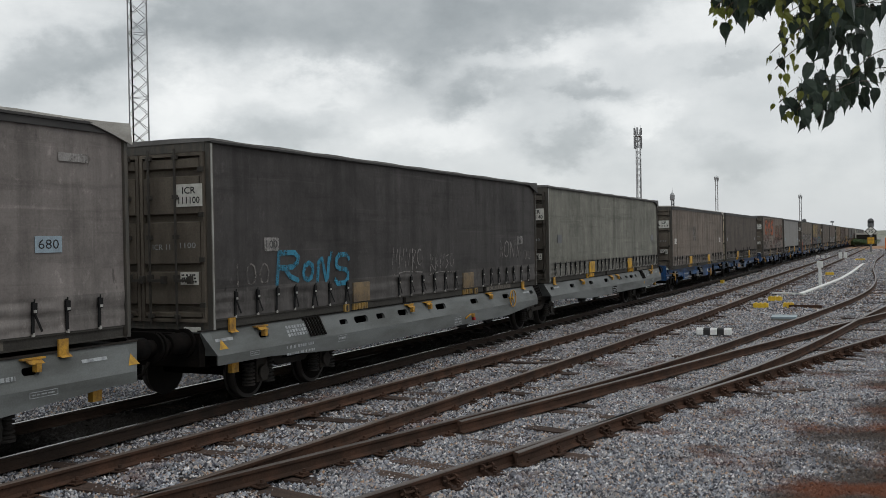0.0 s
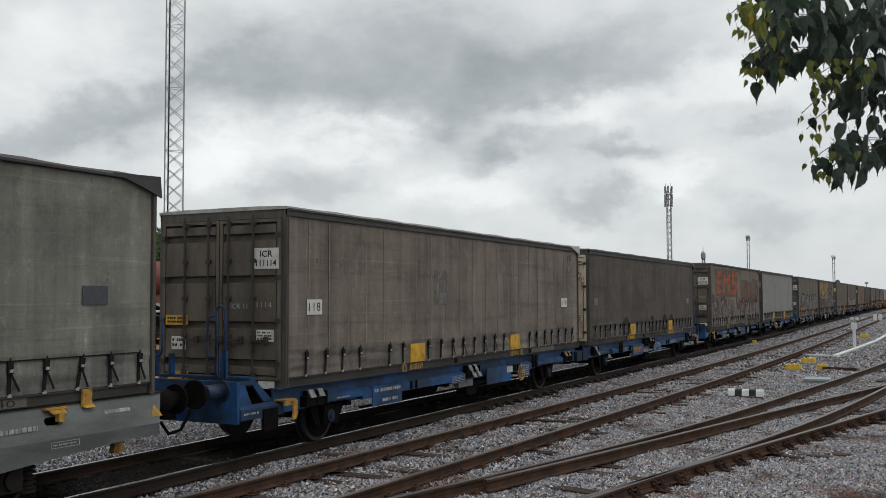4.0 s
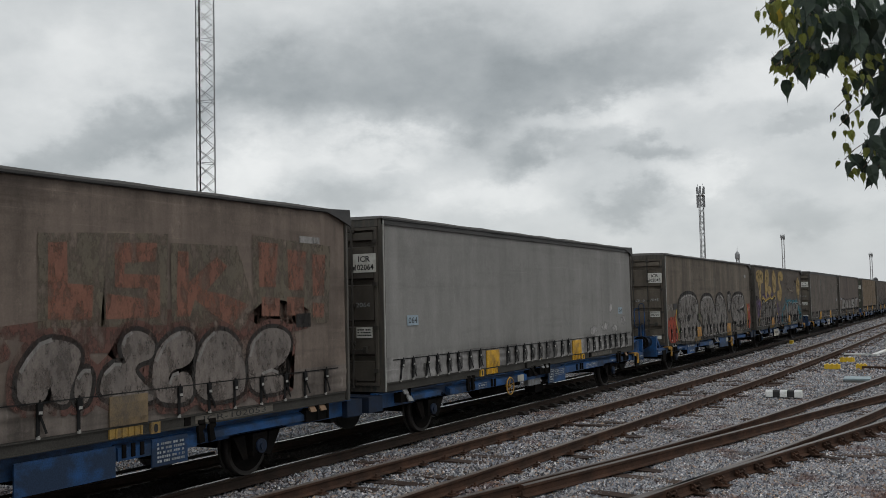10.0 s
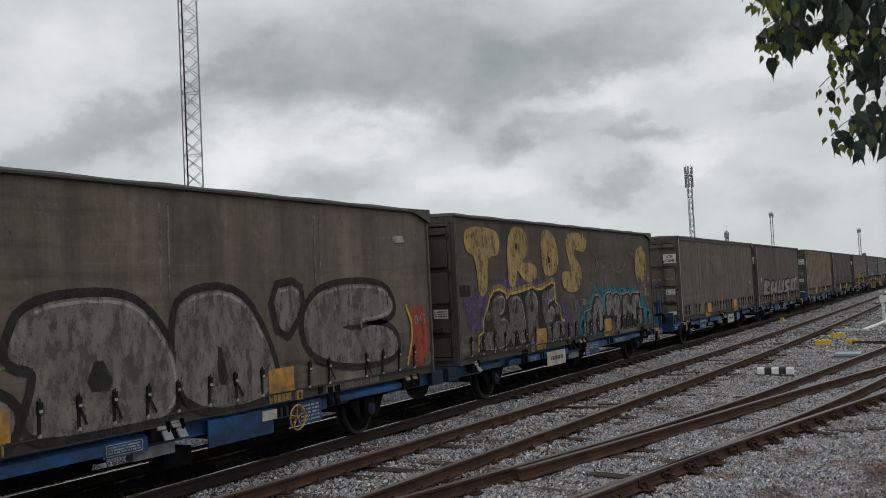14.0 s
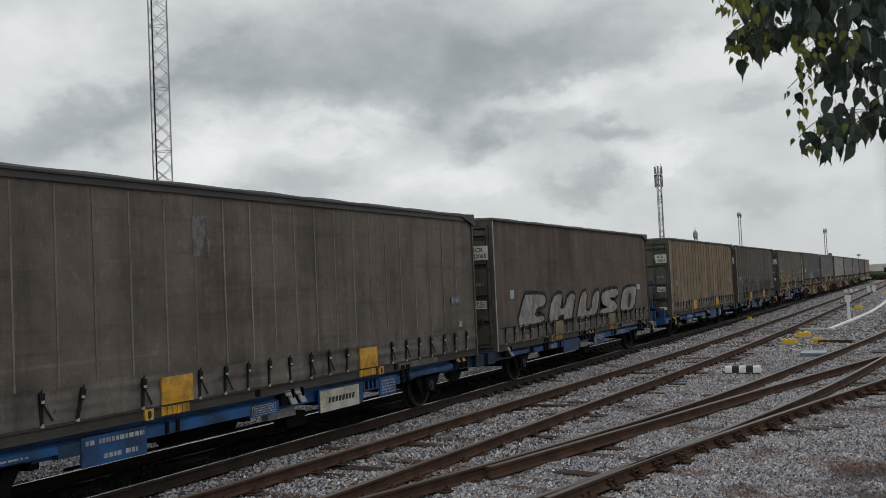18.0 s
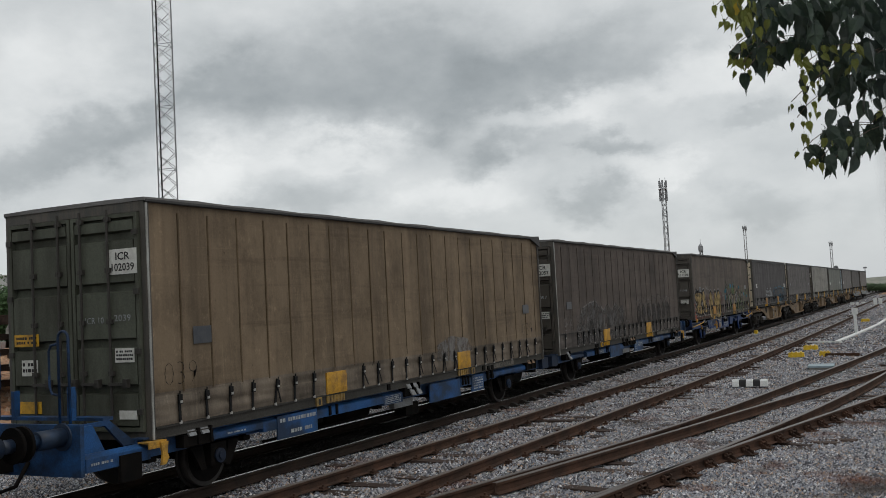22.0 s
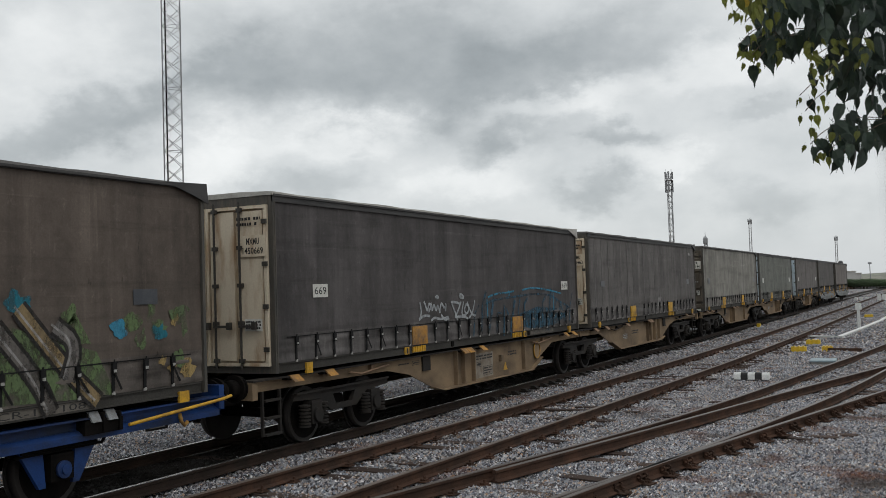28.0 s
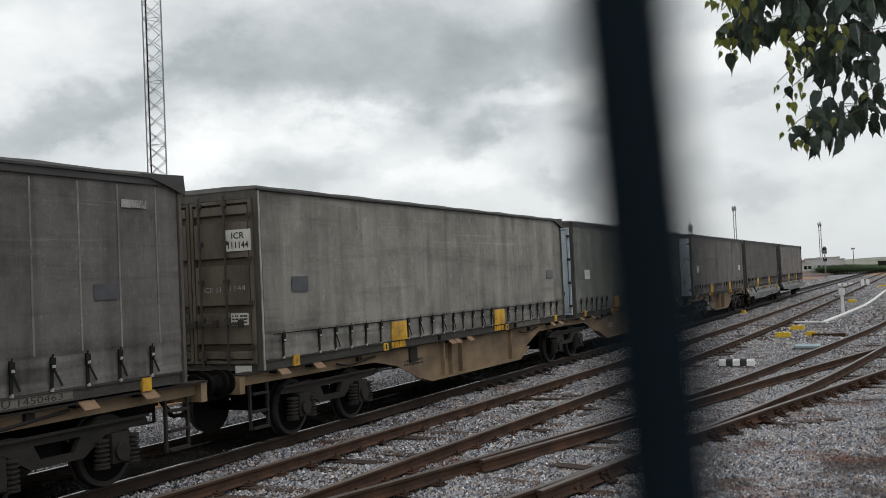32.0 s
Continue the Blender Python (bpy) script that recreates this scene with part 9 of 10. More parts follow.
flood_light(9.24, 240, 16.6, "distant twin-pole flood light mast")
flood_light(4.78, 280, 13.2, "distant twin-pole flood light mast over the yard")
flood_light(-0.49, 280, 13.0, "distant twin-pole flood light mast at the yard's end")
x, y = at_bearing(11.7, 260)
t = lattice_mast(x, y, 13.2, 0.8, 1.0, 0.06, "distant slender turret with a domed head and a spire")
part("gallery", lathe(B(), 0, 0, [(0.55, 12.6), (0.62, 12.8), (0.62, 13.9), (0.4, 14.3), (0.08, 14.6), (0.03, 15.8)], 12), GALV, t)
x, y = at_bearing(3.15, 320)
t = thing("pole", "thin distant steel pole", "pole")
t.location = (x, y, -0.3)
part("shaft", cyl(B(), (0, 0, 0), (0, 0, 6.8), 0.16, 8, 0.1), GALV, t)
part("head", bx(B(), -0.5, 0.5, -0.3, 0.3, 6.6, 7.1), GALV, t)


SIGNAL_GREY = mat("grey_signal_paint", (0.16, 0.165, 0.17, 1), 0.6, 0, (0.10, 0.10, 0.10, 1), 4.0)


def signal(az, d, top, heads, label):
    x, y = at_bearing(az, d)
    t = thing("railway_signal", label, "signal", "signals")
    t.location = (x, y, -0.25)
    part("post", cyl(B(), (0, 0, 0), (0, 0, top - 0.8), 0.10, 10), GALV, t)
    for z, w, h in heads:
        bm = B()
        prism(bm, [(0, z - h / 2), (0.2, z - h / 2), (0.2, z + h / 2), (0, z + h / 2)], -w / 2, w / 2)
        cyl(bm, (0, 0.0, z + h / 2), (0, 0.2, z + h / 2), w / 2, 14)
        cyl(bm, (0, -0.12, z), (0, 0, z), w * 0.28, 12)
        part("signal_head", bm, SIGNAL_GREY if h > 0.7 else DARK, t)
    bm = B()
    for k in range(8):
        bx(bm, -0.22, 0.22, 0.12, 0.16, 0.5 + 0.4 * k, 0.53 + 0.4 * k)
    part("ladder", bm, GALV, t)
    bx_ = B()
    bx(bx_, -0.5, 0.5, -0.3, 0.4, 0, 0.35)
    part("foundation", bx_, CONCRETE, t)
    return t


signal(4.6, 166, 5.3, ((4.6, 0.66, 0.85), (3.2, 0.5, 0.5)), "grey-headed railway signal on a grey post behind the line")
s = signal(1.23, 136, 4.4, ((3.95, 0.75, 0.75),), "railway signal with a white diamond speed board")


def board(parent, z, half, outer, inner, diamond, text):
    bm = B()
    k = [(0, -1), (1, 0), (0, 1), (-1, 0)] if diamond else [(-0.75, -0.75), (0.75, -0.75), (0.75, 0.75), (-0.75, 0.75)]
    def sheet(m, s, yy, mm, name):
        b = B()
        a = [b.verts.new((s * u, yy, z + s * v)) for u, v in k]
        c = [b.verts.new((s * u, yy + 0.02, z + s * v)) for u, v in k]
        b.faces.new(a); b.faces.new(c[::-1])
        for i in range(4):
            b.faces.new((a[i], c[i], c[(i + 1) % 4], a[(i + 1) % 4]))
        return part(name, b, mm, parent)
    bm.free()
    sheet(None, half, -0.16, outer, "sign_board")
    sheet(None, half * 0.82, -0.185, inner, "sign_face")
    if text:
        letters("sign_number", text, (-half * 0.42, z - half * 0.3, half * 0.42, z + half * 0.3), INK, parent, "end", -0.19, 0.02)


board(s, 3.05, 0.72, INK, WHITE, True, "75")
board(s, 1.85, 0.66, INK, YELLOW, False, "")


def marker_block():
    t = thing("marker_block", "black and white striped concrete marker block on the ballast", "marker")
    t.matrix_basis = pose(-4.30, 25.65, -0.17, 0, 0, 2)
    for k in range(5):
        bm = B()
        x0 = -0.43 + 0.172 * k
        pr = [(-0.13, 0.0), (0.13, 0.0), (0.11, 0.13), (0.08, 0.165), (-0.08, 0.165), (-0.11, 0.13)]
        prism(bm, pr, x0, x0 + 0.172)
        part("stripe", bm, (MARKW, MARKB)[k % 2], t)


MARKW = mat("white_road_paint", (0.72, 0.73, 0.72, 1), 0.6, 0, (0.5, 0.5, 0.48, 1), 8.0)
MARKB = mat("black_road_paint", (0.02, 0.02, 0.02, 1), 0.6)
marker_block()
MAGNET = mat("bright_yellow_plastic", (0.70, 0.47, 0.02, 1), 0.45, 0, (0.5, 0.32, 0.03, 1), 8.0)


def yellow_box(x, y, w, turn=0.0, d=0.30, h=0.16):
    t = thing("yellow_trackside_box", "yellow trackside equipment box on the ballast", "equipment box", "trackside boxes")
    t.matrix_basis = pose(x, y, -0.20, 0, 0, turn)
    bm = B()
    prism(bm, [(-d / 2, 0), (d / 2, 0), (d / 2 - 0.03, h), (-d / 2 + 0.03, h)], -w / 2, w / 2)
    part("body", bm, MAGNET, t)
    bm = B()
    for k in (-0.3, 0.0, 0.3):
        bx(bm, k * w - 0.03, k * w + 0.03, -d / 2 - 0.02, d / 2 + 0.02, 0.0, h + 0.03)
    part("rib", bm, MAGNET, t)


for q in ((-4.42, 36.2, 0.52, 4), (-4.35, 40.1, 0.52, 0), (-3.5, 36.35, 0.36, 8), (-3.9, 67.0, 0.5, 0), (-3.3, 106.0, 0.9, 0), (-8.72, 55.0, 0.18, 0)):
    yellow_box(*q)
t = thing("steel_bar", "rusty steel bar lying on the ballast", "bar")
t.matrix_basis = pose(-2.9, 36.0, -0.16, 0, 0, -6)
part("bar", bx(B(), -0.55, 0.55, -0.06, 0.06, 0.0, 0.08), RAIL_SIDE, t)
part("foot", bx(B(), -0.55, 0.55, -0.1, 0.1, -0.03, 0.0), RAIL_SIDE, t)
t = thing("cable_box", "pale blue-grey cable chamber lid in the ballast", "cable box")
t.matrix_basis = pose(-3.1, 30.9, -0.2, 0, 0, 3)
LID = mat("pale_blue_lid", (0.30, 0.38, 0.42, 1), 0.6, 0, (0.2, 0.25, 0.28, 1), 4.0)
part("lid", bx(B(), -0.36, 0.36, -0.45, 0.45, 0.08, 0.13), LID, t)
part("body", bx(B(), -0.32, 0.32, -0.4, 0.4, 0.0, 0.08), CONCRETE, t)


def trough(pts, w):
    t = thing("cable_trough", "pale concrete cable trough across the ballast", "cable trough", "cable troughs")
    for (xa, ya), (xb, yb) in zip(pts, pts[1:]):
        L = math.hypot(xb - xa, yb - ya)
        o = part("trough_lid", bx(B(), -w / 2, w / 2, 0, L + 0.05, 0.0, 0.06), MARKW, t)
        o.matrix_basis = pose(xa, ya, -0.17, 0, 0, math.degrees(math.atan2(-(xb - xa), yb - ya)))


trough([(-4.9, 44.6), (-3.6, 43.9)], 0.22)
trough([(-3.75, 43.9), (-3.55, 47.5), (-3.35, 51.0), (-3.12, 55.5), (-2.88, 60.5), (-2.72, 70), (-2.6, 92)], 0.20)
t = thing("marker_post", "white concrete marker post with a square head", "post")
t.location = (-3.5, 52.3, -0.22)
part("shaft", bx(B(), -0.07, 0.07, -0.07, 0.07, 0, 0.95), MARKW, t)
part("head", bx(B(), -0.14, 0.14, -0.1, 0.1, 0.95, 1.28), MARKW, t)
for k in range(3):
    t = thing("marker_stone", "small white marker stone by the track", "marker", "marker stones")
    t.location = (-7.9 + 0.55 * k, 115, -0.2)
    part("stone", bx(B(), -0.16, 0.16, -0.15, 0.15, 0, 0.35), MARKW, t)
for k in range(2):
    t = thing("marker_stone", "white marker board by the far track", "marker", "marker stones")
    t.location = (-5.35 + 0.5 * k, 110.5, -0.2)
    part("stone", bx(B(), -0.17, 0.17, -0.1, 0.1, 0.1, 0.75), MARKW, t)


def rail_vehicle():
    t = thing("rail_vehicle", "orange rail service vehicle with a cream domed roof", "rail vehicle")
    t.matrix_basis = pose(0.05, 138, -0.2, 0, 0, -2)
    OR = mat("orange_paint", (0.62, 0.16, 0.03, 1), 0.45, 0, (0.42, 0.10, 0.03, 1), 2.0)
    CR = mat("cream_paint", (0.62, 0.56, 0.42, 1), 0.5, 0, (0.45, 0.4, 0.3, 1), 2.0)
    part("body", bx(B(), -1.35, 1.35, 0, 9, 0.65, 2.1), OR, t)
    bm = B()
    pr = [(-1.4, 2.1)] + [(-1.4 * math.cos(a), 2.1 + 0.72 * math.sin(a)) for a in [math.pi * k / 10 for k in range(1, 10)]] + [(1.4, 2.1)]
    a = [bm.verts.new((u, -0.05, v)) for u, v in pr]; b = [bm.verts.new((u, 9.05, v)) for u, v in pr]
    for i in range(len(pr)):
        bm.faces.new((a[i], a[(i + 1) % len(pr)], b[(i + 1) % len(pr)], b[i]))
    bm.faces.new(a); bm.faces.new(b[::-1])
    part("roof", bm, CR, t)
    for x0 in (-1.0, -0.3, 0.4):
        part("window", bx(B(), x0, x0 + 0.6, -0.02, 0.0, 1.45, 2.0), DARK, t)
    part("headstock", bx(B(), -1.3, 1.3, -0.15, 0.0, 0.45, 0.75), DARK, t)
    for s in (-0.9, 0.9):
        buffer(t, s, -0.15, 0.8, -0.8, DARK)
    for yy in (2, 7):
        wheelset(t, yy, 0.42, DARK)


rail_vehicle()

# ---- beyond the train: spoil heaps, stacked sleepers, a tank wagon, trees and houses ----
SOIL = mat("red_brown_earth", (0.27, 0.135, 0.07, 1), 0.95, 0, (0.36, 0.24, 0.15, 1), 2.2, amount=0.9, grain=0.7, gscale=7, bump=0.12)


def heap(name, x0, x1, y0, y1, h, seed, label):
    n, m = 34, 34
    me = bpy.data.meshes.new(name)
    v = []
    for j in range(m + 1):
        for i in range(n + 1):
            u, w = i / n, j / m
            k = (math.sin(math.pi * u) * math.sin(math.pi * w)) ** 0.55
            x, y = x0 + (x1 - x0) * u, y0 + (y1 - y0) * w
            v.append((x, y, -0.3 + k * h * (0.85 + 0.5 * noise.noise((x * 0.35, y * 0.35, seed))) + 0.12 * k * noise.noise((x * 2, y * 2, seed))))
    me.from_pydata(v, [], [(j * (n + 1) + i, j * (n + 1) + i + 1, (j + 1) * (n + 1) + i + 1, (j + 1) * (n + 1) + i) for j in range(m) for i in range(n)])
    me.materials.append(SOIL)
    tagged(new(name, me), label, "earth mound", "earth mounds")


heap("earth_mound", -33, -15.5, 8, 27, 1.55, 2.0, "reddish earth heap with rubble")
heap("earth_mound", -30, -16.5, 24, 44, 1.2, 7.0, "low reddish earth heap")
heap("earth_mound", -45, -24, 4, 22, 1.4, 11.0, "reddish earth heap behind the sleeper stack")
heap("earth_mound", -54, -37, 34, 54, 1.75, 4.0, "reddish earth bank under the old tank wagon")
heap("earth_mound", -60, -14, 175, 215, 0.22, 5.0, "distant bank of orange-red earth")
heap("earth_mound", -12, 14, 165, 250, 0.2, 6.0, "distant bank of orange-red earth at the yard's end")


def rubble():
    """Broken stones and clods strewn over the near mounds, as one mesh."""
    rng = np.random.default_rng(8)
    bm_v, bm_f = [], []
    for x0, x1, y0, y1, h, seed, n in ((-33, -15.5, 8, 27, 1.55, 2.0, 2600), (-30, -16.5, 24, 44, 1.2, 7.0, 1400)):
        for _ in range(n):
            u, w = rng.random(2)
            x, y = x0 + (x1 - x0) * u, y0 + (y1 - y0) * w
            k = (math.sin(math.pi * u) * math.sin(math.pi * w)) ** 0.55
            z = -0.3 + k * h * (0.85 + 0.5 * noise.noise((x * 0.35, y * 0.35, seed))) + 0.12 * k * noise.noise((x * 2, y * 2, seed))
            q = 0.03 + 0.12 * rng.random() ** 3
            a = rng.random() * 6.28
            o = len(bm_v)
            for j in range(4):
                e = q * rng.uniform(0.7, 1.4)
                bm_v.append((x + e * math.cos(a + 1.57 * j), y + e * math.sin(a + 1.57 * j), z - q * 0.4))
            bm_v.append((x + q * rng.uniform(-0.4, 0.4), y + q * rng.uniform(-0.4, 0.4), z + q * rng.uniform(0.5, 1.1)))
            bm_f += [(o, o + 1, o + 4), (o + 1, o + 2, o + 4), (o + 2, o + 3, o + 4), (o + 3, o, o + 4)]
    me = bpy.data.meshes.new("rubble")
    me.from_pydata(bm_v, [], bm_f)
    m = mat("rubble_stone", (0.30, 0.19, 0.12, 1), 0.95, 0, (0.42, 0.36, 0.30, 1), 1.2, amount=0.9, grain=0.3)
    me.materials.append(m)
    tagged(new("rubble", me), "reddish rubble strewn over the earth mounds", "rubble", kind="stuff")


rubble()


def sleeper_stack():
    g = "stacked concrete sleepers"
    bm = B()
    prism(bm, [(-0.15, 0), (0.15, 0), (0.15, 0.1), (0.10, 0.2), (-0.10, 0.2), (-0.15, 0.1)], -1.3, 1.3)
    me = mesh_of("concrete_sleeper", bm, mat("aged_concrete", (0.37, 0.36, 0.34, 1), 0.9, 0, (0.18, 0.17, 0.155, 1), 3.0, amount=0.8, grain=0.25))
    rng = random.Random(5)
    for r in range(4):
        for k in range(7):
            o = new("concrete_sleeper", me)
            tagged(o, "pale concrete sleeper in a stack on earth", "sleeper", g)
            a = radians(50.3 + 1.45 * k + 0.12 * (r % 2))
            o.matrix_basis = pose(-25.0 * math.sin(a), 25.0 * math.cos(a), 1.08 + 0.36 * r, 0, 0, 140 + rng.uniform(-3, 3)) @ Matrix.Diagonal((1.15, 1.2, 1.05, 1))
    for r in range(5):
        t = thing("timber", "dark spacer timber between stacked sleepers", "timber", "spacer timbers")
        a = radians(54.0)
        t.matrix_basis = pose(-25.0 * math.sin(a), 25.0 * math.cos(a), 0.93 + 0.36 * r, 0, 0, 52)
        part("beam", bx(B(), -2.3, 1.8, -0.1, 0.1, 0, 0.15), WOOD, t)


sleeper_stack()


def tank_wagon():
    t = thing("tank_wagon", "rusty red tank wagon beyond the earth heaps", "wagon")
    x, y = at_bearing(48.35, 60)
    t.matrix_basis = pose(x, y, 1.03, 0, 0, 4)
    TK = mat("red_oxide_tank", (0.20, 0.05, 0.032, 1), 0.6, 0, (0.12, 0.035, 0.025, 1), 1.2)
    bm = B()
    n = 28
    prof = [(-0.35, 0.0), (-0.33, 0.4), (-0.22, 0.8), (-0.1, 1.0), (0.0, 1.1), (9.0, 1.1), (9.1, 1.0), (9.22, 0.8), (9.33, 0.4), (9.35, 0.0)]
    rings = [[bm.verts.new((r * math.cos(2 * math.pi * k / n), yy, 2.72 + r * math.sin(2 * math.pi * k / n))) for k in range(n)] for yy, r in prof if r > 0]
    for p, q in zip(rings, rings[1:]):
        for k in range(n):
            f = bm.faces.new((p[k], p[(k + 1) % n], q[(k + 1) % n], q[k])); f.smooth = True
    bm.faces.new(rings[0]); bm.faces.new(rings[-1][::-1])
    part("tank", bm, TK, t)
    part("walkway", bx(B(), -0.25, 0.25, 0.2, 8.8, 3.86, 3.90), DARK, t)
    for k in range(7):
        y0 = 2.2 + 0.42 * k
        part("sprayed_tag", tube(B(), [(1.09, y0, 2.35), (1.11, y0 + 0.12, 2.85), (1.11, y0 + 0.22, 2.5), (1.1, y0 + 0.36, 2.8)], 0.02, 5), WHITE, t)
    part("frame", bx(B(), -1.2, 1.2, -0.8, 9.8, 1.1, 1.5), TK, t)
    for yy in (1.5, 7.5):
        wheelset(t, yy, 0.45, DARK)


tank_wagon()
t = thing("green_container", "green corrugated site container", "container")
x, y = at_bearing(49.4, 66)
t.matrix_basis = pose(x, y, 0.4, 0, 0, 40)
GR = mat("green_container_paint", (0.06, 0.24, 0.08, 1), 0.5, 0, (0.04, 0.14, 0.05, 1), 2.0)
part("body", bx(B(), -1.2, 1.2, 0, 6, 0, 2.6), GR, t)
bm = B()
for k in range(11):
    bx(bm, -1.15 + 0.22 * k, -1.05 + 0.22 * k, -0.04, 0, 0.1, 2.5)
part("corrugation", bm, GR, t)
part("roof_edge", bx(B(), -1.24, 1.24, -0.06, 6.05, 2.6, 2.7), GR, t)


def rail_stack(az, d, z, n, label, length=7.0):
    x, y = at_bearing(az, d)
    for k in range(n):
        t = thing("stored_rail", label, "rail", "stored rails")
        t.matrix_basis = pose(x + 0.05 * (k % 3), y + 0.1 * k, z + 0.17 * (k // 3), 0, 0, 62 + (k % 3))
        part("web", bx(B(), -0.02 + 0.3 * (k % 3), 0.02 + 0.3 * (k % 3), -length / 2, length / 2, 0, 0.15), RAIL_SIDE, t)
        part("head", bx(B(), -0.05 + 0.3 * (k % 3), 0.05 + 0.3 * (k % 3), -length / 2, length / 2, 0.15, 0.17), RAIL_SIDE, t)


rail_stack(46.6, 34, 0.75, 9, "rusty stored rail in a stack beyond the train")
rail_stack(52.6, 26.0, 2.42, 3, "dark stored rail on top of the sleepers", 4.5)

SCRAPW = mat("chalky_white_pipe", (0.5, 0.5, 0.48, 1), 0.7, 0, (0.3, 0.28, 0.25, 1), 3.0)
rg = random.Random(21)
for k in range(22):
    a, d = 45.6 + 4.6 * rg.random(), rg.uniform(28, 36)
    x, y = at_bearing(a, d)
    z = 2.13 + d * math.tan(radians(rg.uniform(-2.6, -1.1)))
    kind = k % 4
    t = thing(("scrap_pipe", "scrap_beam", "rubble_block", "scrap_beam")[kind], ("chalky white scrap pipe on the earth heap", "rusty scrap beam on the earth heap", "broken concrete block on the earth heap", "dark scrap beam leaning on the earth heap")[kind], "scrap", "yard scrap")
    t.matrix_basis = pose(x, y, z, rg.uniform(-60, 60) if kind != 2 else 0, rg.uniform(-15, 15), rg.uniform(0, 180))
    if kind == 0:
        part("pipe", cyl(B(), (0, -0.6, 0), (0, 0.6, 0), 0.05, 10), SCRAPW, t)
    elif kind == 2:
        part("block", bx(B(), -0.25, 0.25, -0.2, 0.2, -0.9, 0.15), CONCRETE, t)
    else:
        part("beam", bx(bx(B(), -0.06, 0.06, -0.9, 0.9, 0, 0.02), -0.01, 0.01, -0.9, 0.9, -0.14, 0), RAIL_SIDE if kind == 1 else DARK, t)
t = thing("dark_trailer", "dark steel trailer bed beyond the train", "trailer")
x, y = at_bearing(45.2, 42)
t.matrix_basis = pose(x, y, 0.9, 0, 0, 50)
part("bed", bx(B(), -1.9, 1.9, -1.0, 1.0, 0.2, 0.9), DARK, t)
part("rim", bx(B(), -1.95, 1.95, -1.05, 1.05, 0.9, 0.96), SCRAPW, t)
for q in (-1.2, 1.2):
    part("wheel", cyl(B(), (q, -1.05, 0.1), (q, -0.8, 0.1), 0.32, 16), BLACK, t)
t = thing("yellow_machine", "faded yellow digger arm behind the stacked sleepers", "machine")
x, y = at_bearing(50.15, 44)
t.matrix_basis = pose(x, y, 1.9, 0, 0, 50)
part("arm", prism(B(), [(-0.4, 0.0), (-0.1, 1.6), (0.25, 1.6), (0.45, 1.2), (0.1, 1.0), (0.1, 0.0)], -0.12, 0.12), AMBER, t)
part("bucket", bx(B(), -0.2, 0.2, -0.55, -0.2, -1.4, 0.4), AMBER, t)

LEAFA = mat("dark_foliage", (0.045, 0.088, 0.034, 1), 0.7, 0, (0.075, 0.12, 0.04, 1), 3.0, grain=0.3, rnd=0.25)
LEAFB = mat("fresh_foliage", (0.09, 0.14, 0.06, 1), 0.7, 0, (0.035, 0.06, 0.02, 1), 3.0, grain=0.3, rnd=0.25)
BARK = mat("bark", (0.12, 0.09, 0.065, 1), 0.9, 0, (0.06, 0.045, 0.035, 1), 8.0, (3, 3, 0.6), grain=0.3)


def leaf_cloud(n, cx, cz, rx, rz, size, seed):
    """Many small leaf blades in uneven clumps round a crown."""
    rng = np.random.default_rng(seed)
    cl = np.clip(rng.standard_normal((max(6, n // 60), 3)), -1.5, 1.5) * np.array([rx, rx, rz]) * 0.55
    c = cl[rng.integers(0, len(cl), n)] + np.clip(rng.standard_normal((n, 3)), -1.6, 1.6) * np.array([rx, rx, rz]) * 0.18 + np.array([0, 0, cz])
    a, b = rng.standard_normal((n, 3)), rng.standard_normal((n, 3))
    a /= np.linalg.norm(a, axis=1)[:, None]
    b -= a * (a * b).sum(1)[:, None]; b /= np.linalg.norm(b, axis=1)[:, None]
    s = size * (0.6 + 0.8 * rng.random((n, 1)))
    v = np.stack([c - a * s, c + b * s * 0.55, c + a * s, c - b * s * 0.55], 1).reshape(-1, 3)
    me = bpy.data.meshes.new("crown")
    me.from_pydata(v.tolist(), [], [(4 * i, 4 * i + 1, 4 * i + 2, 4 * i + 3) for i in range(n)])
    return me


TREES = {}


def far_tree(az, d, h, w, kind, z0=-0.2):
    x, y = at_bearing(az, d)
    t = thing("tree", "%s broad-leaved tree beyond the yard" % ("dark green" if kind < 2 else "fresh green"), "tree", "far trees")
    t.matrix_basis = pose(x, y, z0, 0, 0, az * 37 % 360) @ Matrix.Diagonal((w / 6, w / 6, h / 7, 1))
    if kind not in TREES:
        me = leaf_cloud(18000, 0, 4.4, 2.9, 2.4, 0.105, 100 + kind)
        me.materials.append(LEAFA if kind < 2 else LEAFB)
        bm = B()
        cyl(bm, (0, 0, 0), (0.1, 0, 2.6), 0.22, 8, 0.15)
        for k in range(5):
            cyl(bm, (0.1, 0, 2.2), (1.6 * math.cos(k * 1.3), 1.6 * math.sin(k * 1.3), 4.8), 0.10, 6, 0.03)
        TREES[kind] = (me, mesh_of("trunk", bm, BARK))
    part("crown", TREES[kind][0], None, t)
    part("trunk", TREES[kind][1], None, t)


r = random.Random(9)
for k in range(26):
    az = 43.5 + k * 0.62
    d = r.uniform(82, 105)
    el = 4.4 if az < 46.6 else 3.1 if az < 48.6 else 2.4 if az < 51 else 2.15
    far_tree(az, d, (2.5 + d * math.tan(radians(el + r.uniform(-0.35, 0.35)))) * 0.96, r.uniform(5.0, 8.0), k % 3)
for k in range(16):
    far_tree(1.9 + k * 0.16, r.uniform(228, 262), r.uniform(1.3, 2.2), r.uniform(5, 9), 2)


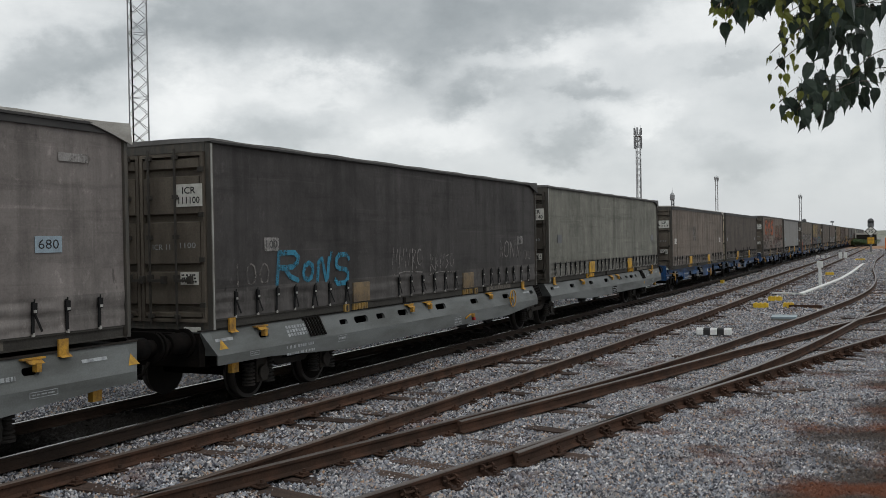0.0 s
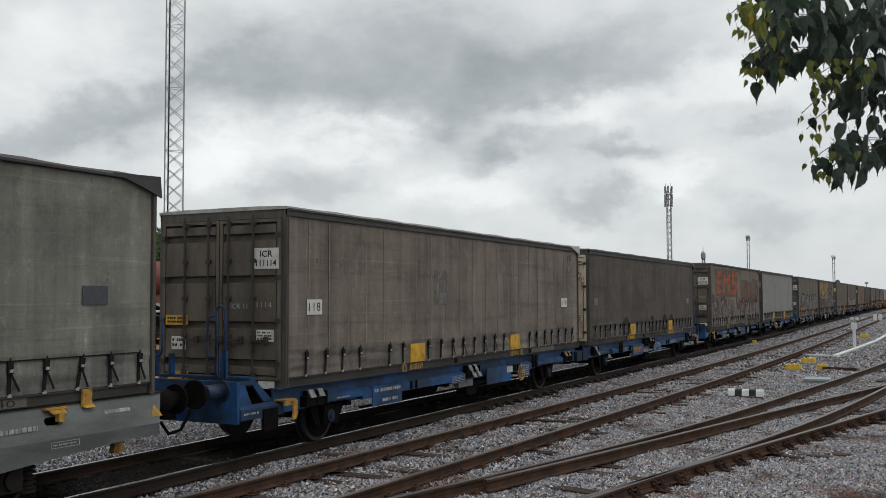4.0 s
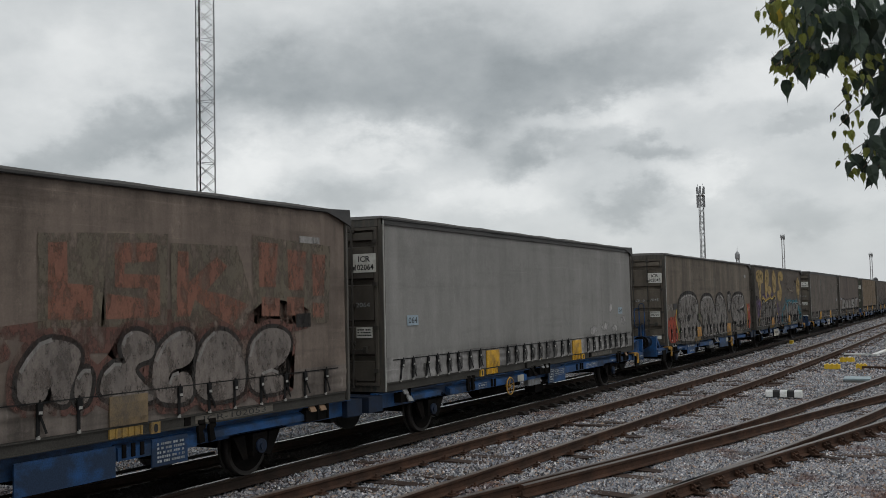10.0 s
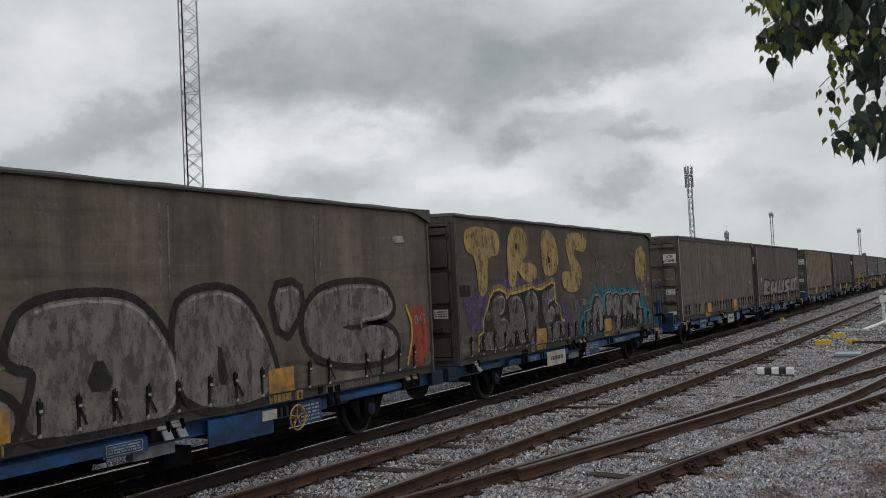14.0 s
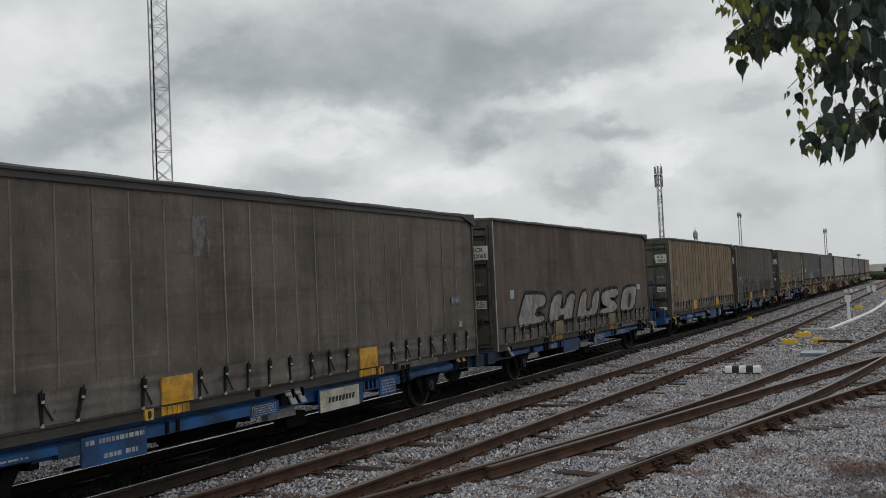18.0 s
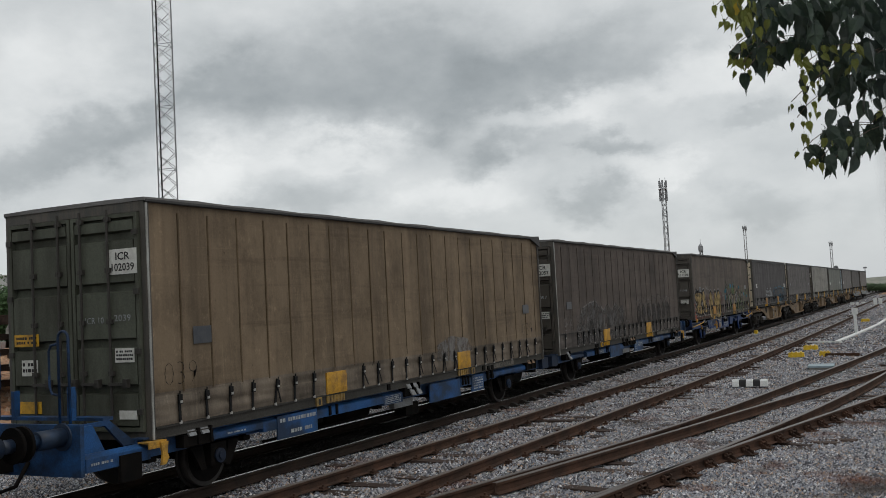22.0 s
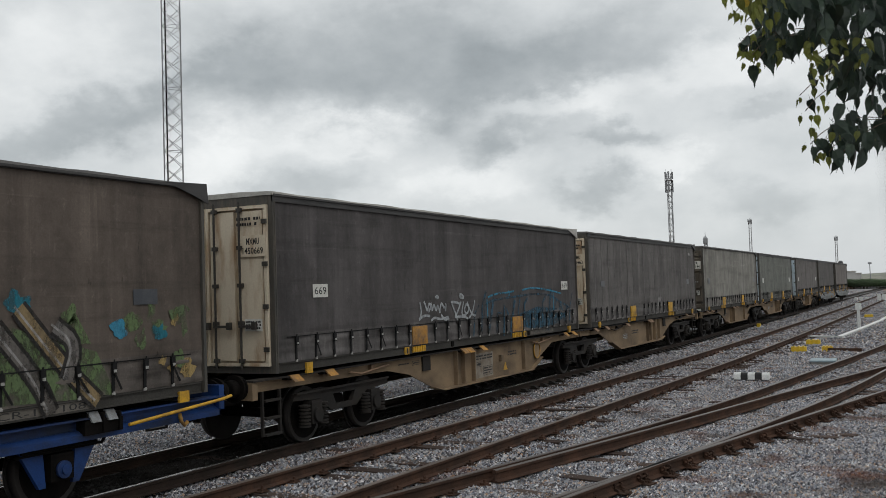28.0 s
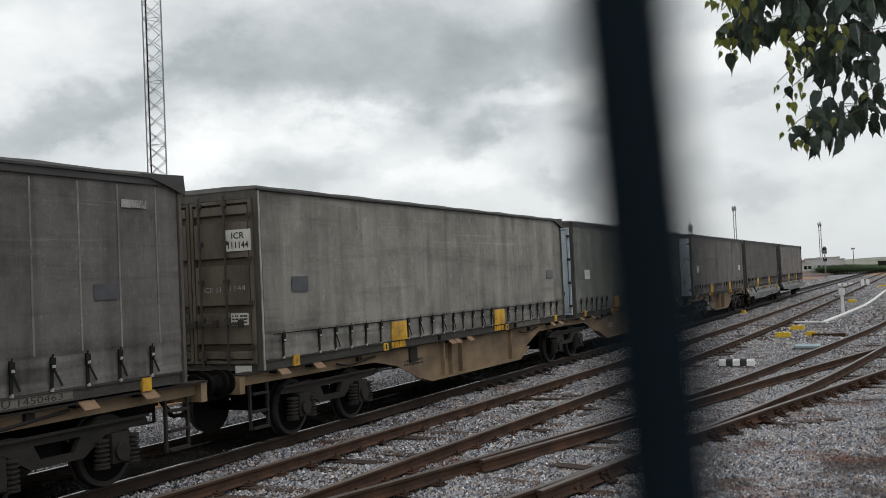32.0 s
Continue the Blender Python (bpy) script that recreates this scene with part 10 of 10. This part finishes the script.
def house(az, d, w, h, z0, wall, label):
    x, y = at_bearing(az, d)
    t = thing("house", label, "building", "far houses")
    t.matrix_basis = pose(x, y, z0, 0, 0, az)
    part("wall", bx(B(), -w / 2, w / 2, 0, 8, 0, h), wall, t)
    part("roof", bx(B(), -w / 2 - 0.3, w / 2 + 0.3, -0.3, 8.3, h, h + 0.4), CONCRETE, t)
    n = max(2, int(w / 3.5))
    for f in range(int(h // 3)):
        for k in range(n):
            u = -w / 2 + (k + 0.5) * w / n
            part("window", bx(B(), u - 0.6, u + 0.6, -0.04, 0, 1.0 + 3 * f, 2.3 + 3 * f), DARK, t)


WALLW = mat("white_render", (0.46, 0.46, 0.45, 1), 0.8, 0, (0.5, 0.5, 0.48, 1), 0.5)
WALLO = mat("terracotta_brick", (0.36, 0.17, 0.11, 1), 0.8, 0, (0.45, 0.3, 0.22, 1), 0.5)
for k, (az, w, z0, h, m) in enumerate(((52.0, 9, 5, 8.6, WALLW), (50.7, 8, 5, 9.0, WALLW), (49.8, 14, 4, 8.6, WALLO), (48.2, 12, 5, 8.4, WALLW), (53.5, 14, 4, 8.0, WALLO), (54.8, 11, 4, 9.2, WALLW), (56.5, 14, 4, 8.2, WALLO))):
    house(az, 245 + 6 * (k % 3), w, h - 1.5, z0 + 1.5, m, "%s flat-roofed house on the hill" % ("white" if m is WALLW else "terracotta"))
for k in range(12):
    house(6.6 - 0.24 * k, 400 + 15 * (k % 3), r.uniform(5, 9), r.uniform(3.0, 5.6), -0.5, WALLW if k % 4 else WALLO, "distant %s low building" % ("white" if k % 4 else "terracotta"))
house(1.45, 240, 4.2, 2.6, -0.2, FRAME, "distant dark shed at the yard's end")


def ridge(name, az0, az1, d, h, seed, material, label):
    n = 60
    v, f = [], []
    for i in range(n + 1):
        az = az0 + (az1 - az0) * i / n
        x, y = at_bearing(az, d)
        x2, y2 = at_bearing(az, d * 1.25)
        k = math.sin(math.pi * i / n) ** 0.5
        z = h * k * (0.75 + 0.5 * noise.noise((az * 0.25, seed, 0)))
        v += [(x, y, -1.0), (0.5 * (x + x2), 0.5 * (y + y2), z * 0.8), (x2, y2, z), (x2 * 1.1, y2 * 1.1, -1.0)]
    for i in range(n):
        for j in range(3):
            a = 4 * i + j
            f.append((a, a + 4, a + 5, a + 1))
    me = bpy.data.meshes.new(name)
    me.from_pydata(v, [], f)
    me.materials.append(material)
    tagged(new(name, me), label, "hill", kind="structure")


# scrub colour lightened to stand in for the haze over distant land
HILL = mat("haze_paled_scrub", (0.17, 0.19, 0.15, 1), 0.95, 0, (0.24, 0.225, 0.19, 1), 0.02, amount=0.8, grain=0.4, gscale=0.15)
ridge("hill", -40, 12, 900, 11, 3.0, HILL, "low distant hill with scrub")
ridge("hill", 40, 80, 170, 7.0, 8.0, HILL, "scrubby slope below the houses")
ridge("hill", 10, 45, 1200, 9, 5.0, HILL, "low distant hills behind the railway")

# ---- the fence that the eye looks through ----
FENCE = mat("dark_green_coated_wire", (0.0045, 0.009, 0.013, 1), 0.9, spec=0.05)


def wire_fence():
    t = thing("wire_fence", "dark green welded wire mesh fence", "fence")
    a = radians(26.9)
    t.matrix_basis = pose(-0.065 * math.sin(a), 0.065 * math.cos(a), 0.0, 0, 0, 26.9) @ Matrix.Translation((0.034, 0, 2.33)) @ pose(0, 0, 0, 0, -2.6, 0) @ Matrix.Translation((-0.034, 0, -2.33))
    up = cyl(B(), (0, 0, 0.74), (0, 0, 3.0), 0.0036, 12)
    me = mesh_of("upright_wire", up, FENCE)
    for k in range(-14, 15):
        o = new("upright_wire", me)
        o.parent = t
        o.location = (0.034 + 0.078 * k, 0, 0)
    me = mesh_of("cross_wire", cyl(B(), (-1.1, 0.005, 0), (1.2, 0.005, 0), 0.0025, 8), FENCE)
    for k in range(-8, 4):
        o = new("cross_wire", me)
        o.parent = t
        o.location = (0, 0, 2.445 + 0.2 * k)


wire_fence()


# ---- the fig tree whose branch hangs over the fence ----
# one leaf in a shaded and a lit colour: the light is in the paint
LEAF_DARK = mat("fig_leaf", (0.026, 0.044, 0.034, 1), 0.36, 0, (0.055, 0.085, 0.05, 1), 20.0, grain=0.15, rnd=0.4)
LEAF_LIT = mat("lit_fig_leaf", (0.185, 0.215, 0.05, 1), 0.5, 0, (0.15, 0.14, 0.03, 1), 18.0, grain=0.15, rnd=0.35)
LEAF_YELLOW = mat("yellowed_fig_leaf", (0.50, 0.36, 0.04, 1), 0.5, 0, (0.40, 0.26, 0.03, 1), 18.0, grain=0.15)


def let_light_through(m, k):
    nt = m.node_tree
    bs, out = nt.nodes["Principled BSDF"], nt.nodes["Material Output"]
    tr, mx = nt.nodes.new("ShaderNodeBsdfTranslucent"), nt.nodes.new("ShaderNodeMixShader")
    nt.links.new(bs.inputs["Base Color"].links[0].from_socket, tr.inputs[0])
    mx.inputs[0].default_value = k
    nt.links.new(bs.outputs[0], mx.inputs[1]); nt.links.new(tr.outputs[0], mx.inputs[2]); nt.links.new(mx.outputs[0], out.inputs[0])


let_light_through(LEAF_DARK, 0.25)
let_light_through(LEAF_LIT, 0.5)
let_light_through(LEAF_YELLOW, 0.5)


def leaf_mesh(material, seed):
    """A heart-shaped blade, folded along its rib, with a long drip tip and a stalk."""
    r = random.Random(seed)
    half = [(0.0, 0.0), (0.022, 0.006), (0.033, -0.018), (0.031, -0.042), (0.020, -0.066), (0.009, -0.083), (0.003, -0.105), (0.0, -0.125)]
    bm = B()
    bend = r.uniform(0.05, 0.35)
    rib = [bm.verts.new((0, 0.10 * bend * (z / 0.1) ** 2 * 0.4, z)) for _, z in half]
    for s in (-1, 1):
        ed = [bm.verts.new((s * x, 0.35 * x + 0.10 * bend * (z / 0.1) ** 2 * 0.4 + r.uniform(-0.003, 0.003), z)) for x, z in half[1:-1]]
        for i in range(len(half) - 1):
            q = [rib[i], rib[i + 1]]
            if i < len(ed):
                q.append(ed[i])
            if i > 0:
                q.append(ed[i - 1])
            if len(q) >= 3:
                bm.faces.new(q if s > 0 else q[::-1])
    cyl(bm, (0, 0, 0), (0.004, -0.006, 0.045), 0.0012, 4)
    me = bpy.data.meshes.new("leaf")
    bm.to_mesh(me); bm.free()
    me.materials.append(material)
    return me


def fig_tree():
    t = thing("fig_tree", "fig tree with hanging heart-shaped leaves over the fence", "tree")
    eye = Vector((0, 0, 2.33))
    rt, up, fw = Vector((0.8918, 0.4495, -0.0518)), Vector((0.0715, -0.0268, 0.9971)), Vector((-0.4468, 0.8929, 0.056))
    def spot(u, v, d):
        """u, v: slopes to the right and up from the branch's viewing line, d metres out."""
        return eye + d * (fw + u * rt + v * up)
    rr = random.Random(42)
    darks, lits = [leaf_mesh(LEAF_DARK, k) for k in range(4)], [leaf_mesh(LEAF_LIT, 10 + k) for k in range(3)]
    bm = B()
    cyl(bm, (3.1, 3.2, 0.0), (2.9, 3.3, 2.6), 0.17, 12, 0.13)
    cyl(bm, (2.9, 3.3, 2.6), (2.3, 3.5, 4.4), 0.13, 10, 0.09)
    part("trunk", bm, BARK, t)
    bm = B()
    tube(bm, [(2.3, 3.5, 4.4), spot(0.62, 0.36, 4.0), spot(0.48, 0.33, 3.9), spot(0.38, 0.31, 3.8), spot(0.29, 0.29, 3.7)], 0.03, 8)
    part("limb", bm, BARK, t)
    yellows = [leaf_mesh(LEAF_YELLOW, 20)]

    def hang(p, kinds, size, swing=22, turn=55):
        """One leaf hung by its stalk, its blade turned more or less across the line of sight."""
        o = new("leaf", rr.choice(kinds))
        o.parent = t
        o.matrix_basis = Matrix.Translation(p) @ pose(0, 0, 0, rr.gauss(0, swing * 0.6), rr.gauss(0, swing), 26.6 + rr.uniform(-turn, turn) + rr.choice((0, 180))) @ Matrix.Scale(size, 4)

    # arching sprays, small lit-coloured leaves towards their ends: slopes of the end, run back along the spray
    ends = ((0.288, 0.262, 0.06), (0.297, 0.246, 0.07), (0.307, 0.236, 0.07), (0.301, 0.212, 0.05), (0.305, 0.205, 0.05), (0.312, 0.198, 0.06), (0.320, 0.196, 0.05), (0.334, 0.203, 0.06),
            (0.345, 0.208, 0.06), (0.365, 0.162, 0.07), (0.371, 0.146, 0.07), (0.372, 0.182, 0.06), (0.374, 0.196, 0.07), (0.377, 0.112, 0.07), (0.384, 0.106, 0.07), (0.396, 0.104, 0.06),
            (0.408, 0.102, 0.06), (0.421, 0.112, 0.06), (0.436, 0.120, 0.06), (0.448, 0.140, 0.06), (0.390, 0.186, 0.08), (0.410, 0.192, 0.08), (0.425, 0.188, 0.08))
    for u, v, run in ends:
        u, v, d = u - 0.006, v - 0.010, rr.uniform(3.5, 4.0)
        rise = rr.uniform(0.30, 0.6) * run
        line = [spot(u + run * f, v + rise * f ** 0.7 + 0.008 * math.sin(3.1 * f), d + 0.3 * f) for f in [j / 7 for j in range(8)]]
        bm = B()
        tube(bm, line, 0.0018, 5)
        part("twig", bm, BARK, t)
        for j, p in enumerate(line):
            for _ in range(2 if j < 3 else 1):
                q = p + Vector((rr.uniform(-0.02, 0.02), rr.uniform(-0.04, 0.04), rr.uniform(-0.03, 0.0)))
                lit_tip = rr.random() < (0.95 - 0.32 * j if u < 0.40 else 0.45 - 0.2 * j)
                hang(q, lits if lit_tip else darks, rr.uniform(0.22, 0.42) if lit_tip else rr.uniform(0.42, 0.75))
    # the dense curtain of leaves in the shade-dark colour along the top, and the thinner column under it
    def fill(n, area, kinds, lo, hi, near=3.4, far=4.2):
        for _ in range(n):
            u, v = rr.uniform(area[0], area[1]), rr.uniform(area[2], area[3])
            if u < 0.364 and v < 0.19:
                continue
            hang(spot(u, v, rr.uniform(near, far)), kinds, rr.uniform(lo, hi))
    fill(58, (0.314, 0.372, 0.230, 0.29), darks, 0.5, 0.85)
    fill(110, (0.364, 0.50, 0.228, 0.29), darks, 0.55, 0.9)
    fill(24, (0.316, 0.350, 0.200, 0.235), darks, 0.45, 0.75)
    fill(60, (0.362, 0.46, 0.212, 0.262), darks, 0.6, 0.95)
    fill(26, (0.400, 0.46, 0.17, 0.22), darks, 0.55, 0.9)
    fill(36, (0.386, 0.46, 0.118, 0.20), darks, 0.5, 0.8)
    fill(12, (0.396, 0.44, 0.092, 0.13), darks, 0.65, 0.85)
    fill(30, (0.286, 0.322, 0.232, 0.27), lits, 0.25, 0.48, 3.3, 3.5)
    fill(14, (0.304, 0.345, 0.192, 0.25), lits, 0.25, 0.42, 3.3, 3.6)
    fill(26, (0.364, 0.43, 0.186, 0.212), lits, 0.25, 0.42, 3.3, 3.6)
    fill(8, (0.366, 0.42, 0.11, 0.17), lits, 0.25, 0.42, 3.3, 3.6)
    hang(spot(0.298, 0.256, 3.5), yellows, 0.75, 10, 20)
    # the crown above, out of sight, as one mass
    me = leaf_cloud(2500, 0, 0, 1.6, 0.6, 0.06, 7)
    me.materials.append(LEAF_DARK)
    o = part("crown", me, None, t)
    o.location = (2.4, 4.2, 5.0)


fig_tree()


def motions():
    for ob, off in RIDERS:
        walk(ob, [(t, pose(XC, s + off, 0)) for t, s in TRAIN])


motions()
